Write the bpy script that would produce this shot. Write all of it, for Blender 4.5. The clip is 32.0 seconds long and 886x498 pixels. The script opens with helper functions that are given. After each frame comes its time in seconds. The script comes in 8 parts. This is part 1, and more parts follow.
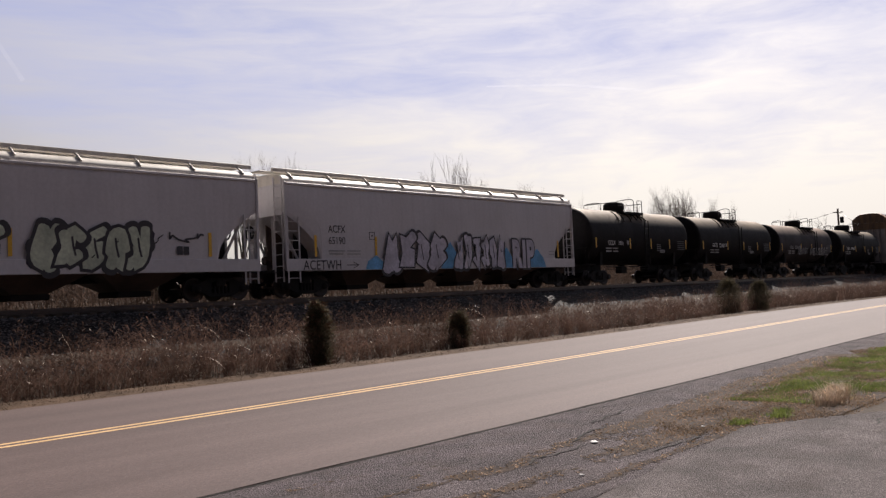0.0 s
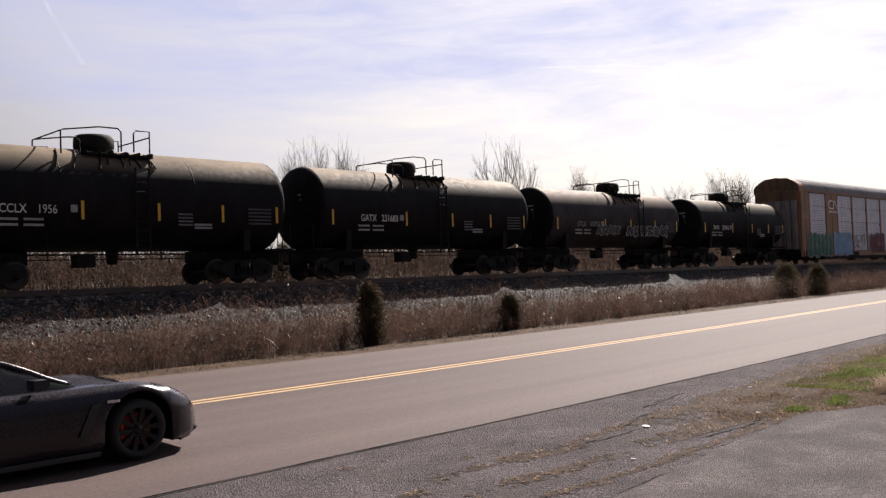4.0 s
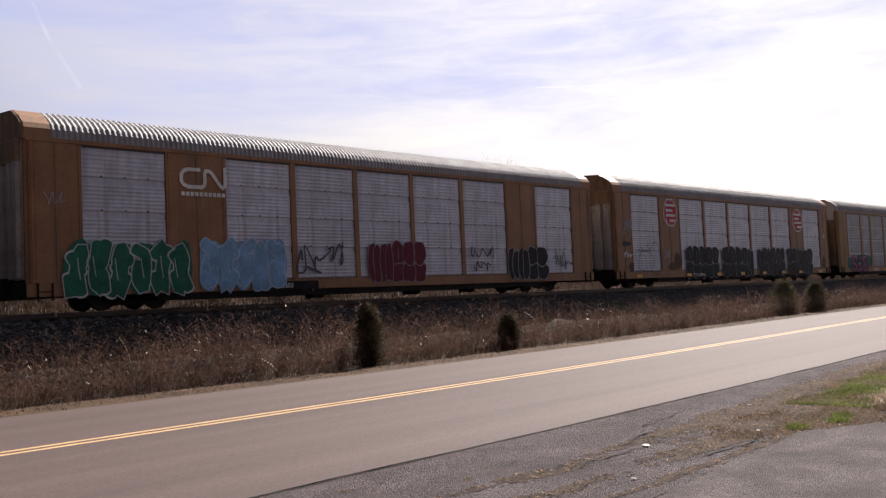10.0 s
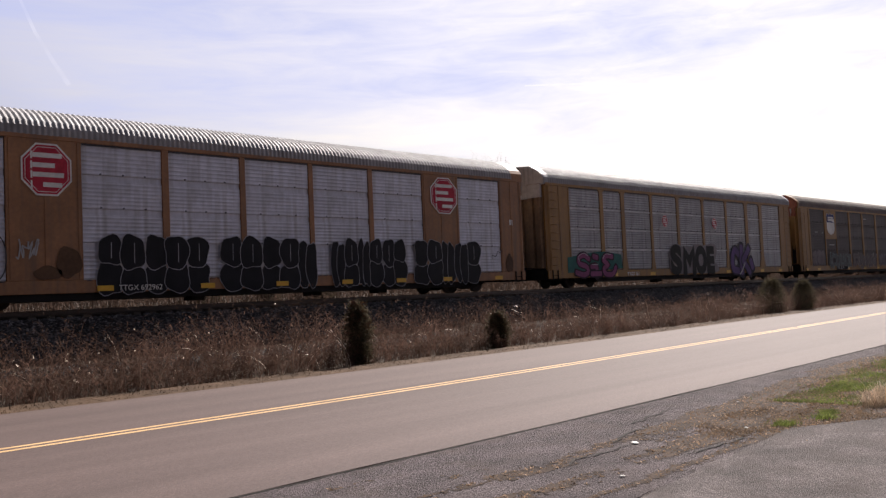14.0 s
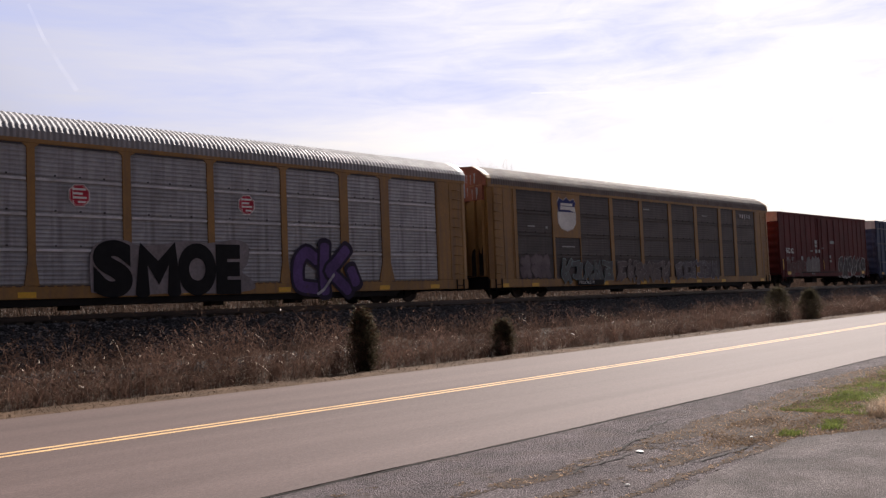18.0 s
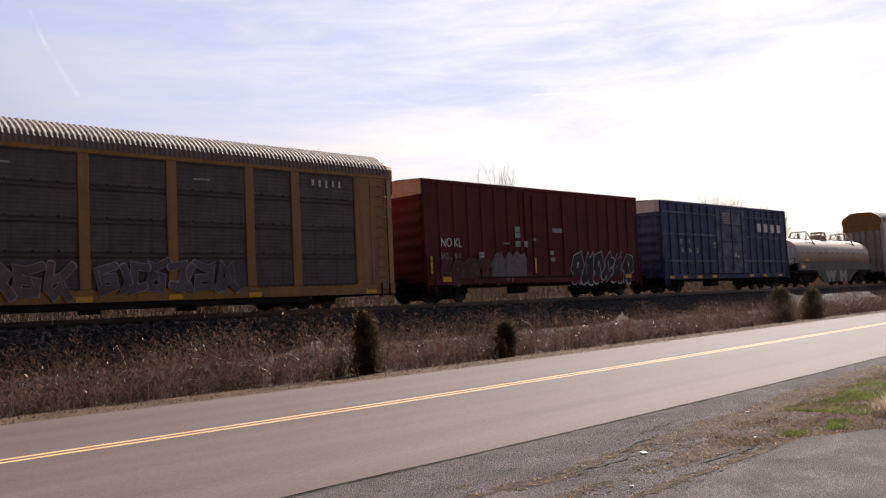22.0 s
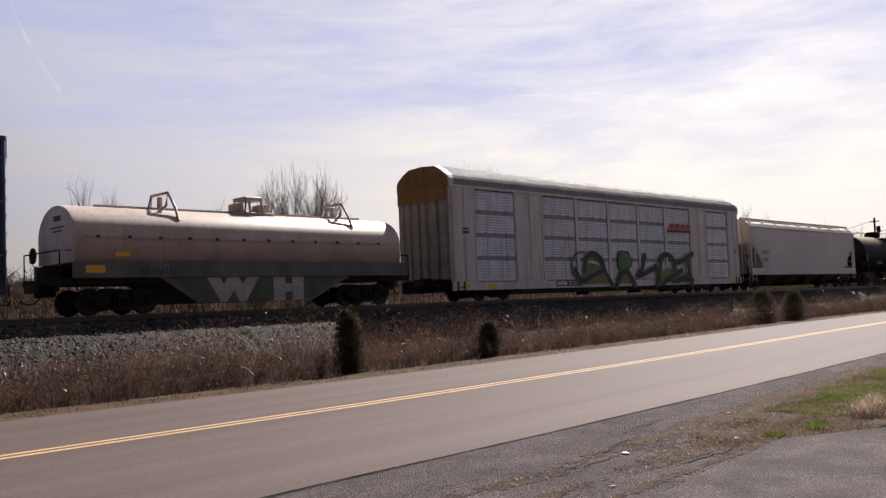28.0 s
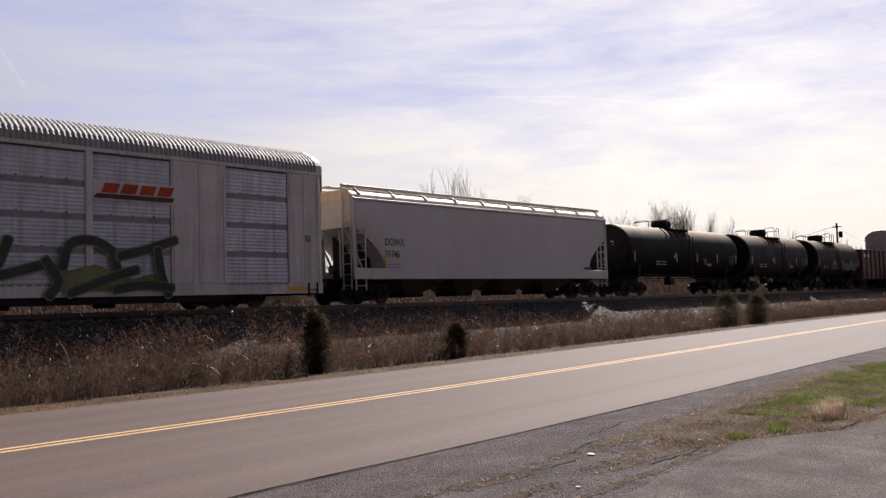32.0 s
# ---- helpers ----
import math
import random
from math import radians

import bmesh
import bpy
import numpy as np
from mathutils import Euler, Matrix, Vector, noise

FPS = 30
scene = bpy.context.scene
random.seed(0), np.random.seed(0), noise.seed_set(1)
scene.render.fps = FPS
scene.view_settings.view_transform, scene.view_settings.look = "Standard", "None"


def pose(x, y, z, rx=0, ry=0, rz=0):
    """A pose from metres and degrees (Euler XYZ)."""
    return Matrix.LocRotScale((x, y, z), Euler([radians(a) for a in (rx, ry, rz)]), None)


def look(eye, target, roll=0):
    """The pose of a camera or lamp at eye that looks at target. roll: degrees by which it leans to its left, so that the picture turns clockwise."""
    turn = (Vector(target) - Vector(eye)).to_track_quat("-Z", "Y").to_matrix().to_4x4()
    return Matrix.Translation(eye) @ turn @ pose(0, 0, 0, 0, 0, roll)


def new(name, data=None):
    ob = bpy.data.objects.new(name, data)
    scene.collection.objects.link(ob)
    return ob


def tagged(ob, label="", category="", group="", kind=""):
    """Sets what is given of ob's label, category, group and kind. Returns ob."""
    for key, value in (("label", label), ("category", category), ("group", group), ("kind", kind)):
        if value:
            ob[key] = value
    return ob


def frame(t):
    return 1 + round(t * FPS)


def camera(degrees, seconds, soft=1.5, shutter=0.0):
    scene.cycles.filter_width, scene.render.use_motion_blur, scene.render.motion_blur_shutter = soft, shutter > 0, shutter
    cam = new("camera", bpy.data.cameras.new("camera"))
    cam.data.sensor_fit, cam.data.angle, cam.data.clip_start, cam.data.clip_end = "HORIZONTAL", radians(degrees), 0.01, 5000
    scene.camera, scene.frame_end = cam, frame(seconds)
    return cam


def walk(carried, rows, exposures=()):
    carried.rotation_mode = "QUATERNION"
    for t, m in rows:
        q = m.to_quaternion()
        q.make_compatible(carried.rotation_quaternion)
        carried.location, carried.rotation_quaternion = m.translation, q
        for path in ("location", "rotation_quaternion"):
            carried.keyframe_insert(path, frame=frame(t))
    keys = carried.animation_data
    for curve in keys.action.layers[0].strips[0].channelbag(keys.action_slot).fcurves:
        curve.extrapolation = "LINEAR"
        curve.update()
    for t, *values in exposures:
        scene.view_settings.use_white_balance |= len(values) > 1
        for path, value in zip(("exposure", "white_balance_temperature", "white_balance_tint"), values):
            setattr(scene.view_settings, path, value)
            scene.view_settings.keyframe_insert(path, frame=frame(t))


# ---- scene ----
cam = camera(52.77, 32.0, soft=1.35)
EYE = (0.0, 0.0, 1.9)
TRACK_Y, RAIL_Z = 27.26, 1.94


def aim(yaw, pitch, roll):
    """A camera pose at the one standing point, from its heading left of the +y axis, its pitch and its roll."""
    a, b = radians(yaw), radians(pitch)
    way = Vector((-math.sin(a) * math.cos(b), math.cos(a) * math.cos(b), math.sin(b)))
    return look(EYE, Vector(EYE) + way, roll)


walk(cam, [
    (0, aim(-48.03, 2.80, -2.48)),
    (0.5, aim(-43.75, 2.56, -2.67)),
    (1, aim(-36.43, 2.60, -2.13)),
    (1.5, aim(-30.31, 2.48, -2.40)),
    (2, aim(-24.27, 2.51, -1.94)),
    (2.5, aim(-26.74, 2.28, -1.76)),
    (3, aim(-36.08, 2.03, -1.38)),
    (3.5, aim(-42.81, 1.85, -2.03)),
    (4, aim(-44.68, 1.79, -2.06)),
    (4.5, aim(-45.25, 1.91, -2.16)),
    (6.5, aim(-45.48, 2.16, -2.10)),
    (7, aim(-45.51, 2.26, -2.30)),
    (7.5, aim(-45.38, 2.36, -2.44)),
    (8, aim(-45.15, 2.52, -2.46)),
    (8.5, aim(-44.98, 2.76, -2.31)),
    (9, aim(-44.95, 2.99, -2.32)),
    (9.5, aim(-44.87, 3.06, -2.35)),
    (10, aim(-44.88, 3.07, -2.56)),
    (10.5, aim(-45.10, 3.07, -2.65)),
    (11, aim(-45.49, 3.12, -2.70)),
    (11.5, aim(-45.70, 3.06, -2.63)),
    (12, aim(-45.71, 2.93, -2.54)),
    (12.5, aim(-45.65, 2.86, -2.49)),
    (13, aim(-45.60, 2.85, -2.58)),
    (13.5, aim(-45.56, 2.84, -2.56)),
    (14, aim(-45.54, 2.90, -2.54)),
    (14.5, aim(-45.61, 2.92, -2.54)),
    (16.5, aim(-45.36, 3.47, -2.30)),
    (17, aim(-45.31, 3.45, -2.28)),
    (17.5, aim(-45.25, 3.39, -2.24)),
    (18, aim(-45.21, 3.36, -2.22)),
    (18.5, aim(-45.22, 3.38, -2.31)),
    (19, aim(-45.28, 3.37, -2.42)),
    (19.5, aim(-45.32, 3.35, -2.48)),
    (20, aim(-45.33, 3.33, -2.45)),
    (20.5, aim(-45.13, 3.30, -2.39)),
    (21, aim(-44.92, 3.33, -2.58)),
    (21.5, aim(-44.91, 3.42, -2.39)),
    (22, aim(-45.08, 3.52, -2.62)),
    (22.5, aim(-45.38, 3.53, -2.65)),
    (23, aim(-45.79, 3.57, -2.67)),
    (23.5, aim(-46.12, 3.56, -2.74)),
    (24, aim(-46.34, 3.53, -2.56)),
    (24.5, aim(-46.31, 3.52, -2.67)),
    (25, aim(-46.21, 3.54, -2.41)),
    (25.5, aim(-46.18, 3.55, -2.50)),
    (27.5, aim(-46.18, 3.50, -2.44)),
    (28, aim(-46.12, 3.47, -2.31)),
    (28.5, aim(-46.06, 3.37, -2.28)),
    (29, aim(-46.32, 3.23, -2.44)),
    (29.5, aim(-46.68, 3.22, -2.58)),
    (30, aim(-46.86, 3.12, -2.19)),
    (30.5, aim(-47.24, 3.13, -1.93)),
    (31, aim(-47.69, 3.24, -1.69)),
    (31.5, aim(-47.99, 3.36, -1.69)),
    (32, aim(-48.13, 3.44, -1.82)),
], exposures=[(0, 0.70, 6600, 16), (0.5, 0.78, 6600, 16), (1, 1.05, 6550, 15), (2, 1.62, 6450, 15), (2.5, 1.58, 6450, 15), (3, 1.32, 6500, 15), (3.5, 1.0, 6600, 16), (4.5, 0.90, 6600, 16), (10, 0.97, 6600, 16), (22, 1.0, 6600, 16), (25, 0.88, 6600, 16), (28, 0.76, 6600, 16), (30, 0.84, 6600, 16), (32, 0.77, 6600, 16)])

# ---- daylight ----
SUN_AZ, SUN_EL = 69.0, 40.0      # degrees from +y towards +x, and above the ground
world = bpy.data.worlds.new("sky")
scene.world = world
world.use_nodes = True


def sky_nodes(tree):
    n, l = tree.nodes, tree.links
    n.clear()
    out = n.new("ShaderNodeOutputWorld")
    bg = n.new("ShaderNodeBackground")
    bg.inputs["Strength"].default_value = 0.05
    sky = n.new("ShaderNodeTexSky")
    sky.sky_type = "NISHITA"
    sky.sun_disc = False
    sky.sun_elevation, sky.sun_rotation = radians(SUN_EL), radians(SUN_AZ)
    sky.air_density, sky.dust_density, sky.ozone_density = 1.0, 2.2, 2.0
    co = n.new("ShaderNodeTexCoord")
    # thin high cloud: streaks drawn out along one direction, fuller towards the sun
    flat = n.new("ShaderNodeMapping")
    flat.inputs["Scale"].default_value = (1.0, 3.2, 13.0)
    flat.inputs["Rotation"].default_value = (0, 0, radians(38))
    l.new(co.outputs["Generated"], flat.inputs["Vector"])
    noise_a = n.new("ShaderNodeTexNoise")
    noise_a.inputs["Scale"].default_value = 1.1
    noise_a.inputs["Detail"].default_value = 6
    noise_a.inputs["Roughness"].default_value = 0.56
    noise_a.inputs["Distortion"].default_value = 0.25
    l.new(flat.outputs["Vector"], noise_a.inputs["Vector"])
    # finer wisps along the same streaks
    wisp = n.new("ShaderNodeTexNoise")
    wisp.inputs["Scale"].default_value = 3.4
    wisp.inputs["Detail"].default_value = 8
    wisp.inputs["Roughness"].default_value = 0.62
    wisp.inputs["Distortion"].default_value = 0.6
    l.new(flat.outputs["Vector"], wisp.inputs["Vector"])
    streaks = n.new("ShaderNodeMix")
    streaks.inputs[0].default_value = 0.36
    l.new(noise_a.outputs["Fac"], streaks.inputs[2])
    l.new(wisp.outputs["Fac"], streaks.inputs[3])
    ramp = n.new("ShaderNodeMapRange")
    ramp.inputs["From Min"].default_value, ramp.inputs["From Max"].default_value = 0.34, 0.70
    l.new(streaks.outputs[0], ramp.inputs["Value"])
    towards = n.new("ShaderNodeVectorMath")
    towards.operation = "DOT_PRODUCT"
    a, e = radians(SUN_AZ), radians(SUN_EL)
    towards.inputs[1].default_value = (math.sin(a) * math.cos(e), math.cos(a) * math.cos(e), math.sin(e))
    l.new(co.outputs["Generated"], towards.inputs[0])
    near_sun = n.new("ShaderNodeMapRange")
    near_sun.inputs["From Min"].default_value, near_sun.inputs["From Max"].default_value = 0.35, 0.98
    near_sun.inputs["To Min"].default_value, near_sun.inputs["To Max"].default_value = 0.35, 0.9
    l.new(towards.outputs["Value"], near_sun.inputs["Value"])
    # the veil scatters light forwards, so it is far brighter on the sun's side
    angle = n.new("ShaderNodeMapRange")
    angle.inputs["From Min"].default_value, angle.inputs["From Max"].default_value = -0.10, 0.97
    angle.inputs["To Min"].default_value, angle.inputs["To Max"].default_value = 0.0, 1.0
    l.new(towards.outputs["Value"], angle.inputs["Value"])
    lobe = n.new("ShaderNodeMath")
    lobe.operation = "POWER"
    l.new(angle.outputs["Result"], lobe.inputs[0])
    lobe.inputs[1].default_value = 2.3
    glare = n.new("ShaderNodeMapRange")
    glare.inputs["From Max"].default_value = 0.86
    glare.inputs["To Min"].default_value, glare.inputs["To Max"].default_value = 0.80, 14.2
    l.new(lobe.outputs["Value"], glare.inputs["Value"])
    up = n.new("ShaderNodeSeparateXYZ")
    l.new(co.outputs["Generated"], up.inputs["Vector"])
    thick = n.new("ShaderNodeMapRange")
    thick.interpolation_type = "SMOOTHSTEP"
    thick.inputs["From Min"].default_value, thick.inputs["From Max"].default_value = 0.22, 0.85
    thick.inputs["To Min"].default_value, thick.inputs["To Max"].default_value = 1.0, 0.30
    l.new(up.outputs["Z"], thick.inputs["Value"])
    bright = n.new("ShaderNodeMath")
    bright.operation = "MULTIPLY"
    l.new(glare.outputs["Result"], bright.inputs[0])
    l.new(thick.outputs["Result"], bright.inputs[1])
    veil = n.new("ShaderNodeMix")
    veil.data_type, veil.blend_type = "RGBA", "MULTIPLY"
    veil.inputs[0].default_value = 1.0
    veil.inputs[6].default_value = (1.0, 0.972, 0.885, 1)
    l.new(bright.outputs["Value"], veil.inputs[7])
    haze = n.new("ShaderNodeMix")
    haze.data_type, haze.blend_type = "RGBA", "MULTIPLY"
    haze.inputs[0].default_value = 1.0
    haze.inputs[6].default_value = (0.62, 0.70, 1.05, 1)
    # clear air between the veils brightens less towards the sun
    clear_glare = n.new("ShaderNodeMapRange")
    clear_glare.inputs["From Max"].default_value = 0.44
    clear_glare.inputs["To Min"].default_value, clear_glare.inputs["To Max"].default_value = 0.85, 9.2
    l.new(lobe.outputs["Value"], clear_glare.inputs["Value"])
    clear_air = n.new("ShaderNodeMath")
    clear_air.operation = "MULTIPLY"
    l.new(clear_glare.outputs["Result"], clear_air.inputs[0])
    l.new(thick.outputs["Result"], clear_air.inputs[1])
    l.new(clear_air.outputs["Value"], haze.inputs[7])
    blue = n.new("ShaderNodeMix")
    blue.data_type = "RGBA"
    blue.inputs[0].default_value = 0.88
    l.new(sky.outputs["Color"], blue.inputs[6])
    l.new(haze.outputs[2], blue.inputs[7])
    cover = n.new("ShaderNodeMath")
    cover.operation = "MULTIPLY"
    cover.use_clamp = True
    l.new(ramp.outputs["Result"], cover.inputs[0])
    l.new(near_sun.outputs["Result"], cover.inputs[1])
    # haze lies thicker towards the horizon
    low = n.new("ShaderNodeMapRange")
    low.interpolation_type = "SMOOTHSTEP"
    low.inputs["From Min"].default_value, low.inputs["From Max"].default_value = 0.06, 0.30
    low.inputs["To Min"].default_value, low.inputs["To Max"].default_value = 0.62, 0.0
    l.new(up.outputs["Z"], low.inputs["Value"])
    total = n.new("ShaderNodeMath")
    total.operation = "ADD"
    total.use_clamp = True
    l.new(cover.outputs["Value"], total.inputs[0])
    l.new(low.outputs["Result"], total.inputs[1])
    mix = n.new("ShaderNodeMix")
    mix.data_type = "RGBA"
    l.new(total.outputs["Value"], mix.inputs[0])
    l.new(blue.outputs[2], mix.inputs[6])
    l.new(veil.outputs[2], mix.inputs[7])
    l.new(mix.outputs[2], bg.inputs["Color"])
    l.new(bg.outputs["Background"], out.inputs["Surface"])


sky_nodes(world.node_tree)
sun = new("sun", bpy.data.lights.new("sun", "SUN"))
sun.data.energy, sun.data.angle, sun.data.color = 5.0, radians(0.6), (1.0, 0.95, 0.87)
sun.matrix_world = look((0, 0, 60), (-math.sin(radians(SUN_AZ)) * math.cos(radians(SUN_EL)), -math.cos(radians(SUN_AZ)) * math.cos(radians(SUN_EL)), 60 - math.sin(radians(SUN_EL))))


# ---- materials ----
def surf(name, color, rough=0.6, metal=0.0, vary=0.25, fine=14.0, coarse=1.2, bump=0.15, streak=0.0, dirt=(0.10, 0.085, 0.07), dirty=0.0, spec=0.5, pieces=0.0, coat=0.0, squash=(1, 1, 1), islands=0.0, lit_dust=None, coarse_squash=None, mottle=0.0, thin=0.0, cells=0.0, cell_depth=0.6, cell_vary=0.4):
    """A procedural surface: base colour, fine grain, coarse stains, optional runs of dirt down the face, relief."""
    m = bpy.data.materials.new(name)
    m.use_nodes = True
    n, l = m.node_tree.nodes, m.node_tree.links
    b = n["Principled BSDF"]
    b.inputs["Metallic"].default_value = metal
    b.inputs["Specular IOR Level"].default_value = spec
    b.inputs["Coat Weight"].default_value = coat
    co = n.new("ShaderNodeTexCoord")
    mp = n.new("ShaderNodeMapping")
    mp.inputs["Scale"].default_value = squash
    l.new(co.outputs["Object"], mp.inputs["Vector"])

    def grain(scale, detail, vec):
        t = n.new("ShaderNodeTexNoise")
        t.inputs["Scale"].default_value, t.inputs["Detail"].default_value = scale, detail
        l.new(vec, t.inputs["Vector"])
        return t.outputs["Fac"]

    def ranged(x, a, b2, c, d):
        r = n.new("ShaderNodeMapRange")
        for k, v in zip(("From Min", "From Max", "To Min", "To Max"), (a, b2, c, d)):
            r.inputs[k].default_value = v
        l.new(x, r.inputs["Value"])
        return r.outputs["Result"]

    def times(x, y):
        k = n.new("ShaderNodeMath")
        k.operation = "MULTIPLY"
        l.new(x, k.inputs[0])
        l.new(y, k.inputs[1])
        return k.outputs["Value"]

    wide = mp
    if coarse_squash:
        wide = n.new("ShaderNodeMapping")
        wide.inputs["Scale"].default_value = coarse_squash
        l.new(co.outputs["Object"], wide.inputs["Vector"])
    f, c = grain(fine, 5, mp.outputs["Vector"]), grain(coarse, 4, wide.outputs["Vector"])
    tone = times(ranged(f, 0.3, 0.7, 1 - vary * 0.7, 1 + vary * 0.7), ranged(c, 0.3, 0.7, 1 - vary, 1 + vary))
    relief = f
    if cells:
        vo = n.new("ShaderNodeTexVoronoi")
        vo.inputs["Scale"].default_value = cells
        l.new(mp.outputs["Vector"], vo.inputs["Vector"])
        sep_c = n.new("ShaderNodeSeparateColor")
        l.new(vo.outputs["Color"], sep_c.inputs["Color"])
        tone = times(times(tone, ranged(vo.outputs["Distance"], 0.15, 0.65, 1.0, 1.0 - cell_depth)), ranged(sep_c.outputs["Red"], 0, 1, 1 - cell_vary, 1 + cell_vary))
        relief = ranged(vo.outputs["Distance"], 0.0, 0.8, 1.0, 0.0)
    if pieces:
        info = n.new("ShaderNodeObjectInfo")
        tone = times(tone, ranged(info.outputs["Random"], 0, 1, 1 - pieces, 1 + pieces))
    if islands:
        geo = n.new("ShaderNodeNewGeometry")
        tone = times(tone, ranged(geo.outputs["Random Per Island"], 0, 1, 1 - islands, 1 + islands))
    col = n.new("ShaderNodeMix")
    col.data_type, col.blend_type = "RGBA", "MULTIPLY"
    col.inputs[0].default_value = 1.0
    col.inputs[6].default_value = (*color, 1)
    l.new(tone, col.inputs[7])
    result = col.outputs[2]
    if dirty or streak:
        run = n.new("ShaderNodeMapping")
        run.inputs["Scale"].default_value = (0.05, mottle, 1) if mottle else ((1.0, 1.0, 0.07) if streak else (1, 1, 1))
        l.new(co.outputs["Object"], run.inputs["Vector"])
        amount = ranged(grain(4.5 if streak else 2.0, 6, run.outputs["Vector"]), 0.47, 0.75, 0.0, max(dirty, streak))
        over = n.new("ShaderNodeMix")
        over.data_type = "RGBA"
        l.new(amount, over.inputs[0])
        l.new(result, over.inputs[6])
        over.inputs[7].default_value = (*dirt, 1)
        result = over.outputs[2]
    # Blends tan in by height: a dusty top and its sunlight in one colour.
    if lit_dust:
        z0, z1, most, lit_dust_col = lit_dust
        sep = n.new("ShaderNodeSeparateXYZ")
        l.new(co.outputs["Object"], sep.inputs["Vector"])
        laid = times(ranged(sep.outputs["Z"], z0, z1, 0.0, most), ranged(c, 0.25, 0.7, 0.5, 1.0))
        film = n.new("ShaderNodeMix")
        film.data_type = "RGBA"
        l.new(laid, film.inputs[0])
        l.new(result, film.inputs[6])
        film.inputs[7].default_value = (*lit_dust_col, 1)
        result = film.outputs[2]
    l.new(result, b.inputs["Base Color"])
    l.new(ranged(f, 0.3, 0.7, max(0.03, rough - 0.1), min(1, rough + 0.1)), b.inputs["Roughness"])
    if bump:
        bp = n.new("ShaderNodeBump")
        bp.inputs["Strength"].default_value, bp.inputs["Distance"].default_value = bump, 0.02
        l.new(relief, bp.inputs["Height"])
        l.new(bp.outputs["Normal"], b.inputs["Normal"])
    if thin:
        through_leaf, blend = n.new("ShaderNodeBsdfTranslucent"), n.new("ShaderNodeMixShader")
        l.new(result, through_leaf.inputs["Color"])
        blend.inputs[0].default_value = thin
        l.new(b.outputs["BSDF"], blend.inputs[1])
        l.new(through_leaf.outputs["BSDF"], blend.inputs[2])
        l.new(blend.outputs["Shader"], n["Material Output"].inputs["Surface"])
    return m


def clear_glass(name, tint, rough=0.02):
    m = bpy.data.materials.new(name)
    m.use_nodes = True
    b = m.node_tree.nodes["Principled BSDF"]
    b.inputs["Base Color"].default_value = (*tint, 1)
    b.inputs["Roughness"].default_value = rough
    b.inputs["Transmission Weight"].default_value = 1.0
    b.inputs["IOR"].default_value = 1.45
    return m


ASPHALT = surf("asphalt", (0.099, 0.0708, 0.0662), 0.78, vary=0.19, fine=46, coarse=0.9, bump=0.10, cells=42, cell_depth=0.16, cell_vary=0.17, dirty=0.24, dirt=(0.052, 0.039, 0.034), spec=0.17, coarse_squash=(0.035, 1, 1), mottle=1.0)
SHOULDER = surf("worn_asphalt", (0.142, 0.118, 0.124), 0.92, vary=0.34, fine=60, coarse=1.1, bump=0.9, dirty=0.6, dirt=(0.095, 0.075, 0.070), spec=0.12, cells=52, cell_depth=0.62)
LOT = surf("lot_asphalt", (0.128, 0.109, 0.108), 0.92, vary=0.34, fine=26, coarse=1.3, bump=0.6, dirty=0.9, dirt=(0.062, 0.050, 0.048), spec=0.12, cells=60, cell_depth=0.45)
CRACK = surf("tar_crack", (0.03, 0.027, 0.025), 0.9, vary=0.3, spec=0.1)
YELLOW_LINE = surf("road_paint", (0.52, 0.345, 0.175), 0.7, vary=0.12, fine=40, dirty=0.3, dirt=(0.32, 0.19, 0.085), spec=0.1)
SOIL = surf("soil", (0.060, 0.046, 0.036), 0.95, vary=0.4, fine=14, coarse=0.8, bump=0.9, spec=0.1)
STRIP = surf("mown_dead_grass", (0.074, 0.047, 0.030), 0.95, vary=0.35, fine=18, coarse=1.0, bump=0.6, islands=0.35, spec=0.1)
BALLAST = surf("ballast_stone", (0.074, 0.068, 0.068), 0.85, vary=0.45, fine=7, coarse=0.9, bump=1.0, spec=0.2, cells=13, cell_depth=0.92)
STONES = surf("loose_stone", (0.112, 0.103, 0.102), 0.75, vary=0.35, fine=5, coarse=2.0, bump=0.3, islands=0.55, spec=0.3)
RAILM = surf("rail_steel", (0.10, 0.075, 0.065), 0.45, metal=0.4, vary=0.2)
TIE = surf("tie_wood", (0.10, 0.075, 0.055), 0.9, vary=0.3, pieces=0.25)
BARK = surf("bark", (0.12, 0.098, 0.085), 0.9, vary=0.3, spec=0.2)
TWIG = surf("twigs", (0.15, 0.125, 0.115), 0.9, vary=0.25, spec=0.2)
CEDAR = surf("cedar_needles", (0.066, 0.064, 0.036), 0.9, thin=0.3, vary=0.5, fine=3, coarse=0.7, bump=0, islands=0.5, spec=0.1)
SHRUB = surf("shrub_needles", (0.074, 0.062, 0.039), 0.9, thin=0.3, vary=0.5, fine=6, coarse=2, bump=0, islands=0.5, spec=0.1)
SHRUB_TOP = surf("shrub_dry_twigs", (0.15, 0.085, 0.055), 0.8, vary=0.4, fine=6, coarse=2, bump=0, islands=0.4, spec=0.2)
WEED = surf("dead_weeds", (0.108, 0.066, 0.051), 0.95, vary=0.45, fine=1.6, coarse=0.55, bump=0, islands=0.25, spec=0.06, thin=0.32)
WEED_PALE = surf("pale_stalks", (0.62, 0.50, 0.38), 0.5, vary=0.3, fine=7, coarse=0.6, bump=0, islands=0.3)
BACKWEED = surf("back_weeds", (0.068, 0.046, 0.036), 0.9, thin=0.4, vary=0.5, fine=1.6, coarse=0.5, bump=0, islands=0.4, spec=0.1)
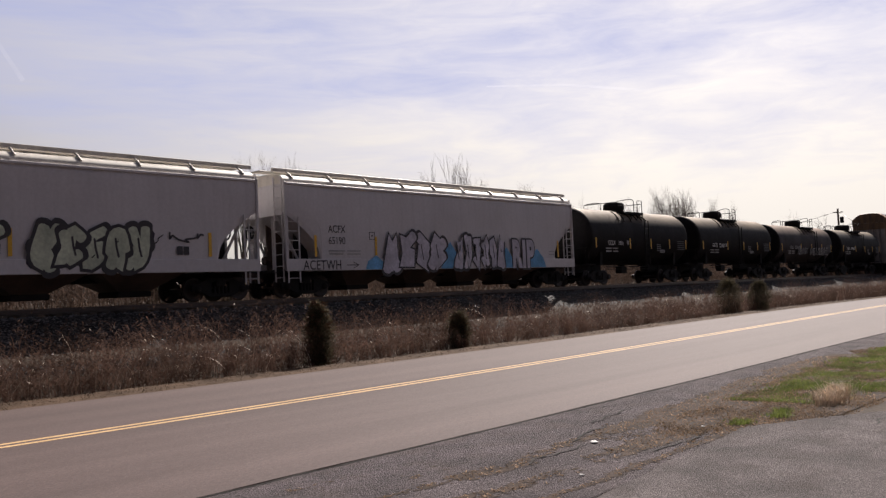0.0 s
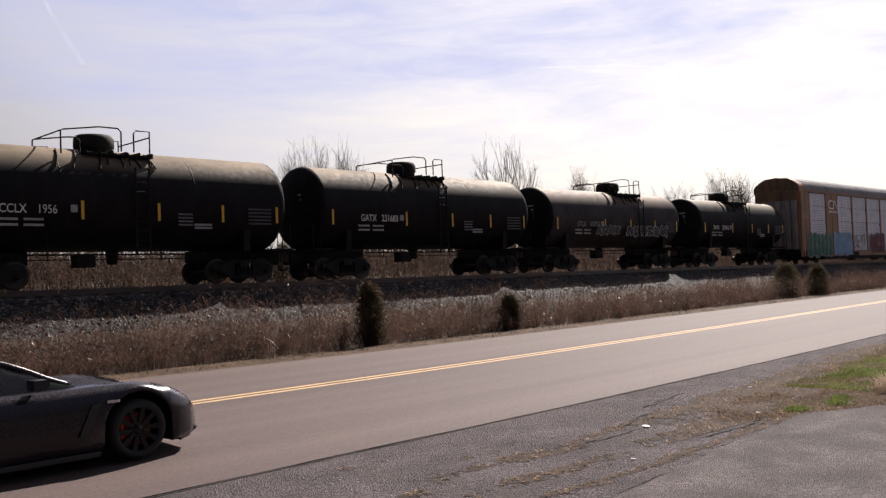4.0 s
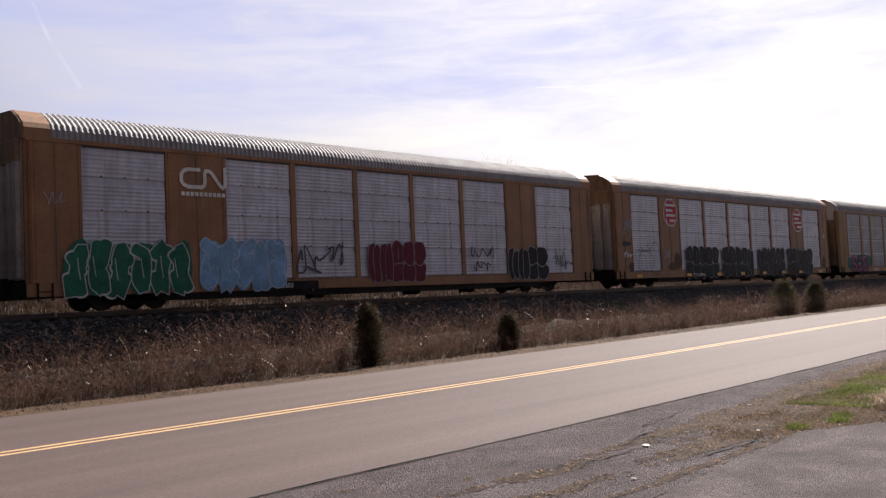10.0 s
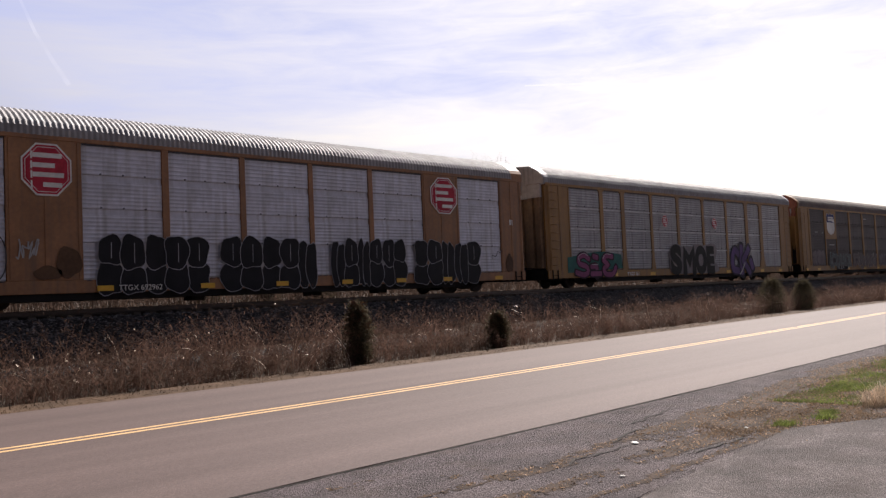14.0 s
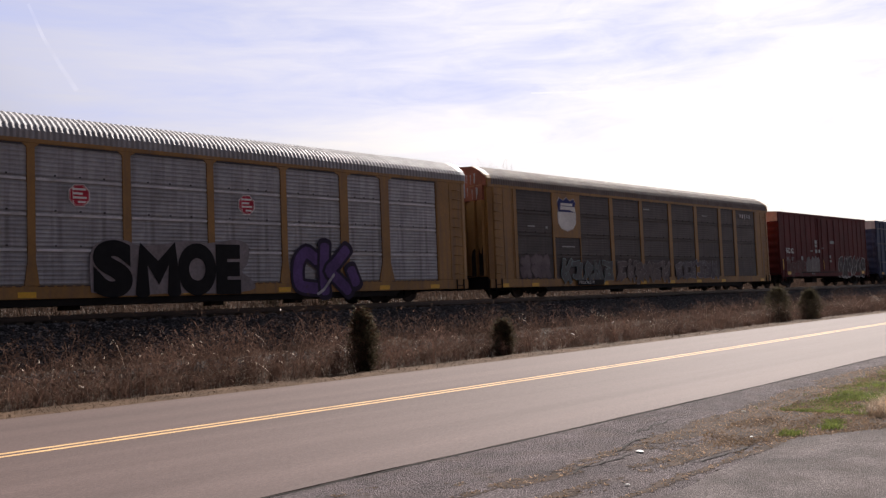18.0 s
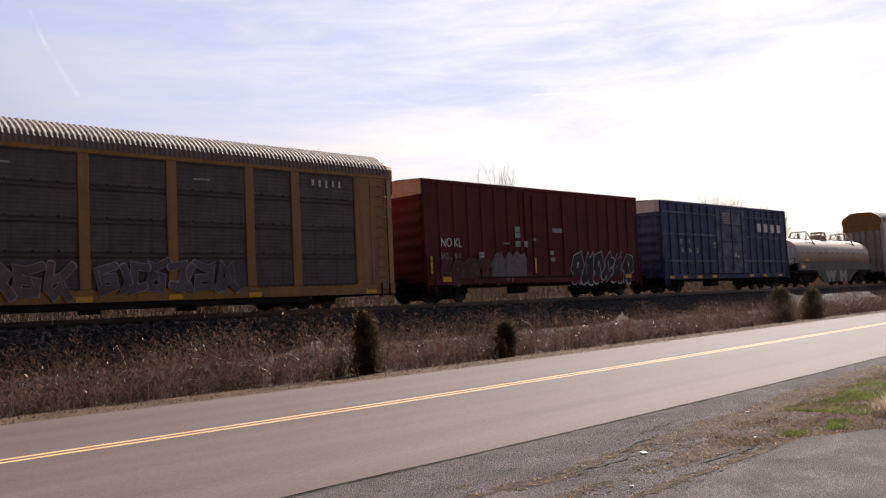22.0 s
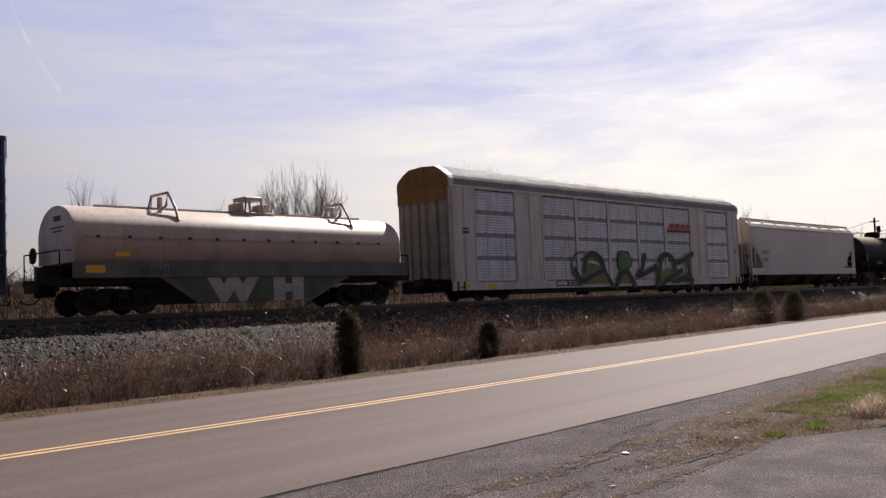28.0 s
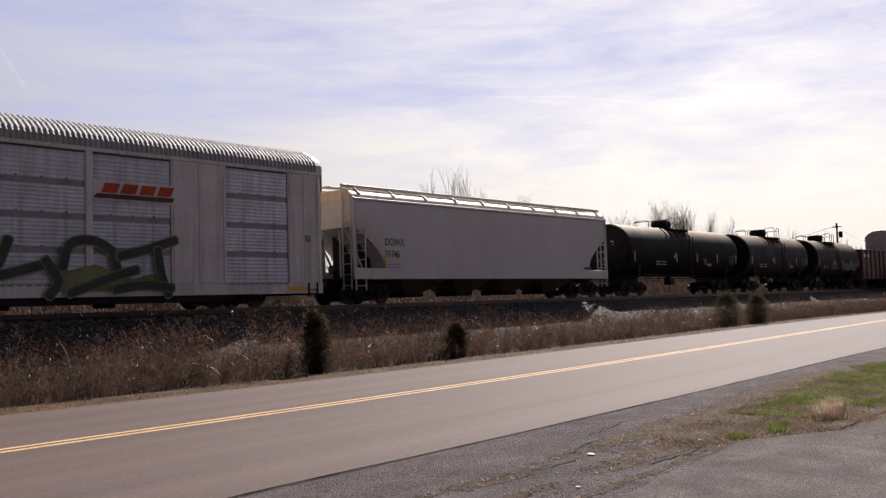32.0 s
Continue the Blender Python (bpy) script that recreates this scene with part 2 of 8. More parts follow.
BRUSH = surf("far_brush", (0.13, 0.10, 0.085), 0.9, vary=0.4, fine=2, coarse=0.2, bump=0, islands=0.4, spec=0.2)
GRASS = surf("green_grass", (0.140, 0.170, 0.046), 0.75, thin=0.45, vary=0.4, fine=9, coarse=1.4, bump=0, islands=0.4, spec=0.2)
BLACK_STEEL = surf("sooty_steel", (0.014, 0.0125, 0.0125), 0.8, vary=0.3, dirty=0.5, dirt=(0.028, 0.023, 0.020), spec=0.2)
RUSTY = surf("rusty_iron", (0.075, 0.05, 0.038), 0.8, vary=0.35)
WHEELM = surf("wheel_steel", (0.05, 0.04, 0.036), 0.6, metal=0.5, vary=0.3)
WHITE = surf("white_lettering", (0.72, 0.72, 0.70), 0.6, vary=0.15, bump=0)
DIMWHITE = surf("faded_lettering", (0.34, 0.34, 0.34), 0.7, vary=0.25, bump=0)
DARKTEXT = surf("dark_lettering", (0.035, 0.03, 0.035), 0.6, vary=0.2, bump=0)
REFLECTOR = surf("yellow_reflector", (0.75, 0.42, 0.03), 0.4, vary=0.15, bump=0)


# ---- mesh building ----
class Shape:
    """Vertices and faces of one mesh, gathered piece by piece."""

    def __init__(self):
        self.v, self.f, self.s = [], [], []

    def add(self, verts, faces, smooth=False):
        k = len(self.v)
        self.v += [tuple(p) for p in verts]
        self.f += [tuple(i + k for i in f) for f in faces]
        self.s += [smooth] * len(faces)
        return self

    def box(self, x0, x1, y0, y1, z0, z1, b=0.0):
        if b <= 0:
            v = [(x, y, z) for z in (z0, z1) for y in (y0, y1) for x in (x0, x1)]
            return self.add(v, [(0, 2, 3, 1), (4, 5, 7, 6), (0, 1, 5, 4), (2, 6, 7, 3), (0, 4, 6, 2), (1, 3, 7, 5)])
        lo, hi = (x0, y0, z0), (x1, y1, z1)
        v, at = [], {}
        for sx in (0, 1):
            for sy in (0, 1):
                for sz in (0, 1):
                    for a in range(3):
                        s = (sx, sy, sz)
                        at[(s, a)] = len(v)
                        v.append([(hi[i] if s[i] else lo[i]) + (0 if i == a else (-b if s[i] else b)) for i in range(3)])
        f = []
        for a in range(3):
            p, q = (a + 1) % 3, (a + 2) % 3
            for sa in (0, 1):
                def corner(i, j):
                    s = [0, 0, 0]
                    s[a], s[p], s[q] = sa, i, j
                    return at[(tuple(s), a)]
                f.append((corner(0, 0), corner(1, 0), corner(1, 1), corner(0, 1)))
            for i in (0, 1):
                for j in (0, 1):
                    def edge(k, axis):
                        s = [0, 0, 0]
                        s[a], s[p], s[q] = k, i, j
                        return at[(tuple(s), axis)]
                    f.append((edge(0, p), edge(1, p), edge(1, q), edge(0, q)))
        for sx in (0, 1):
            for sy in (0, 1):
                for sz in (0, 1):
                    f.append(tuple(at[((sx, sy, sz), a)] for a in range(3)))
        return self.add(v, f)

    def prism(self, poly, axis, a0, a1):
        """A polygon drawn out along an axis: y takes (x, z) points, x takes (y, z), z takes (x, y)."""
        def at(p, a):
            return {"y": (p[0], a, p[1]), "x": (a, p[0], p[1]), "z": (p[0], p[1], a)}[axis]
        n = len(poly)
        v = [at(p, a0) for p in poly] + [at(p, a1) for p in poly]
        f = [tuple(range(n)), tuple(range(2 * n - 1, n - 1, -1))] + [(i, (i + 1) % n, (i + 1) % n + n, i + n) for i in range(n)]
        return self.add(v, f)

    def rings(self, rings, caps=True, smooth=True, loop=True):
        """Skin over rings of equal length."""
        n = len(rings[0])
        v = [p for r in rings for p in r]
        f = []
        for k in range(len(rings) - 1):
            for i in range(n if loop else n - 1):
                j = (i + 1) % n
                f.append((k * n + i, k * n + j, (k + 1) * n + j, (k + 1) * n + i))
        self.add(v, f, smooth)
        if caps:
            self.add(rings[0], [tuple(range(n))])
            self.add(rings[-1], [tuple(range(n))])
        return self

    def tube(self, points, r, n=6, r2=None, caps=True):
        pts = [Vector(p) for p in points]
        out = []
        for i, p in enumerate(pts):
            d = (pts[min(i + 1, len(pts) - 1)] - pts[max(i - 1, 0)]).normalized()
            side = d.cross(Vector((0, 0, 1)) if abs(d.z) < 0.9 else Vector((1, 0, 0))).normalized()
            up = side.cross(d)
            rad = r if r2 is None else r + (r2 - r) * i / (len(pts) - 1)
            out.append([p + rad * (math.cos(a) * side + math.sin(a) * up) for a in (2 * math.pi * k / n for k in range(n))])
        return self.rings(out, caps)

    def disc_stack(self, centre, axis, profile, n=24, caps=True):
        """A turned body: profile of (offset along the axis, radius)."""
        c, out = Vector(centre), []
        for off, r in profile:
            ring = []
            for k in range(n):
                a = 2 * math.pi * k / n
                p, q = r * math.cos(a), r * math.sin(a)
                ring.append(c + Vector({"x": (off, p, q), "y": (p, off, q), "z": (p, q, off)}[axis]))
            out.append(ring)
        return self.rings(out, caps)

    def mesh(self, name, material, fix=True):
        me = bpy.data.meshes.new(name)
        me.from_pydata(self.v, [], self.f)
        me.polygons.foreach_set("use_smooth", self.s)
        if fix and len(self.f) < 30000:
            bm = bmesh.new()
            bm.from_mesh(me)
            bmesh.ops.recalc_face_normals(bm, faces=bm.faces)
            bm.to_mesh(me)
            bm.free()
        me.materials.append(material)
        return me


def part(name, shape, material, parent, label="", at=None):
    """Links one mesh object under a thing or a part; shape is a Shape or a finished mesh."""
    data = shape if isinstance(shape, bpy.types.Mesh) else shape.mesh(name, material)
    ob = new(name, data)
    ob.parent = parent
    if at is not None:
        ob.matrix_basis = at
    return tagged(ob, label)


def thing(name, label, category, group="", at=None, kind=""):
    ob = new(name)
    ob.empty_display_size = 0.3
    if at is not None:
        ob.matrix_basis = at
    return tagged(ob, label, category, group, kind)


def solid(name, shape, material, label, category, group="", kind="", fix=True, at=None):
    ob = new(name, shape.mesh(name, material, fix))
    if at is not None:
        ob.matrix_basis = at
    return tagged(ob, label, category, group, kind)


# ---- ground, road, track ----
def smooth01(u):
    u = min(1.0, max(0.0, u))
    return u * u * (3 - 2 * u)


def rise(x):
    return 0.32 * smooth01((x - 8) / 52)


def centre_y(x):
    return 13.12 + 0.014 * max(-30.0, min(x, 60.0))


def far_y(x):
    return 17.85 + 0.0 * x


def near_y(x):
    return 7.62 + 0.025 * max(-30.0, min(x, 25.0))


def profile(points, y):
    for (a, za), (b, zb) in zip(points, points[1:]):
        if y <= b:
            return za + (zb - za) * smooth01((y - a) / (b - a)) if y > a else za
    return points[-1][1]


def ground_z(x, y):
    r = rise(x)
    base = profile([(-1, 0.0), (18.9, 0.0), (20.4, -0.12), (22.0, 0.25), (23.4, 0.75), (24.5, 1.2), (30.0, 1.2), (32.0, 1.35), (37.0, 2.1), (60.0, 2.6), (300, 3.2)], y)
    return base - 0.010 - (0.03 if 8.5 < y < 18 else 0.0) + r * (1.0 if y < 20 else max(0.0, 1 - (y - 20) / 6))


def sheet(xs, ys, height, sides=None):
    s = Shape()
    nx = len(xs)
    s.v = [(x, y, height(x, y)) for y in ys for x in xs]
    s.f = [(j * nx + i, j * nx + i + 1, (j + 1) * nx + i + 1, (j + 1) * nx + i) for j in range(len(ys) - 1) for i in range(nx - 1)]
    s.s = [True] * len(s.f)
    return s


def spread(marks, step):
    out = []
    for (a, b), st in zip(zip(marks, marks[1:]), step):
        k = max(1, round((b - a) / st))
        out += [a + (b - a) * i / k for i in range(k)]
    return out + [marks[-1]]


gx = spread([-3000, -600, -120, -30, 90, 200, 700, 3000], [800, 160, 15, 1.5, 11, 100, 800])
gy = spread([-3000, -400, -40, -4, 18, 36, 120, 600, 3500], [900, 120, 9, 1.5, 0.5, 7, 80, 900])
solid("ground", sheet(gx, gy, lambda x, y: ground_z(x, y) + 0.05 * noise.noise((x * 0.5, y * 0.5, 0))* (1 if y > 19 or y < -6 else 0)), SOIL, "bare brown winter soil with dead grass", "ground", kind="structure", fix=False)


def ribbon(x_marks, steps, edge_a, edge_b, lift, thick, across=6, wobble=0.0, z=rise):
    """A slab that follows x between two edges, with sides going down."""
    s = Shape()
    xs = spread(x_marks, steps)
    ring = []
    for x in xs:
        a, b = edge_a(x), edge_b(x)
        a += wobble * noise.noise((x * 2.1, 3.3, 0)) + wobble * 0.5 * noise.noise((x * 7, 1.3, 0))
        row = [(x, a - 0.02, z(x) + lift - thick)]
        row += [(x, a + (b - a) * k / across, z(x) + lift) for k in range(across + 1)]
        row += [(x, b + 0.02, z(x) + lift - thick)]
        ring.append(row)
    return s.rings(ring, caps=False, smooth=False, loop=False)


road = solid("road", ribbon([-400, -60, 90, 900], [20, 1.0, 25], near_y, far_y, 0.014, 0.10, wobble=0.03), ASPHALT, "two-lane asphalt road, sun-bleached, with a low broken edge", "road", kind="structure", fix=False)
for side in (-0.14, 0.14):
    line = ribbon([-400, -60, 90, 900], [20, 1.0, 25], lambda x: centre_y(x) + side - 0.046, lambda x: centre_y(x) + side + 0.046, 0.018, 0.003, across=1)
    part("yellow_line", line, YELLOW_LINE, road, "yellow centre line paint")
edge_crack = ribbon([-30, 60], [0.25], lambda x: near_y(x) - 0.035 + 0.03 * noise.noise((x * 1.7, 9, 0)), lambda x: near_y(x) - 0.01 + 0.03 * noise.noise((x * 1.7, 9, 0)) + 0.025 * noise.noise((x * 5, 2, 0)), 0.010, 0.02, across=1)
part("edge_joint", edge_crack, CRACK, road, "dark broken seam along the road edge")


def lot_edge(x):
    ragged = 0.07 * noise.noise((x * 1.1, 5, 0)) + 0.03 * noise.noise((x * 5.0, 5, 0))
    return 4.55 + 0.11 * (max(5.0, x) - 7.5) + ragged if x < 11.2 else 4.96 - 0.55 * min(4.0, x - 11.2) + ragged


def shoulder_edge(x):
    return lot_edge(x) + 0.01 if x < 11.0 else 4.8 + 0.16 * (x - 11.0) + 0.25 * noise.noise((x * 0.8, 8, 0))


solid("pavement", ribbon([-40, -6, 14, 60], [2, 0.2, 2], lambda x: min(shoulder_edge(x), near_y(x) - 0.3), lambda x: near_y(x) - 0.03, 0.002, 0.02, wobble=0.12), SHOULDER, "rough grey worn asphalt road shoulder", "pavement", kind="structure", fix=False)
solid("pavement_lot", ribbon([-40, -6, 16, 60], [2, 0.2, 2], lambda x: -40, lot_edge, 0.010, 0.03, across=12, wobble=0.0), LOT, "weathered grey asphalt parking lot with cracks", "pavement", kind="structure", fix=False)


def ballast_z(x, y):
    d = abs(y - TRACK_Y)
    z = profile([(0, 1.70), (1.75, 1.68), (4.75, 0.48), (5.6, 0.0)], d)
    return z + 0.05 * noise.noise((x * 3.0, y * 3.0, 0)) + 0.035 * noise.noise((x * 9.0, y * 9.0, 4.0))


bx = spread([-300, -25, 60, 140, 600], [12, 0.22, 0.7, 20])
by = spread([21.7, 26.0, 28.6, 32.8], [0.16, 0.5, 0.4])
solid("ballast", sheet(bx, by, ballast_z), BALLAST, "grey crushed-stone railway ballast bank", "ballast", kind="structure", fix=False)


def loose_stones(count, rng):
    s = Shape()
    for _ in range(count):
        x = -22 + 150 * rng.random() ** 1.7
        y = 22.4 + 3.9 * rng.random()
        z, r = ballast_z(x, y), 0.025 + 0.035 * rng.random()
        a = rng.random() * 6.28
        c, q = math.cos(a), math.sin(a)
        pts = [(r * c, r * q, 0), (-r * q * 0.9, r * c, 0.2 * r), (-r * c, -r * q * 0.8, 0), (r * q, -r * c, 0.1 * r), (0.2 * r * c, 0.2 * r, r * (0.7 + 0.4 * rng.random()))]
        s.add([(x + p[0], y + p[1], z + p[2]) for p in pts], [(0, 1, 4), (1, 2, 4), (2, 3, 4), (3, 0, 4)])
    return s


solid("ballast_stones", loose_stones(26000, random.Random(4)), STONES, "loose pale crushed stones on the bank", "stones", kind="stuff", fix=False)

# ---- railway track ----
track = thing("railway_track", "steel rails on dark wooden ties in grey ballast", "railway track", kind="structure")
for side in (-0.755, 0.755):
    r = Shape()
    sec = [(-0.07, 0), (0.07, 0), (0.07, 0.012), (0.012, 0.04), (0.012, 0.125), (0.036, 0.135), (0.036, 0.168), (0.028, 0.172), (-0.028, 0.172), (-0.036, 0.168), (-0.036, 0.135), (-0.012, 0.125), (-0.012, 0.04), (-0.07, 0.012)]
    r.prism([(TRACK_Y + side + a, RAIL_Z - 0.172 + b) for a, b in sec], "x", -500, 900)
    part("rail", r, RAILM, track, "dark steel rail with a worn bright head")
tie_mesh = Shape().box(-0.11, 0.11, -1.3, 1.3, -0.16, 0, 0.012).mesh("tie", TIE)
for i in range(200):
    part("tie", tie_mesh, TIE, track, at=pose(-25 + i * 0.52, TRACK_Y + 0.03 * math.sin(i * 1.7), RAIL_Z - 0.178, 0, 0, 0.6 * math.sin(i * 2.3)))


# ---- plants ----
def blades(rng, count, place, height, lean, width, base_z):
    """Dead stalks: narrow bent strips, each its own island."""
    s = Shape()
    for _ in range(count):
        x, y = place(rng)
        h = height(x, y, rng)
        a, t = rng.random() * 6.283, rng.random()
        w = width * (0.6 + 0.8 * rng.random())
        lx, ly = lean * h * (rng.random() - 0.5) * 2, lean * h * (rng.random() - 0.5) * 2
        c, q = math.cos(a) * w, math.sin(a) * w
        z = base_z(x, y)
        s.v += [(x - c, y - q, z), (x + c, y + q, z), (x + lx * 0.35 + c * 0.8, y + ly * 0.35 + q * 0.8, z + h * 0.6), (x + lx * 0.35 - c * 0.8, y + ly * 0.35 - q * 0.8, z + h * 0.6), (x + lx, y + ly, z + h * (0.9 + 0.1 * t))]
        k = len(s.v) - 5
        s.f += [(k, k + 1, k + 2, k + 3), (k + 3, k + 2, k + 4)]
        s.s += [False, False]
    return s


def weed_patch(x, y):
    """How high the weeds stand at a place: mounds and hollows."""
    return max(0.14, 0.76 + 0.70 * noise.noise((x * 0.33, y * 0.45, 7.0)) + 0.40 * noise.noise((x * 1.1, y * 1.1, 3.0)))


def weed_height(x, y, rng):
    return weed_patch(x, y) * (0.45 + 0.75 * rng.random()) * (1.0 if y > 20.4 else 0.8) * (1.25 if x < 28 else 0.95)


def front_band(rng):
    """Stalks stand in tufts."""
    x = -16 + 130 * rng.random() ** 1.9
    edge = far_y(x) + 1.55 + 0.35 * noise.noise((x * 0.7, 0, 0)) + 0.15 * noise.noise((x * 2.3, 4, 0))
    y = edge + (22.9 - edge) * rng.random() ** 1.25
    cx, cy = round(x * 1.9) / 1.9, round(y * 1.9) / 1.9
    pull = 0.62 * rng.random()
    return x + (cx + 0.2 * math.sin(cx * 9 + cy * 5) - x) * pull, max(edge, y + (cy + 0.2 * math.sin(cx * 5 - cy * 7) - y) * pull)


def bent_stalks(rng, count, place, length, width):
    """Long thin stalks that rise and bow over to one side."""
    s = Shape()
    for _ in range(count):
        x, y = place(rng)
        a, size = rng.random() * 6.283, length(x, y, rng)
        droop = 0.5 + 1.2 * rng.random()
        rows = []
        for k in range(6):
            u = k / 5
            out = size * 0.55 * u ** 1.6 * droop
            rise_ = size * (u - 0.42 * droop * u * u)
            w = width * (1 - 0.7 * u)
            px, py, pz = x + out * math.cos(a), y + out * math.sin(a), ground_z(x, y) + max(0.02, rise_)
            rows.append([(px - w * math.sin(a), py + w * math.cos(a), pz), (px + w * math.sin(a), py - w * math.cos(a), pz + w)])
        s.rings(rows, caps=False, smooth=False, loop=False)
    return s


TANGLE = random.Random(77)
solid("weeds", blades(random.Random(1), 22000, front_band, weed_height, 0.8, 0.007, lambda x, y: ground_z(x, y)), WEED, "tangled brown dead weeds along the road", "weeds", kind="stuff", fix=False)
solid("leafy_weeds", blades(random.Random(8), 170000, front_band, lambda x, y, r: 0.03 + 0.10 * r.random(), 2.6, 0.010, lambda x, y: ground_z(x, y) + 1.12 * weed_height(x, y, TANGLE) * TANGLE.random() ** 0.8), WEED, "curled brown leaves among the dead weeds", "weeds", kind="stuff", fix=False)
solid("bent_weeds", bent_stalks(random.Random(14), 2600, front_band, lambda x, y, r: weed_patch(x, y) * (0.9 + 0.8 * r.random()), 0.006), WEED, "thin brown stalks bowed over", "weeds", kind="stuff", fix=False)
solid("pale_weeds", bent_stalks(random.Random(2), 900, front_band, lambda x, y, r: weed_patch(x, y) * (1.0 + 0.8 * r.random()), 0.0055), WEED_PALE, "pale bleached grass stalks among the weeds", "weeds", kind="stuff", fix=False)
# Tufts coloured pale to stand for sun glints on the seed heads.
solid("seed_heads", blades(random.Random(9), 2600, front_band, lambda x, y, r: 0.04 + 0.05 * r.random(), 1.5, 0.013, lambda x, y: ground_z(x, y) + (0.6 + 0.5 * TANGLE.random()) * weed_height(x, y, TANGLE)), WEED_PALE, "seed heads coloured pale for glints of sun", "weeds", kind="stuff", fix=False)


def strip_band(rng):
    x = -16 + 120 * rng.random() ** 1.8
    return x, far_y(x) + 0.02 + 1.35 * rng.random()


solid("verge", ribbon([-60, 120], [0.6], lambda x: far_y(x) + 0.01, lambda x: far_y(x) + 1.5, 0.008, 0.05, across=4, wobble=0.05), STRIP, "narrow verge of short tan dead grass", "verge", kind="structure", fix=False)
solid("short_dead_grass", blades(random.Random(3), 30000, strip_band, lambda x, y, r: 0.02 + 0.06 * r.random(), 1.2, 0.006, lambda x, y: rise(x) - 0.02), STRIP, "short tan dead grass on the verge", "grass", kind="stuff", fix=False)


def back_band(rng):
    x = -20 + 230 * rng.random() ** 1.5
    return x, 31.4 + 7.5 * rng.random()


def back_height(x, y):
    return max(0.5, 1.7 + 1.0 * noise.noise((x * 0.22, y * 0.3, 1)) + 0.8 * noise.noise((x * 0.7, y * 0.7, 5)))


solid("weeds_behind_track", blades(random.Random(5), 26000, back_band, lambda x, y, r: back_height(x, y) * (0.4 + 0.7 * r.random()), 0.5, 0.014, lambda x, y: ground_z(x, y)), BACKWEED, "tall tan dead grass behind the railway", "weeds", kind="stuff", fix=False)
solid("brush_behind_track", blades(random.Random(35), 80000, back_band, lambda x, y, r: 0.08 + 0.22 * r.random(), 2.0, 0.020, lambda x, y: ground_z(x, y) + back_height(x, y) * TANGLE.random()), BACKWEED, "tangled brown brush behind the railway", "weeds", kind="stuff", fix=False)


def woods_band(rng):
    a, d = radians(-25 + 105 * rng.random()), 95 + 90 * rng.random()
    return d * math.sin(a), d * math.cos(a)


solid("far_woods", blades(random.Random(15), 26000, woods_band, lambda x, y, r: (5.0 + 2.5 * noise.noise((x * 0.03, y * 0.03, 1)) + 1.5 * noise.noise((x * 0.15, y * 0.15, 4))) * (0.5 + 0.5 * r.random()), 0.16, 0.10, lambda x, y: ground_z(x, y)), BRUSH, "distant line of bare brush and woods", "woods", kind="stuff", fix=False)


def bare_tree(rng, height, spread_deg=28, stems=1, depth=5, radius=0.0):
    """A leafless tree: trunk and limbs in one mesh, fine twigs in another."""
    wood, twigs = Shape(), Shape()

    def grow(p, d, length, r, level):
        pts, q = [p], p
        bend = Vector((rng.uniform(-1, 1), rng.uniform(-1, 1), rng.uniform(-0.2, 0.6)))
        for k in range(3):
            d = (d + 0.12 * bend).normalized()
            q = q + d * length / 3
            pts.append(q)
        (wood if level < 3 else twigs).tube(pts, r, 6 if level < 2 else (4 if level < 3 else 3), max(0.005, r * 0.55), caps=False)
        if level >= depth:
            return
        kids = rng.randint(3, 5) if level < 3 else rng.randint(2, 3)
        for k in range(kids):
            f = 0.45 + 0.55 * (k + rng.random()) / kids if level else 0.35 + 0.65 * (k + 1) / kids
            i = min(2, int(f * 3))
            b = pts[i].lerp(pts[i + 1], min(1.0, f * 3 - i))
            ang, turn = radians(spread_deg * (0.6 + 0.8 * rng.random())), rng.random() * 6.283
            side = d.cross(Vector((math.cos(turn), math.sin(turn), 0.3))).normalized()
            nd = (d * math.cos(ang) + side * math.sin(ang) + Vector((0, 0, 0.12))).normalized()
            grow(b, nd, length * (0.58 + 0.22 * rng.random()), max(0.005, r * 0.5), level + 1)

    for k in range(stems):
        a = k * 6.283 / max(1, stems)
        d0 = Vector((0.22 * math.cos(a), 0.22 * math.sin(a), 1)).normalized() if stems > 1 else Vector((0.03, 0.02, 1)).normalized()
        grow(Vector((0.25 * math.cos(a) * (stems > 1), 0.25 * math.sin(a) * (stems > 1), -0.2)), d0, height * 0.36, height * (0.016 if stems > 1 else 0.02), 0)
    top = max(v[2] for v in wood.v + twigs.v)
    k = height / top
    for s in (wood, twigs):
        s.v = [(x * k, y * k, z * k) for x, y, z in s.v]
    if radius:
        every = [v for v in wood.v + twigs.v if v[2] > 0.5 * height]
        mx, my = sum(v[0] for v in every) / len(every), sum(v[1] for v in every) / len(every)
        reach = sorted(math.hypot(v[0] - mx, v[1] - my) for v in every)[int(0.90 * len(every))]
        f = max(0.6, min(1.0, radius / reach))
        for s in (wood, twigs):
            s.v = [((x - mx * z / height) * f, (y - my * z / height) * f, z) for x, y, z in s.v]
    return wood, twigs


def plant_tree(az, dist, top_tan, seed, label, **kw):
    x, y = dist * math.sin(radians(az)), dist * math.cos(radians(az))
    base = ground_z(x, y)
    t = thing("bare_tree", label, "tree", "leafless trees beyond the railway", pose(x, y, base - 0.05, 0, 0, seed * 37))
    w, tw = bare_tree(random.Random(seed), EYE[2] + dist * top_tan - base, **kw)
    part("trunk", w, BARK, t, "grey-brown trunk and limbs")
    part("crown", tw, TWIG, t, "fine leafless twigs")
    return t


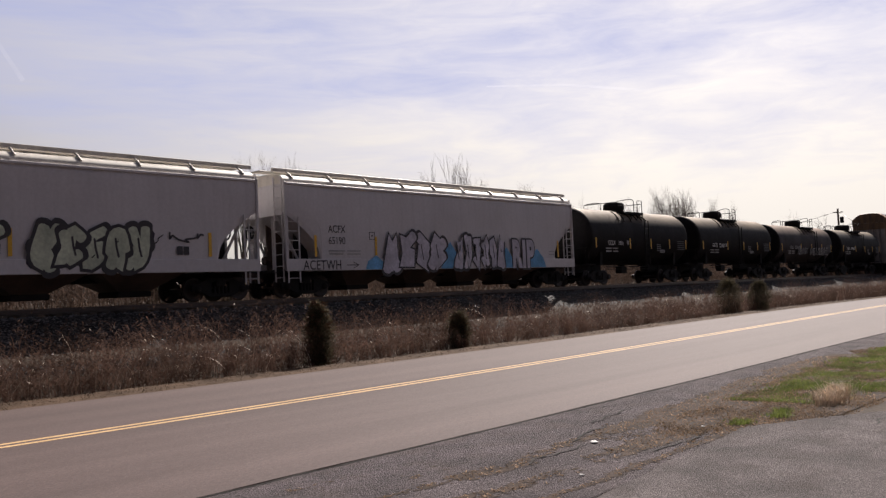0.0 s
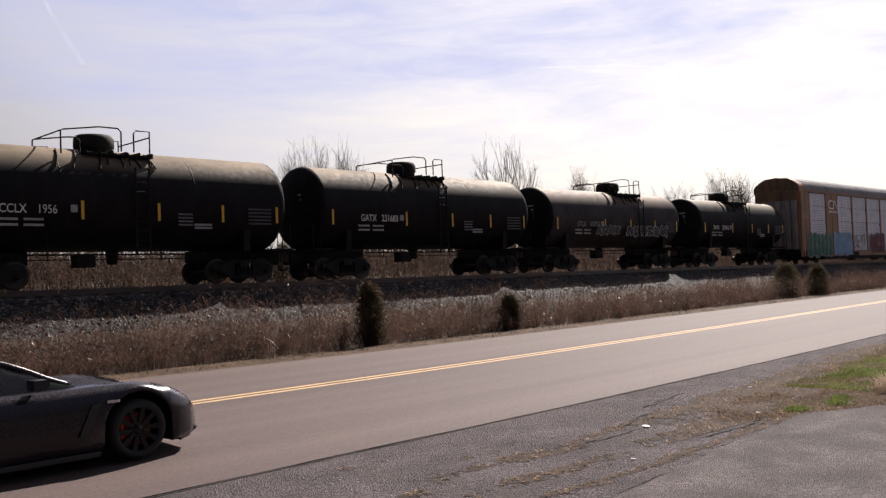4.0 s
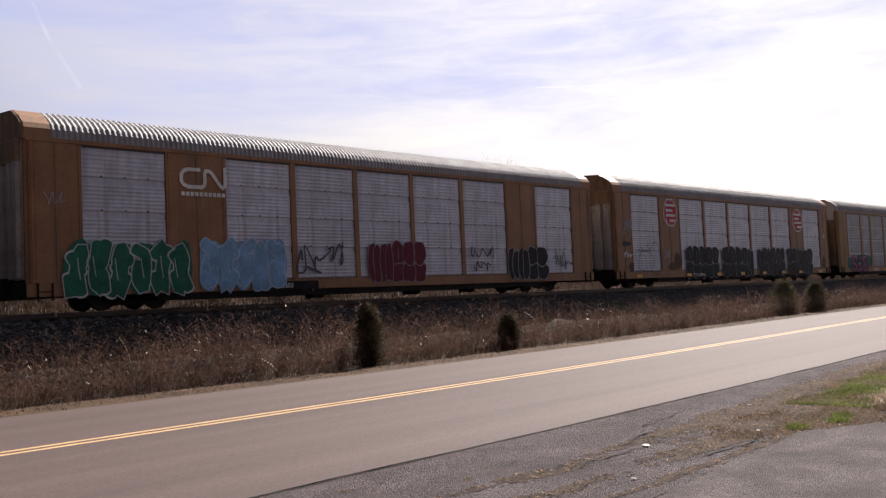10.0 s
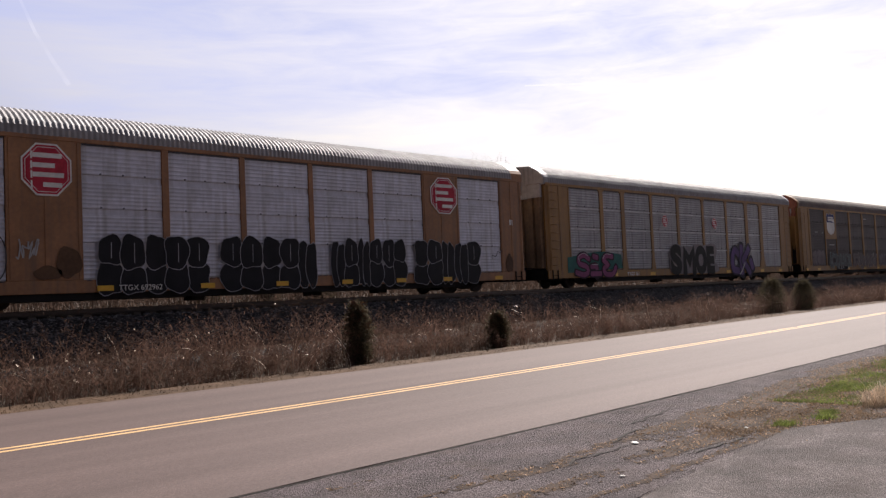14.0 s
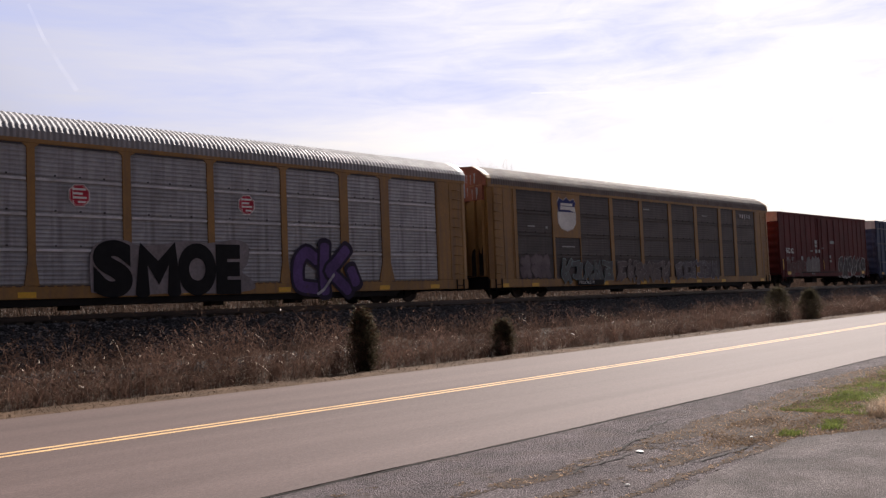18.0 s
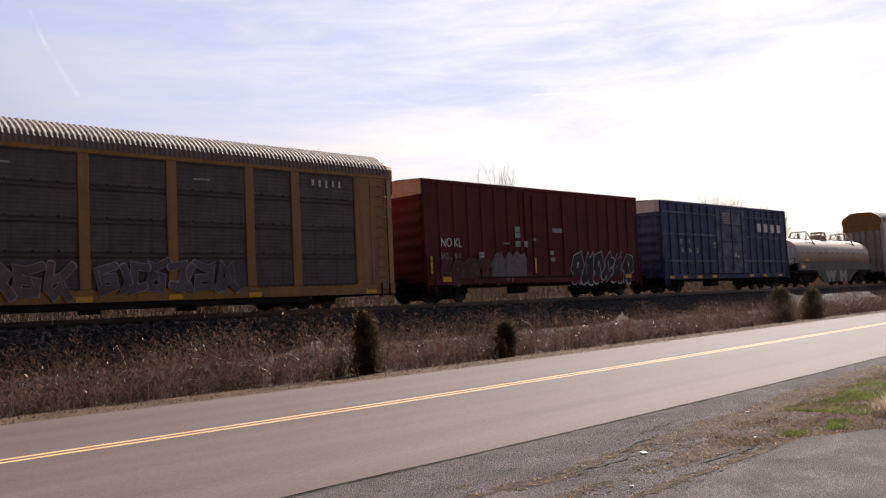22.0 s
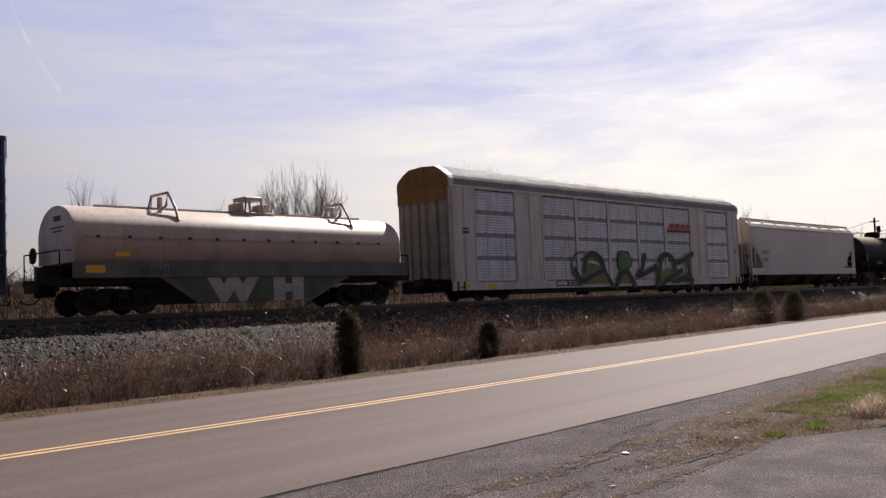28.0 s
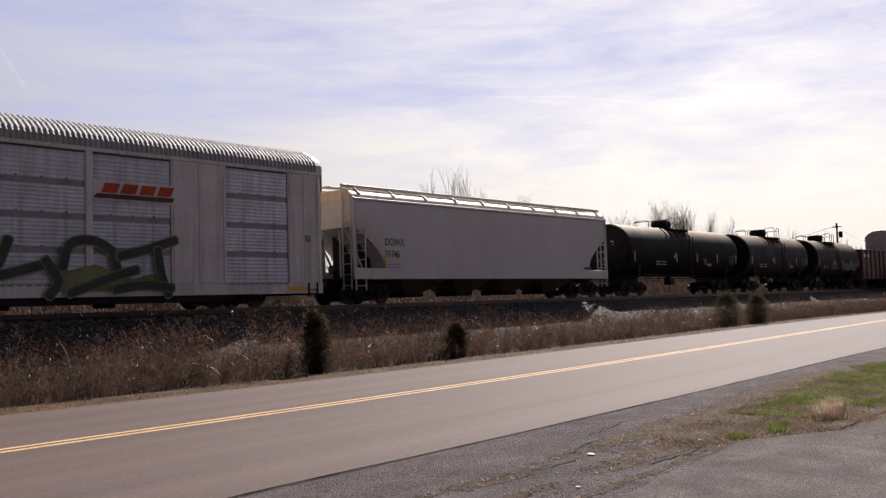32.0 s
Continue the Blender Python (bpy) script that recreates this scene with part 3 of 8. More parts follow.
BARE = "leafless grey winter tree beyond the railway"
for k, (az, far, top_tan, radius, stems) in enumerate((
        (35.5, 92, 0.168, 1.5, 2), (36.7, 94, 0.158, 1.2, 1), (38.0, 90, 0.169, 1.5, 3), (39.2, 92, 0.150, 0.9, 1),
        (48.9, 84, 0.165, 2.6, 3), (53.7, 105, 0.122, 2.6, 3), (55.5, 112, 0.106, 2.2, 2), (58.0, 130, 0.094, 2.8, 2),
        (59.5, 130, 0.098, 2.8, 3), (61.3, 115, 0.104, 1.8, 3), (62.6, 115, 0.108, 2.0, 4), (64.1, 120, 0.095, 1.8, 2),
        (65.6, 125, 0.087, 1.6, 2), (69.1, 150, 0.072, 2.2, 2), (71.2, 160, 0.067, 2.2, 1), (24.8, 70, 0.152, 1.4, 1),
        (29.7, 75, 0.122, 1.9, 2), (32.2, 80, 0.128, 0.9, 1))):
    plant_tree(az, far, top_tan, 11 + k, BARE + (", several upright stems" if stems > 2 else ", open crown"), stems=stems, spread_deg=24, radius=radius)
plant_tree(3.4, 46, 0.285, 25, BARE + ", tall, beside the cedars", stems=2, spread_deg=24, depth=5)
plant_tree(6.4, 44, 0.275, 26, BARE + ", tall, beside the cedars", depth=5)
plant_tree(0.6, 48, 0.262, 27, BARE, stems=2, depth=4)
plant_tree(-2.5, 50, 0.255, 28, BARE, depth=4)


def clump_crown(rng, height, outline, count, leaf, boughs=0, spray=0.45, taper=0.65):
    """An evergreen's crown: sprays gathered on boughs round the stem; outline(u) is its radius at height u."""
    s = Shape()
    tufts = []
    for k in range(boughs):
        u = (k + rng.random()) / boughs
        a = k * 2.39996 + rng.uniform(-0.4, 0.4)
        tufts.append((u, a, outline(u) * rng.uniform(0.62, 1.08)))
    for _ in range(count):
        u, a, reach = tufts[rng.randrange(len(tufts))]
        f = rng.random() ** 0.6
        r = reach * f
        size = spray * (1 - taper * u) * (0.5 + 0.6 * (1 - f))
        c = Vector((r * math.cos(a), r * math.sin(a), height * u + r * 0.25)) + size * Vector((rng.gauss(0, 0.5), rng.gauss(0, 0.5), rng.gauss(0, 0.42)))
        d = Vector((math.cos(a) + rng.gauss(0, 0.5), math.sin(a) + rng.gauss(0, 0.5), 0.35 + rng.gauss(0, 0.5))).normalized()
        side = d.cross(Vector((rng.gauss(0, 1), rng.gauss(0, 1), rng.gauss(0, 1)))).normalized()
        l = leaf * (0.5 + rng.random())
        s.add([c - side * l * 0.22, c + side * l * 0.22, c + d * l + side * l * 0.10, c + d * l * 1.1 - side * l * 0.12], [(0, 1, 2, 3)])
    return s


def cedar(az, dist, top_tan, radius, seed, label, low=0.10):
    x, y = dist * math.sin(radians(az)), dist * math.cos(radians(az))
    base = ground_z(x, y)
    h = EYE[2] + dist * top_tan - base
    t = thing("cedar_tree", label, "evergreen tree", "", pose(x, y, base - 0.05))
    part("trunk", Shape().tube([(0, 0, -0.2), (0.08, 0, h * 0.5), (0, 0.05, h * 0.97)], 0.22, 8, 0.02), BARK, t)
    rng = random.Random(seed)
    part("crown", clump_crown(rng, h, lambda u: 0.0 if u < low else radius * min(1.0, (u - low) * 6) * max(0.06, 1 - ((u - low) / (1 - low)) ** 2.8) * (0.92 + 0.18 * math.sin(u * 23 + seed)), 52000, 0.15, 260, 0.95, 0.45), CEDAR, t, "dense dark green needle sprays with gaps")


cedar(8.85, 46, 0.281, 2.95, 31, "tall dark green cedar with a broad pointed crown")
cedar(0.4, 46, 0.208, 2.4, 32, "smaller dark green cedar with a rounded top", 0.3)
cedar(12.0, 49, 0.200, 1.3, 33, "olive-green cedar beside the tall one", 0.3)


def roadside_bush(x, y, h, r, seed, label, dry=0.0, row="small evergreen bushes along the road"):
    t = thing("bush", label, "bush", row, pose(x, y, ground_z(x, y)))
    part("stem", Shape().tube([(0, 0, -0.1), (0.02, 0, h * 0.8)], 0.03, 6, 0.01), BARK, t)
    rng = random.Random(seed)
    part("foliage", clump_crown(rng, h, lambda u: r * 1.1 * max(0.12, math.sin(math.pi * (0.2 + 0.74 * u))), 10000, 0.045, 110, 0.32, 0.1), SHRUB, t, "dense dark green foliage")
    if dry:
        part("dry_top", clump_crown(rng, h * 1.04, lambda u: 0.0 if u < 0.45 else r * 0.95 * (1.4 - u), 2400, 0.07, 60, 0.26), SHRUB_TOP, t, "dry reddish-brown twigs at the top")


roadside_bush(16.6, 19.85, 1.75, 0.40, 41, "narrow upright juniper bush with a dry brown top", 1)
roadside_bush(22.75, 19.9, 1.15, 0.34, 42, "small dark juniper bush at the edge of the weeds", 1)
roadside_bush(44.3, 20.1, 1.75, 0.72, 43, "rounded dark evergreen bush beside the road")
roadside_bush(47.0, 19.6, 1.50, 0.62, 44, "rounded dark evergreen bush beside the road")


for x, y, h, r, seed in ((19.61, 33.2, 2.3, 0.62, 45), (22.99, 33.4, 2.1, 0.55, 46), (25.51, 33.0, 2.3, 0.60, 47)):
    roadside_bush(x, y, h, r, seed, "dark evergreen bush in the weeds behind the railway", row="evergreen bushes behind the railway")


def green_band(rng):
    while True:
        x, y = 13.5 + 11 * rng.random() ** 1.2, 4.0 + 3.0 * rng.random()
        lo, hi = 5.25 - 0.22 * (x - 13.0), min(6.7, 6.0 + 0.09 * (x - 13.0))
        ragged = 0.5 * noise.noise((x * 1.6, y * 1.6, 5.0)) + 0.3 * rng.gauss(0, 0.6)
        if lo < y + ragged < hi and noise.noise((x * 1.5, y * 1.9, 9.0)) + 0.5 * rng.random() > -0.04:
            return x, y


def lawn_band(rng):
    """Dead turf round the green patch, thinning out towards the road and the lot."""
    while True:
        x, y = 9.8 + 14 * rng.random() ** 1.2, 4.1 + 3.2 * rng.random()
        if lot_edge(x) - 0.05 < y < min(7.15, 5.9 + 0.11 * (x - 9.8)) + 0.3 * noise.noise((x * 1.3, 2, 6)) and noise.noise((x * 1.1, y * 2.2, 12.0)) + 0.5 * rng.random() > 0.10 + 0.25 * max(0.0, 11.5 - x):
            return x, y


DEADLAWN = surf("dead_turf", (0.190, 0.130, 0.085), 0.9, thin=0.5, vary=0.4, fine=5, coarse=1.0, bump=0, islands=0.5, spec=0.1)
solid("green_grass", blades(random.Random(6), 30000, green_band, lambda x, y, r: max(0.02, 0.035 + 0.05 * noise.noise((x * 0.8, y * 0.8, 2))) * (0.5 + r.random()), 1.1, 0.006, lambda x, y: ground_z(x, y) + 0.012), GRASS, "patch of green grass beside the parking lot", "grass", kind="stuff", fix=False)
solid("dead_turf", blades(random.Random(16), 38000, lawn_band, lambda x, y, r: 0.008 + 0.03 * r.random() ** 2, 2.6, 0.005, lambda x, y: ground_z(x, y) + 0.012), DEADLAWN, "short brown dead turf round the green grass", "grass", kind="stuff", fix=False)
for tx, ty, count, seed in ((11.4, 5.1, 260, 64), (12.15, 4.9, 300, 65), (12.6, 5.0, 200, 66)):
    solid("grass_tuft", blades(random.Random(seed), count, lambda r: (tx + r.gauss(0, 0.10), ty + r.gauss(0, 0.07)), lambda x, y, r: 0.03 + 0.06 * r.random(), 0.9, 0.005, lambda x, y: ground_z(x, y) + 0.01), GRASS, "small dull green grass tuft at the lot's edge", "grass tuft", kind="stuff", fix=False)

for tx, ty, count, seed in ((13.6, 4.72, 380, 61), (14.1, 4.85, 420, 62), (14.8, 5.0, 420, 63)):
    solid("grass_tuft", blades(random.Random(seed), count, lambda r: (tx + r.gauss(0, 0.17), ty + r.gauss(0, 0.10)), lambda x, y, r: 0.06 + 0.20 * r.random(), 0.9, 0.004, lambda x, y: ground_z(x, y)), WEED_PALE, "clump of pale tan dead grass at the lot's edge", "grass tuft", kind="stuff", fix=False)


DIRTCLOD = surf("dirt_clods", (0.074, 0.050, 0.036), 0.95, thin=0.35, vary=0.4, islands=0.5, spec=0.1)


def film_mask(x, y):
    """How thick dirt lies on the worn asphalt: streaks along the seams, more towards the grass."""
    seam = 0.0
    for k, line in enumerate((4.72 + 0.02 * x, 5.75 - 0.05 * x + 0.0 * y, 5.35 + 0.06 * (x - 6), 5.95 + 0.10 * (x - 6))):
        d = abs(y - line - 0.22 * noise.noise((x * 0.9, k * 3.1, 0.0)))
        seam = max(seam, 0.55 * math.exp(-(d / (0.07 + 0.03 * k)) ** 2))
    near_grass = 0.95 * smooth01((x - 8.3) / 4.0) * smooth01((y - lot_edge(x) + 0.1) / 0.3) * (1 - smooth01((y - 5.9 - 0.11 * (x - 9)) / 0.7))
    return seam + near_grass + 0.55 * noise.noise((x * 0.8, y * 2.6, 2.0)) + 0.35 * noise.noise((x * 3.5, y * 7.0, 5.0)) + 0.34 * noise.noise((x * 11, y * 15, 8.0)) + 0.16 * noise.noise((x * 24, y * 24, 3.0)) - 0.46


def film_spot(rng):
    while True:
        x, y = 5.2 + 16 * rng.random() ** 1.3, 4.3 + 3.2 * rng.random()
        if y < near_y(x) - 0.15 and film_mask(x, y) > 0.03 * rng.random():
            return x, y


def dirt_film():
    s, nx, ny, x0, y0, cx, cy = Shape(), 470, 120, 5.0, 4.25, 0.036, 0.027
    at = {}
    for i in range(nx):
        for j in range(ny):
            x, y = x0 + cx * (i + 0.5), y0 + cy * (j + 0.5)
            if y < near_y(x) - 0.1 and film_mask(x, y) > 0:
                face = []
                for a, b in ((i, j), (i + 1, j), (i + 1, j + 1), (i, j + 1)):
                    if (a, b) not in at:
                        at[(a, b)] = len(s.v)
                        px, py = x0 + cx * a, y0 + cy * b
                        s.v.append((px + 0.014 * noise.noise((px * 30, py * 30, 1)), py + 0.012 * noise.noise((px * 30, py * 30, 4)), rise(px) + 0.0055 + 0.0010 * noise.noise((px * 12, py * 12, 0))))
                    face.append(at[(a, b)])
                s.f.append(tuple(face))
                s.s.append(False)
    return s


DIRTFILM = surf("dirt_film", (0.046, 0.032, 0.025), 0.95, vary=0.55, fine=30, coarse=3.0, bump=0.35, spec=0.1)
solid("dirt_film", dirt_film(), DIRTFILM, "brown dirt and leaf litter gathered on the worn asphalt", "dirt", kind="stuff", fix=False)
solid("dead_tufts", blades(random.Random(7), 7000, film_spot, lambda x, y, r: 0.006 + 0.020 * r.random() * max(0.1, 0.3 + noise.noise((x * 1.3, y * 1.3, 6))), 5.0, 0.006, lambda x, y: ground_z(x, y) + 0.008), DIRTCLOD, "brown dead grass tufts and twigs on the dirt", "grass", kind="stuff", fix=False)


def clods(rng, count, place, small, big):
    s = Shape()
    for _ in range(count):
        x, y = place(rng)
        r = small + (big - small) * rng.random() ** 3
        a, z = rng.random() * 6.28, ground_z(x, y) + 0.004
        c, q = math.cos(a) * r, math.sin(a) * r
        s.add([(x + c, y + q, z), (x - q, y + c, z), (x - c, y - q, z), (x + q, y - c, z), (x + 0.2 * c, y + 0.2 * q, z + 0.45 * r)], [(0, 1, 4), (1, 2, 4), (2, 3, 4), (3, 0, 4)])
    return s


GRIT = surf("pale_grit", (0.20, 0.185, 0.18), 0.8, vary=0.3, islands=0.5)


def shoulder_band(rng):
    x = -2 + 20 * rng.random()
    return x, 4.6 + 3.0 * rng.random()


solid("dirt_clods", clods(random.Random(21), 2200, film_spot, 0.003, 0.012), DIRTCLOD, "clods of brown dirt and dead leaves on the ground", "dirt", kind="stuff", fix=False)
solid("seam_dirt", clods(random.Random(22), 1800, film_spot, 0.004, 0.016), DIRTCLOD, "dirt gathered along the pavement seams", "dirt", kind="stuff", fix=False)
solid("seam_grass", blades(random.Random(23), 5000, film_spot, lambda x, y, r: 0.004 + 0.018 * r.random() ** 2, 5.0, 0.005, lambda x, y: ground_z(x, y) + 0.01), DIRTCLOD, "dead grass growing in pavement seams", "grass", kind="stuff", fix=False)
LEAFBITS = surf("leaf_bits", (0.36, 0.25, 0.17), 0.9, thin=0.4, vary=0.3, bump=0, islands=0.5, spec=0.1)
solid("leaf_litter", blades(random.Random(26), 8500, film_spot, lambda x, y, r: 0.005 + 0.014 * r.random(), 4.0, 0.009, lambda x, y: ground_z(x, y) + 0.016), LEAFBITS, "bits of tan dead leaf on the dirt", "leaf litter", kind="stuff", fix=False)
solid("grit", clods(random.Random(24), 15000, shoulder_band, 0.003, 0.012), GRIT, "pale grit on the road shoulder", "gravel", kind="stuff", fix=False)
cracks = Shape()
for sx, sy, n_, heading in ((7.8, 5.9, 9, 0.12), (9.1, 6.35, 8, 0.05), (9.0, 5.2, 8, -0.12), (10.6, 6.9, 10, 0.16), (12.0, 3.6, 12, 0.02), (11.2, 2.6, 12, -0.1)):
    rr = random.Random(int(sx * 10))
    x, y, h = sx, sy, heading
    for k in range(n_):
        h2 = h + rr.uniform(-0.5, 0.5)
        x2, y2 = x + 0.16 * math.cos(h2), y + 0.16 * math.sin(h2)
        w = 0.012 + 0.008 * rr.random()
        cracks.add([(x, y - w, rise(x) + 0.0135), (x2, y2 - w, rise(x2) + 0.0135), (x2, y2 + w, rise(x2) + 0.0135), (x, y + w, rise(x) + 0.0135)], [(0, 1, 2, 3)])
        x, y = x2, y2
solid("pavement_cracks", cracks, CRACK, "dark branching cracks in the worn asphalt", "cracks", kind="stuff", fix=False)


# ---- vapour trails ----
def trail_material(most):
    m = bpy.data.materials.new("vapour")
    m.use_nodes = True
    n, l = m.node_tree.nodes, m.node_tree.links
    n.clear()
    out, mix = n.new("ShaderNodeOutputMaterial"), n.new("ShaderNodeMixShader")
    clear, glow = n.new("ShaderNodeBsdfTransparent"), n.new("ShaderNodeEmission")
    glow.inputs["Color"].default_value, glow.inputs["Strength"].default_value = (1, 0.98, 0.97, 1), 0.85
    co, wave = n.new("ShaderNodeTexCoord"), n.new("ShaderNodeTexNoise")
    wave.inputs["Scale"].default_value = 0.012
    l.new(co.outputs["Object"], wave.inputs["Vector"])
    fade = n.new("ShaderNodeMapRange")
    fade.inputs["From Min"].default_value, fade.inputs["From Max"].default_value = 0.3, 0.75
    fade.inputs["To Min"].default_value, fade.inputs["To Max"].default_value = 0.0, most
    l.new(wave.outputs["Fac"], fade.inputs["Value"])
    l.new(fade.outputs["Result"], mix.inputs["Fac"])
    l.new(clear.outputs["BSDF"], mix.inputs[1])
    l.new(glow.outputs["Emission"], mix.inputs[2])
    l.new(mix.outputs["Shader"], out.inputs["Surface"])
    return m


def vapour_trail(points, width, most, dist=3000):
    """A thin high trail of cloud through directions of (azimuth, elevation)."""
    at = [dist * Vector((math.sin(radians(a)) * math.cos(radians(e)), math.cos(radians(a)) * math.cos(radians(e)), math.sin(radians(e)))) for a, e in points]
    s = Shape().tube(at, width * 0.5, 8, width * 0.9)
    solid("vapour_trail", s, trail_material(most), "thin white vapour trail across the sky", "vapour trail", "vapour trails", kind="structure", fix=False)


TRAIL_A = [(20.4, 18.0), (21.2, 16.2), (22.1, 14.7), (23.0, 13.3)]
TRAIL_B = [(51.3, 13.0), (56.3, 12.8), (61.6, 12.0)]
vapour_trail(TRAIL_A, 8, 0.05)
vapour_trail(TRAIL_B, 5, 0.07)


# ---- train: shared parts ----
YEL = surf("rack_yellow", (0.30, 0.158, 0.044), 0.6, vary=0.18, fine=9, coarse=0.8, streak=0.75, dirt=(0.16, 0.10, 0.06), bump=0.08)
TAN = surf("rack_tan", (0.295, 0.142, 0.064), 0.6, vary=0.2, fine=9, coarse=0.8, streak=0.7, dirt=(0.15, 0.10, 0.065), bump=0.08)
GALV = surf("galvanised_screen", (0.52, 0.53, 0.60), 0.5, metal=0.25, vary=0.16, fine=5, coarse=1.0, streak=0.6, dirt=(0.22, 0.20, 0.19), bump=0.05, pieces=0.06)
DARKSCREEN = surf("sooty_screen", (0.088, 0.076, 0.073), 0.7, metal=0.05, vary=0.25, fine=5, coarse=1.0, streak=0.7, dirt=(0.06, 0.05, 0.05), bump=0.05, pieces=0.12)
ROOFM = surf("galvanised_roof", (0.27, 0.265, 0.275), 0.72, metal=0.1, vary=0.2, fine=6, coarse=1.2, dirty=0.4, dirt=(0.16, 0.14, 0.13), bump=0.05)
RACKWHITE = surf("rack_white", (0.60, 0.565, 0.57), 0.55, vary=0.12, fine=9, coarse=0.8, streak=0.55, dirt=(0.30, 0.27, 0.26), bump=0.06)
HOPGREY = surf("hopper_grey", (0.56, 0.535, 0.55), 0.5, vary=0.08, fine=9, coarse=0.4, streak=0.18, dirt=(0.30, 0.28, 0.28), bump=0.05)
HOPCREAM = surf("hopper_cream", (0.60, 0.56, 0.50), 0.5, vary=0.10, fine=9, coarse=0.6, streak=0.4, dirt=(0.36, 0.32, 0.28), bump=0.05)
# Tank shells: tan top painted in, for dusty steel and the sun on it.
TANKBLACK = surf("tank_black", (0.013, 0.012, 0.014), 0.7, vary=0.3, fine=6, coarse=0.9, streak=0.5, dirt=(0.024, 0.019, 0.018), bump=0.04, spec=0.10, lit_dust=(3.42, 3.98, 1.0, (0.30, 0.235, 0.165)))
TANKHEAD = surf("tank_head_black", (0.014, 0.013, 0.014), 0.75, vary=0.35, fine=6, coarse=0.9, streak=0.5, dirt=(0.028, 0.022, 0.020), bump=0.04, spec=0.10)
TANKDUSTY = surf("tank_dusty", (0.052, 0.047, 0.052), 0.7, vary=0.35, fine=6, coarse=0.9, streak=0.8, dirt=(0.066, 0.052, 0.047), bump=0.05, spec=0.10, lit_dust=(3.15, 3.92, 1.0, (0.26, 0.18, 0.125)))
BOXRED = surf("boxcar_red", (0.105, 0.017, 0.0185), 0.7, spec=0.25, vary=0.22, fine=8, coarse=0.7, streak=0.6, dirt=(0.075, 0.020, 0.020), bump=0.06)
BOXBLUE = surf("boxcar_blue", (0.042, 0.062, 0.125), 0.65, spec=0.3, vary=0.35, fine=5, coarse=1.1, streak=0.6, dirt=(0.125, 0.140, 0.185), bump=0.06)
COILTAN = surf("coil_cover", (0.50, 0.415, 0.365), 0.5, vary=0.14, fine=8, coarse=0.8, streak=0.45, dirt=(0.28, 0.24, 0.21), bump=0.05)
BROWNCAR = surf("gondola_brown", (0.15, 0.06, 0.045), 0.65, vary=0.3, streak=0.5)
GALVDARK = surf("weathered_screen", (0.34, 0.34, 0.36), 0.55, metal=0.2, vary=0.2, fine=5, coarse=1.0, streak=0.7, dirt=(0.13, 0.12, 0.12), bump=0.05, pieces=0.1)
GAP = surf("sheet_gap", (0.25, 0.25, 0.285), 0.6, vary=0.25, fine=4, coarse=0.8, dirty=0.5, dirt=(0.08, 0.075, 0.075))
LIP = surf("pale_screen_lip", (0.55, 0.55, 0.58), 0.5, vary=0.2, fine=6, coarse=1.2, dirty=0.5, dirt=(0.25, 0.24, 0.23))
# White rack paint under grime, darkened again for the shade on the ends.
RACKEND = surf("rack_end_shaded_grime", (0.36, 0.33, 0.31), 0.65, vary=0.25, fine=7, coarse=0.9, streak=0.85, dirt=(0.12, 0.10, 0.09), bump=0.08)
TANEND = surf("rack_end_brown", (0.20, 0.125, 0.07), 0.65, vary=0.3, fine=7, coarse=0.9, streak=0.85, dirt=(0.08, 0.06, 0.05), bump=0.08)
BROWNROOF = surf("rusty_roof", (0.15, 0.125, 0.112), 0.78, metal=0.1, vary=0.25, fine=6, coarse=1.2, dirty=0.5, dirt=(0.16, 0.10, 0.07))
CARGROUP = "cars of the freight train"
PAINTS = {}


def paint(r, g, b):
    """Spray paint or decal colour, weathered a little."""
    key = (r, g, b)
    if key not in PAINTS:
        PAINTS[key] = surf("spray_paint", key, 0.6, vary=0.22, fine=10, coarse=1.6, spec=0.15, streak=0.25, dirt=(r * 0.6 + 0.02, g * 0.6 + 0.02, b * 0.6 + 0.02), bump=0)
    return PAINTS[key]


WHEELSETS = []


def wheelset_mesh():
    s = Shape()
    for side in (-1, 1):
        y = side * 0.755
        s.disc_stack((0, y, 0), "y", [(-0.065, 0.30), (-0.065, 0.42), (0.05, 0.415), (0.05, 0.34), (0.02, 0.30), (0.02, 0.14), (0.07, 0.12), (0.07, 0.02)] if side > 0 else [(0.065, 0.30), (0.065, 0.42), (-0.05, 0.415), (-0.05, 0.34), (-0.02, 0.30), (-0.02, 0.14), (-0.07, 0.12), (-0.07, 0.02)], 28)
        for k in range(3):
            a = k * 2.094
            s.disc_stack((0.22 * math.cos(a), y - side * 0.0 + side * 0.03, 0.22 * math.sin(a)), "y", [(-0.012, 0.035), (0.012, 0.035)], 8)
    s.disc_stack((0, 0, 0), "y", [(-1.05, 0.07), (1.05, 0.07)], 10)
    return s.mesh("wheelset", WHEELM)


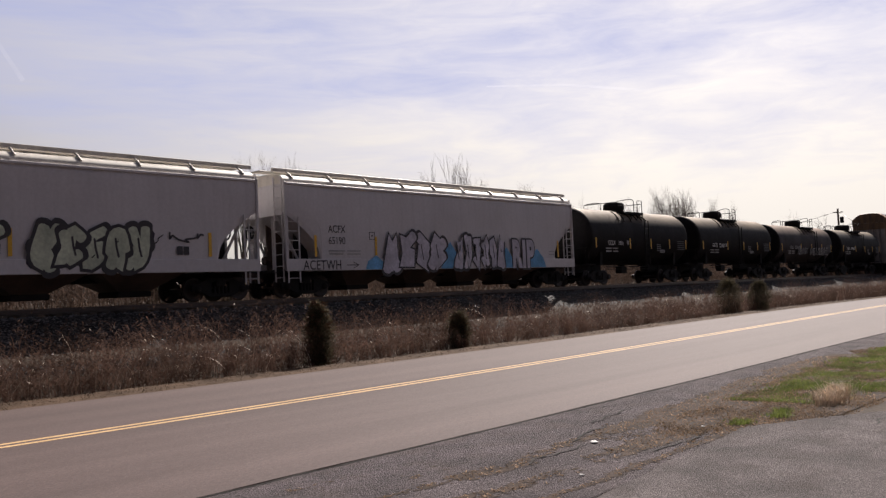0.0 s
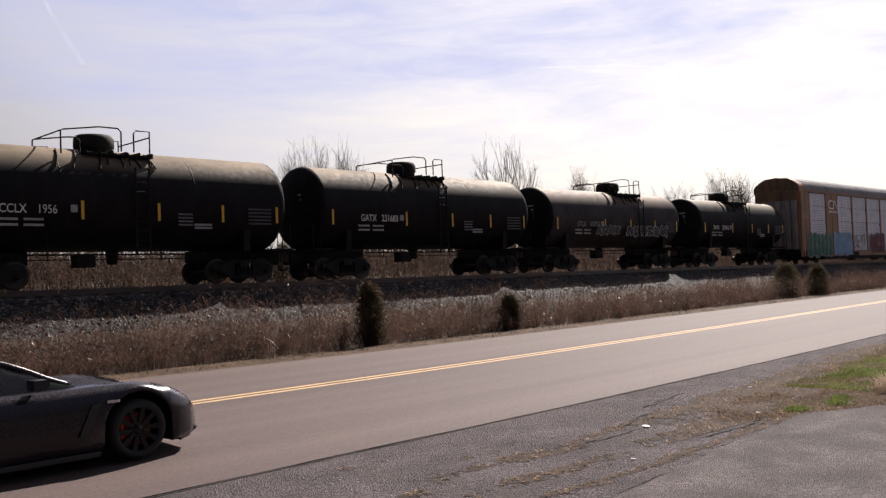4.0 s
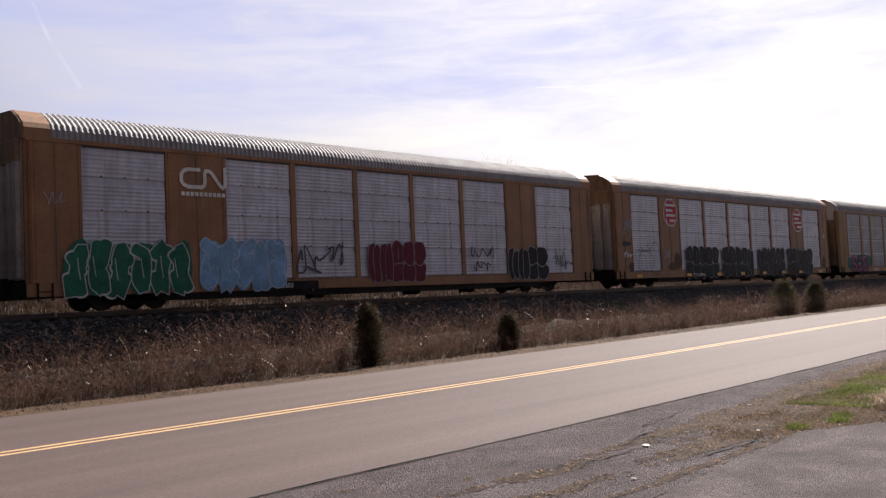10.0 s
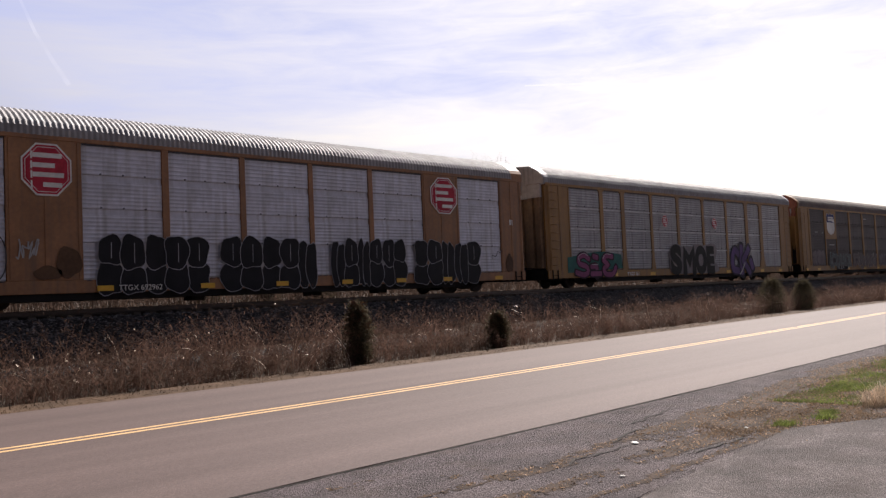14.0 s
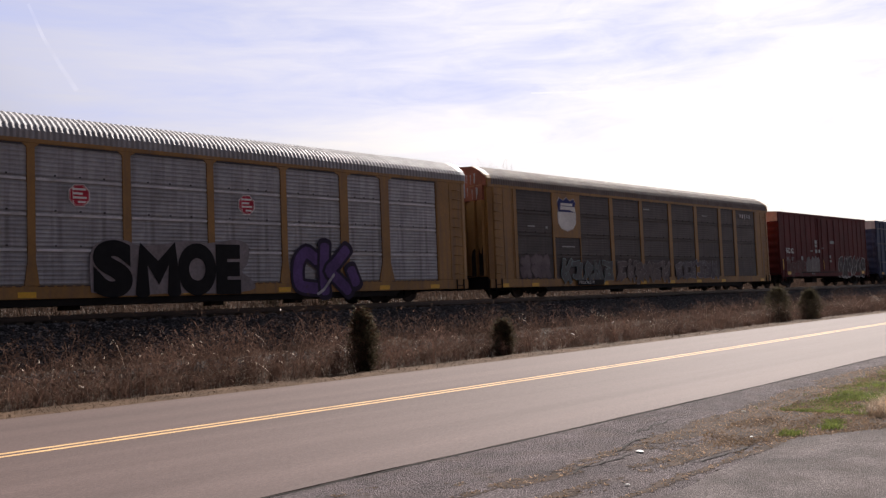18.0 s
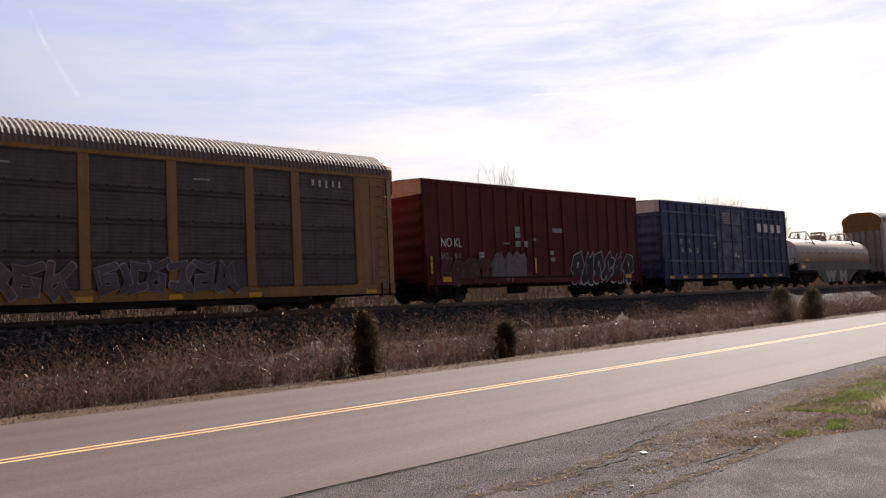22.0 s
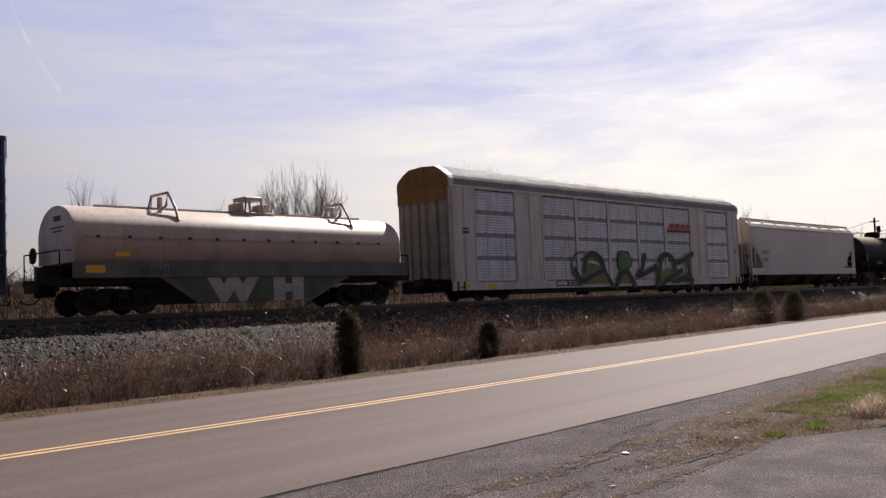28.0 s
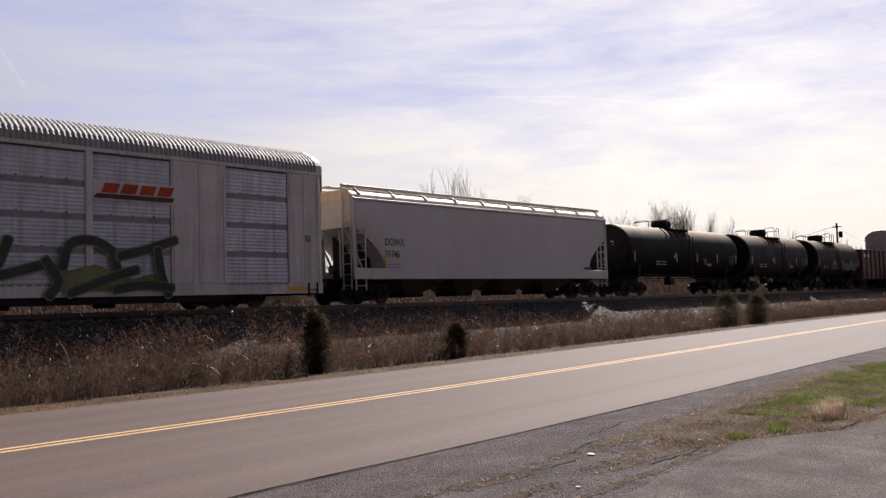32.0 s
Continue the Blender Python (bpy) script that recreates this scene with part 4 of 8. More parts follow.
def frame_mesh():
    """Cast side frames, bolster and springs of one truck."""
    s = Shape()
    outline = [(-1.13, 0.36), (-1.13, 0.56), (-0.86, 0.62), (-0.5, 0.78), (0.5, 0.78), (0.86, 0.62), (1.13, 0.56), (1.13, 0.36), (0.80, 0.36), (0.58, 0.22), (0.34, 0.15), (-0.34, 0.15), (-0.58, 0.22), (-0.80, 0.36)]
    for side in (-1, 1):
        a, b = sorted((side * 0.93, side * 1.06))
        ring = [(x, z) for x, z in outline]
        s.prism(ring[:4] + [(-0.36, 0.66), (-0.36, 0.30), (-0.34, 0.15)] + [(-0.58, 0.22), (-0.80, 0.36)], "y", a, b)
        s.prism([(0.34, 0.15), (0.36, 0.30), (0.36, 0.66), (0.5, 0.78), (0.86, 0.62), (1.13, 0.56), (1.13, 0.36), (0.80, 0.36), (0.58, 0.22)], "y", a, b)
        s.box(-0.5, 0.5, a, b, 0.66, 0.785, 0.02).box(-0.36, 0.36, a, b, 0.14, 0.27, 0.02)
        for k in (-0.22, -0.07, 0.08, 0.23):
            s.disc_stack((k, side * 1.0, 0.42), "z", [(-0.15, 0.06), (0.12, 0.06)], 8)
        for k in (-0.89, 0.89):
            s.disc_stack((k, side * 1.07, 0.42), "y", [(-0.06, 0.13), (0.03 * side + 0.0, 0.12), (0.05 * side, 0.05)] if side > 0 else [(0.06, 0.13), (-0.03, 0.12), (-0.05, 0.05)], 12)
    s.box(-0.2, 0.2, -1.1, 1.1, 0.50, 0.74, 0.03)
    s.box(-0.06, 0.06, -0.8, 0.8, 0.30, 0.42).disc_stack((0, 0, 0.76), "z", [(-0.06, 0.24), (0.08, 0.24)], 12)
    return s.mesh("truck", BLACK_STEEL)


SET_MESH, FRAME_MESH = wheelset_mesh(), frame_mesh()


def add_trucks(car, x, base=0.89):
    for s in (-1, 1):
        t = part("truck", FRAME_MESH, BLACK_STEEL, car, "black cast-iron truck", at=pose(s * x, 0, 0))
        for k in (-base, base):
            w = part("wheelset", SET_MESH, WHEELM, t, "steel wheels on an axle", at=pose(k, 0, 0.42))
            WHEELSETS.append(w)


def add_couplers(car, half, reach=0.62, hose=True):
    for s in (-1, 1):
        c = Shape().box(min(s * (half - 0.5), s * (half + reach - 0.22)), max(s * (half - 0.5), s * (half + reach - 0.22)), -0.07, 0.07, 0.78, 0.94, 0.02)
        e = s * (half + reach)
        c.prism([(e - s * 0.28, -0.16), (e - s * 0.05, -0.18), (e, -0.05), (e - s * 0.08, 0.02), (e - s * 0.05, 0.16), (e - s * 0.3, 0.15)], "z", 0.72, 1.0)
        part("coupler", c, RUSTY, car, "rusty knuckle coupler")
        a, b = sorted((s * (half - 0.30), s * (half + 0.12)))
        part("striker", Shape().box(a, b, -0.32, 0.32, 0.60, 1.04, 0.02), BLACK_STEEL, car, "sooty draft gear housing")
        lever = Shape().tube([(s * (half + 0.10), -1.40, 0.62), (s * (half + 0.10), -1.40, 0.86), (s * (half + 0.14), -1.15, 0.94), (s * (half + 0.20), -0.10, 1.04)], 0.018, 6)
        part("uncoupling_lever", lever, BLACK_STEEL, car)
        if hose:
            h = Shape().tube([(s * (half - 0.05), -0.25, 0.80), (s * (half + 0.12), -0.25, 0.62), (s * (half + 0.3), -0.2, 0.42), (s * (half + 0.5), -0.12, 0.40), (s * (half + 0.62), -0.05, 0.5)], 0.025, 6)
            part("air_hose", h, BLACK_STEEL, car)


def lettering(car, text, x, z, size, material, y, name="lettering", label="", stretch=1.0, bold=0.0, gap=1.0):
    """Words on the side that faces the road, from the lower left corner; y is the face."""
    cu = bpy.data.curves.new(name, "FONT")
    cu.body, cu.size, cu.space_character, cu.offset = text, size, gap, (0.0 if "9" in text else bold)
    tmp = bpy.data.objects.new(name, cu)
    scene.collection.objects.link(tmp)
    me = bpy.data.meshes.new_from_object(tmp)
    bpy.data.objects.remove(tmp)
    bpy.data.curves.remove(cu)
    me.materials.clear()
    me.materials.append(material)
    me.name = name
    ob = new(name, me)
    ob.parent = car
    ob.matrix_basis = pose(x, y - 0.006, z, 90) @ Matrix.Diagonal((stretch, 1, 1, 1))
    return tagged(ob, label)


def slab(points, y, thick=0.004):
    """A flat painted shape on the side that faces the road, from (x, z) points."""
    return Shape().prism(points, "y", y - thick, y)


def decal(car, name, points, y, material, label="", lift=0.004):
    return part(name, slab(points, y - lift + 0.004), material, car, label)


def bars(car, spots, y, material, name="stencil_block", label="unreadable small lettering"):
    """Small writing too far off to read: plain bars of (x0, x1, z0, z1)."""
    big = [q for q in spots if (q[1] - q[0]) * (q[3] - q[2]) > 0.05]
    for x0, x1, z0, z1 in big:
        part(name, Shape().box(x0, x1, y - 0.006, y - 0.001, z0, z1), material, car, label)
    s = Shape()
    for x0, x1, z0, z1 in spots:
        if (x0, x1, z0, z1) not in big:
            s.box(x0, x1, y - 0.006, y - 0.001, z0, z1)
    if s.v:
        tagged(part(name, s, material, car, label), kind="stuff")


def reflectors(car, xs, z0, z1, y, w=0.10, name="reflector"):
    me = Shape().box(-w / 2, w / 2, -0.006, 0, 0, z1 - z0).mesh("reflector", REFLECTOR)
    for x in xs:
        part(name, me, REFLECTOR, car, "yellow reflective strip", at=pose(x, y - 0.001, z0))


def blob(cx, cz, w, h, rng, n=18, power=2.6, lean=0.0):
    pts, ph = [], rng.random() * 6
    for k in range(n):
        a = 2 * math.pi * k / n
        c, s = math.cos(a), math.sin(a)
        r = (abs(c) ** power + abs(s) ** power) ** (-1 / power) * (1 + 0.07 * math.sin(3 * a + ph) + 0.05 * math.sin(5 * a + 2 * ph))
        x, z = 0.5 * w * r * c, 0.5 * h * r * s
        pts.append((cx + x + lean * z, cz + z))
    return pts


def curve(points, n=4):
    """A rounder line through the same points."""
    out = []
    for i in range(len(points) - 1):
        p0, p1, p2, p3 = points[max(0, i - 1)], points[i], points[i + 1], points[min(len(points) - 1, i + 2)]
        for k in range(n):
            t = k / n
            out.append(tuple(0.5 * (2 * p1[c] + (p2[c] - p0[c]) * t + (2 * p0[c] - 5 * p1[c] + 4 * p2[c] - p3[c]) * t * t + (3 * p1[c] - p0[c] - 3 * p2[c] + p3[c]) * t ** 3) for c in (0, 1)))
    return out + [points[-1]]


def band(shape, points, width, y, climb=0.0003, ends=0.5):
    """A painted line of even width along (x, z) points, one joined strip that climbs a little so that it never lies in its own plane."""
    pts = [Vector(p) for p in points]
    pts[0] = pts[0] - (pts[1] - pts[0]).normalized() * width * ends
    pts[-1] = pts[-1] + (pts[-1] - pts[-2]).normalized() * width * ends
    rows = []
    for i, p in enumerate(pts):
        a = (pts[i] - pts[i - 1]).normalized() if i else (pts[1] - pts[0]).normalized()
        b = (pts[i + 1] - pts[i]).normalized() if i + 1 < len(pts) else a
        m = Vector((-(a + b).y, (a + b).x))
        m = m.normalized() if m.length > 0.2 else Vector((-a.y, a.x))
        reach = width * 0.5 / max(0.62, abs(m.dot(Vector((-a.y, a.x)))))
        rows.append([(p.x + m.x * reach, y - climb * i, p.y + m.y * reach), (p.x - m.x * reach, y - climb * i, p.y - m.y * reach)])
    if ends >= 0.4:
        # round ends
        first, last = rows[0], rows[-1]
        d0, d1 = (pts[0] - pts[1]).normalized(), (pts[-1] - pts[-2]).normalized()
        n0, n1 = Vector((d0.y, -d0.x)), Vector((-d1.y, d1.x))
        for a in (0.5, 1.0, 1.45):
            c, s = 0.5 * width * math.cos(a), 0.5 * width * (math.sin(a) - 0.0)
            q = pts[0] + d0 * s * 0.6
            rows.insert(0, [(q.x + n0.x * c, first[0][1], q.y + n0.y * c), (q.x - n0.x * c, first[0][1], q.y - n0.y * c)])
            q = pts[-1] + d1 * s * 0.6
            rows.append([(q.x + n1.x * c, last[0][1], q.y + n1.y * c), (q.x - n1.x * c, last[0][1], q.y - n1.y * c)])
    return shape.rings(rows, caps=False, smooth=False, loop=False)


# wild forms of thick strokes, hooks and arrow heads
GLYPHS = [
    [[(-0.44, -0.30), (-0.20, -0.46), (-0.14, 0.30), (0.10, 0.44), (0.30, 0.20), (0.12, -0.06), (0.44, -0.40)], [(-0.42, 0.22), (0.02, 0.06)]],
    [[(0.40, 0.44), (-0.10, 0.30), (-0.38, 0.40), (-0.30, 0.02), (0.30, -0.06), (0.26, -0.42), (-0.44, -0.40), (-0.30, -0.16)]],
    [[(-0.30, 0.46), (-0.38, -0.20), (-0.10, -0.46), (0.16, -0.16), (0.42, -0.46)], [(0.44, 0.46), (0.10, 0.10), (-0.24, 0.06)]],
    [[(-0.42, 0.40), (0.06, 0.46), (-0.02, -0.40), (-0.36, -0.30)], [(0.42, 0.30), (0.20, -0.10), (0.44, -0.46), (0.06, -0.30)]],
    [[(0.30, 0.46), (-0.34, 0.26), (-0.20, -0.42), (0.38, -0.30), (0.28, 0.06), (-0.04, -0.02)]],
    [[(-0.40, -0.44), (-0.26, 0.40), (0.06, 0.12), (0.24, 0.44), (0.30, -0.28), (0.46, -0.44)], [(-0.10, -0.40), (0.04, -0.16)]],
    [[(-0.44, 0.10), (-0.10, 0.44), (0.34, 0.36), (0.42, -0.06), (0.08, -0.18), (0.16, -0.46)], [(-0.30, -0.08), (-0.34, -0.46), (0.0, -0.30)]],
]


def piece(car, x0, x1, z0, z1, y, count, fill, line, seed, edge=0.05, label="spray-painted letter forms", halo=None, inner=True, lean=0.12, overlap=1.22, power=2.8, heavy=0.0):
    """Graffiti: a row of thick overlapping letter forms with an outline, painted on a side."""
    rng = random.Random(seed)
    w, h = (x1 - x0) / count, z1 - z0
    soft = power < 3
    if halo:
        hs = Shape()
        for k in range(count):
            hs.prism(blob(x0 + w * (k + 0.5), (z0 + z1) / 2, w * 1.35, h * 1.05, rng, lean=lean), "y", y - 0.003 - 0.0004 * (k % 2), y - 0.001)
        tagged(part("graffiti_glow", hs, halo, car, "sprayed background cloud"), kind="stuff")
    last = -1
    for k in range(count):
        cx = x0 + w * (k + 0.5) + rng.uniform(-0.05, 0.05) * w
        cz = (z0 + z1) / 2 + rng.uniform(-0.04, 0.04) * h
        ww, hh = w * min(1.15, overlap * 0.92) * rng.uniform(0.9, 1.08), h * rng.uniform(0.9, 1.0)
        thick = min(ww, hh) * (heavy or (0.38 if soft else 0.36)) * rng.uniform(0.92, 1.1)
        tilt = lean + rng.uniform(-0.10, 0.10)
        g = rng.randrange(len(GLYPHS))
        g = (g + 1) % len(GLYPHS) if g == last else g
        last = g
        base = y - 0.006 - 0.010 * (k % 2)
        rim, body = Shape(), Shape()
        flip = 1 if rng.random() < 0.6 else -1
        for j, path in enumerate(GLYPHS[g]):
            pts = []
            for a, b in path:
                a, b = flip * a + rng.uniform(-0.05, 0.05), b + rng.uniform(-0.04, 0.04)
                dx, dz = a * (ww - thick), b * (hh - thick * 0.6)
                pts.append((cx + dx + tilt * dz, cz + dz))
            if soft:
                pts = curve(pts, 3)
            band(rim, pts, thick + 2 * edge, base - 0.0004 * j, 0.00008, 0.5)
            band(body, pts, thick, base - 0.0055 - 0.0004 * j, 0.00008, 0.5 - edge / thick * 0.2)
        letter = part("graffiti_letter", body, fill, car, label)
        part("letter_outline", rim, line, letter)
        if inner and rng.random() < 0.7:
            gl = Shape()
            a0 = rng.uniform(-0.3, 0.1)
            band(gl, [(cx + (a0 + tilt * 0.1) * ww, cz + 0.22 * hh), (cx + (a0 + 0.05) * ww, cz + 0.02 * hh), (cx + (a0 + 0.12) * ww, cz - 0.2 * hh)], edge * 0.7, base - 0.0075, 0.0001)
            part("letter_stroke", gl, line, letter)


def strokes(car, paths, y, width, fill, line, edge=0.08, label="spray-painted stroke"):
    """Fat brush-like strokes with an outline, one part each, from lists of (x, z) points."""
    for k, path in enumerate(paths):
        pts = curve(path, 4)
        face = y - 0.006 - 0.007 * k
        stroke = part("graffiti_letter", band(Shape(), pts, width, face - 0.003, 0.00006), fill, car, label)
        part("letter_outline", band(Shape(), pts, width + 2 * edge, face, 0.00006), line, stroke)


def bubbles(car, x0, x1, z0, z1, y, count, fill, line, seed, edge=0.022, label="swollen spray-painted letter"):
    """A row of swollen letters, each of two or three lobes with a thin outline."""
    rng = random.Random(seed)
    w, h = (x1 - x0) / count, z1 - z0
    for k in range(count):
        cx = x0 + w * (k + 0.5)
        split = rng.uniform(0.44, 0.58)
        two = rng.random() < 0.72
        spots = [(cx, z0 + h * split * 0.5, w * 1.12, h * split * 1.12), (cx + rng.uniform(-0.06, 0.06) * w, z0 + h * (split + (1 - split) * 0.5), w * rng.uniform(0.98, 1.12), h * (1 - split) * 1.18)]
        if not two:
            spots = [(cx - 0.20 * w, z0 + h * 0.5, w * 0.62, h * rng.uniform(0.94, 1.04)), (cx + 0.24 * w, z0 + h * 0.47, w * 0.62, h * rng.uniform(0.9, 1.0))]
        body, rim = Shape(), Shape()
        for j, (bx, bz, bw, bh) in enumerate(spots):
            face = y - 0.004 - 0.006 * j - 0.0125 * (k % 2)
            state = rng.getstate()
            rim.prism(blob(bx, bz, bw + 2 * edge, bh + 2 * edge, rng, 22, 2.9), "y", face - 0.0015, face)
            rng.setstate(state)
            body.prism(blob(bx, bz, bw, bh, rng, 22, 2.9), "y", face - 0.0045, face - 0.0015)
        letter = part("graffiti_letter", body, fill, car, label)
        part("letter_outline", rim, line, letter)
        if two and rng.random() < 0.6:
            part("letter_stroke", band(Shape(), [(cx + 0.05 * w, z0 + h * (split + 0.08)), (cx + 0.06 * w, z0 + h * 0.9)], edge, y - 0.028, 0.0001), line, letter)


def scrawl(car, x0, x1, z0, z1, y, seed, material, width=0.03, loops=6, label="thin scrawled spray tag"):
    rng = random.Random(seed)
    pts = []
    for k in range(loops * 2 + 1):
        u = k / (loops * 2)
        pts.append((x0 + (x1 - x0) * min(1, max(0, u + rng.uniform(-0.14, 0.14))), z0 + (z1 - z0) * rng.random()))
    part("graffiti_tag", band(Shape(), curve(pts, 4), width, y - 0.003, 0.0001), material, car, label)


def ladder(car, x0, x1, y, z0, z1, rungs, material, r=0.022):
    s = Shape()
    for x in (x0, x1):
        s.box(x - 0.022, x + 0.022, y - 0.03, y + 0.01, z0, z1)
    for k in range(rungs):
        z = z0 + (z1 - z0) * (k + 0.5) / rungs
        s.tube([(x0, y - 0.015, z), (x1, y - 0.015, z)], r * 0.7, 6)
    part("ladder", s, material, car, "steel ladder")


def start_car(name, label, u, category="railway car"):
    return thing(name, label, category, CARGROUP, pose(u, TRACK_Y, RAIL_Z))


# ---- covered hoppers ----
def hopper(u, label, paintm, roofm, half=9.25, slope_in=1.25, rungs_mat=None, bays=4, eave=4.15):
    car = start_car("covered_hopper", label, u)
    hw = 1.55
    sec = [(1.50, 1.0), (1.53, 1.45), (1.55, 2.3), (1.55, 3.3), (1.53, eave - 0.12), (1.50, eave), (1.40, eave + 0.05)]
    rings = []
    # the side sheet is cut away in a curve under each end's slope sheet
    bend = [(0.08, 3.05), (0.50, 2.80), (1.00, 2.45), (1.38, 2.10), (1.58, 1.78), (1.67, 1.40), (1.70, 1.0)]
    cut = [(-half + a * slope_in / 1.25, z) for a, z in bend] + [(half - a * slope_in / 1.25, z) for a, z in reversed(bend)]
    for x, low in cut:
        pts = [(y, low + (z - 1.0) * (eave + 0.05 - low) / (eave + 0.05 - 1.0)) for y, z in sec]
        rings.append([(x, -y, z) for y, z in pts] + [(x, y, z) for y, z in reversed(pts)])
    part("body", Shape().rings(rings, smooth=False), paintm, car, "smooth steel hopper body")
    roof = Shape()
    arc = [(-1.50, eave + 0.04), (-1.44, eave + 0.22), (-1.26, eave + 0.36), (-0.80, eave + 0.43), (0.0, eave + 0.45), (0.80, eave + 0.43), (1.26, eave + 0.36), (1.44, eave + 0.22), (1.50, eave + 0.04)]
    roof.rings([[(x, y, z) for y, z in arc] for x in (-half + 0.06, half - 0.06)], caps=True, smooth=True)
    part("roof", roof, roofm, car, "sunlit curved roof")
    lip = Shape()
    for s in (-1, 1):
        lip.box(-half + 0.02, half - 0.02, min(s * 1.50, s * 1.58), max(s * 1.50, s * 1.58), eave - 0.02, eave + 0.07, 0.012)
    part("eave_rail", lip, paintm, car)
    for s in (-1, 1):
        part("side_sill", Shape().box(-half, half, min(s * 1.50, s * 1.60), max(s * 1.50, s * 1.60), 0.98, 1.42, 0.015), paintm, car, "deep side sill")
    part("centre_sill", Shape().box(-half + 0.1, half - 0.1, -0.3, 0.3, 0.72, 1.0, 0.01), BLACK_STEEL, car)
    for k in range(bays):
        x = (-1 + 2 * (k + 0.5) / bays) * (half - 2.6)
        wide, z0 = (half - 2.6) / bays * 0.92, 0.30
        b = Shape()
        b.rings([[(x - wide, -1.35, 1.02), (x + wide, -1.35, 1.02), (x + wide, 1.35, 1.02), (x - wide, 1.35, 1.02)], [(x - 0.52, -0.6, z0 + 0.12), (x + 0.52, -0.6, z0 + 0.12), (x + 0.52, 0.6, z0 + 0.12), (x - 0.52, 0.6, z0 + 0.12)]], smooth=False)
        hop = part("hopper_bay", b, RUSTY, car, "sooty discharge hopper")
        part("outlet_gate", Shape().box(x - 0.58, x + 0.58, -0.66, 0.66, z0 - 0.05, z0 + 0.13, 0.02), BLACK_STEEL, hop)
    for s in (-1, 1):
        e = s * half
        for y in (-1.53, 1.53):
            part("corner_post", Shape().box(min(e, e - s * 0.09), max(e, e - s * 0.09), y - 0.05, y + 0.05, 1.0, eave + 0.1, 0.01), paintm, car)
        ladder(car, min(e - s * 0.09, e - s * 0.62), max(e - s * 0.09, e - s * 0.62), -1.56, 0.55, 2.95, 7, paintm)
        part("end_platform", Shape().box(min(e, e - s * 1.3), max(e, e - s * 1.3), -1.5, 1.5, 0.98, 1.06), BLACK_STEEL, car)
        braces = Shape()
        for y in (-0.9, 0.9):
            braces.tube([(e - s * 0.1, y, 3.1), (e - s * 1.25, y, 1.1)], 0.05, 6).tube([(e - s * 0.25, y * 0.55, 1.05), (e - s * 0.25, y * 0.55, 3.0)], 0.045, 6)
        part("end_brace", braces, paintm, car)
        # Dark plates added to block the sky behind the shaded cut-away.
        part("slope_web", Shape().prism([(e - s * 0.42, 1.06), (e - s * 0.42, 2.78), (e - s * 1.02, 2.42), (e - s * 1.60, 1.75), (e - s * 1.70, 1.06)], "y", 0.10, 0.16), RUSTY, car, "dark web plate added to fill the shaded cut-away under the slope sheet")
        part("slope_web", Shape().prism([(e - s * 0.95, 1.06), (e - s * 0.95, 2.40), (e - s * 1.55, 1.78), (e - s * 1.68, 1.06)], "y", -0.85, -0.80), BLACK_STEEL, car, "dark web plate added to fill the shaded cut-away under the slope sheet")
        part("end_sheet", Shape().box(min(e - s * 0.10, e - s * 0.14), max(e - s * 0.10, e - s * 0.14), -1.46, 1.46, 3.05, eave + 0.04), roofm, car, "end sheet above the slope")
        stand = Shape().box(min(e - s * 0.02, e - s * 0.10), max(e - s * 0.02, e - s * 0.10), 0.35, 0.65, 1.06, 2.75, 0.01)
        part("brake_stand", stand, paintm, car, "upright brake housing on the end platform")
        part("brake_wheel", Shape().disc_stack((e + s * 0.06, 0.5, 2.5), "x", [(-0.02, 0.28), (0.02, 0.28), (0.02, 0.23), (-0.02, 0.23)], 18, caps=False).box(min(e, e + s * 0.06), max(e, e + s * 0.06), 0.47, 0.53, 2.25, 2.75), BLACK_STEEL, car, "hand brake wheel")
        rails_end = Shape()
        for y in (-1.42, -0.95):
            rails_end.box(min(e - s * 0.01, e + s * 0.03), max(e - s * 0.01, e + s * 0.03), y - 0.025, y + 0.025, 0.6, eave + 0.3)
        for k in range(9):
            rails_end.tube([(e + s * 0.01, -1.42, 0.75 + 0.42 * k), (e + s * 0.01, -0.95, 0.75 + 0.42 * k)], 0.018, 6)
        part("end_ladder", rails_end, paintm, car, "steel end ladder")
        br = Shape().disc_stack((e - s * 0.55, 0.2, 1.45), "x", [(-0.22, 0.16), (0.22, 0.16)], 12)
        part("brake_cylinder", br, RUSTY, car)
    for y, w, d in ((-1.02, 0.07, 0.14), (1.02, 0.07, 0.14), (0.0, 0.30, 0.05)):
        part("running_board", Shape().box(-half - 0.1, half + 0.1, y - w, y + w, eave + 0.64 - d, eave + 0.64, 0.01), roofm, car, "roof walkway")
    n = 10
    for k in range(n):
        x = -half + 0.5 + (2 * half - 1.0) * k / (n - 1)
        for s in (-1, 1):
            part("walkway_bracket", Shape().tube([(x, s * 1.46, eave + 0.24), (x, s * 1.26, eave + 0.40), (x, s * 1.02, eave + 0.56)], 0.035, 6), roofm, car)
    for k in range(4):
        part("roof_hatch", Shape().disc_stack((-half + 3 + k * (2 * half - 6) / 3, 0, eave + 0.42), "z", [(0, 0.36), (0.10, 0.36), (0.14, 0.28)], 16), roofm, car)
    add_trucks(car, half - 1.3)
    add_couplers(car, half)
    return car


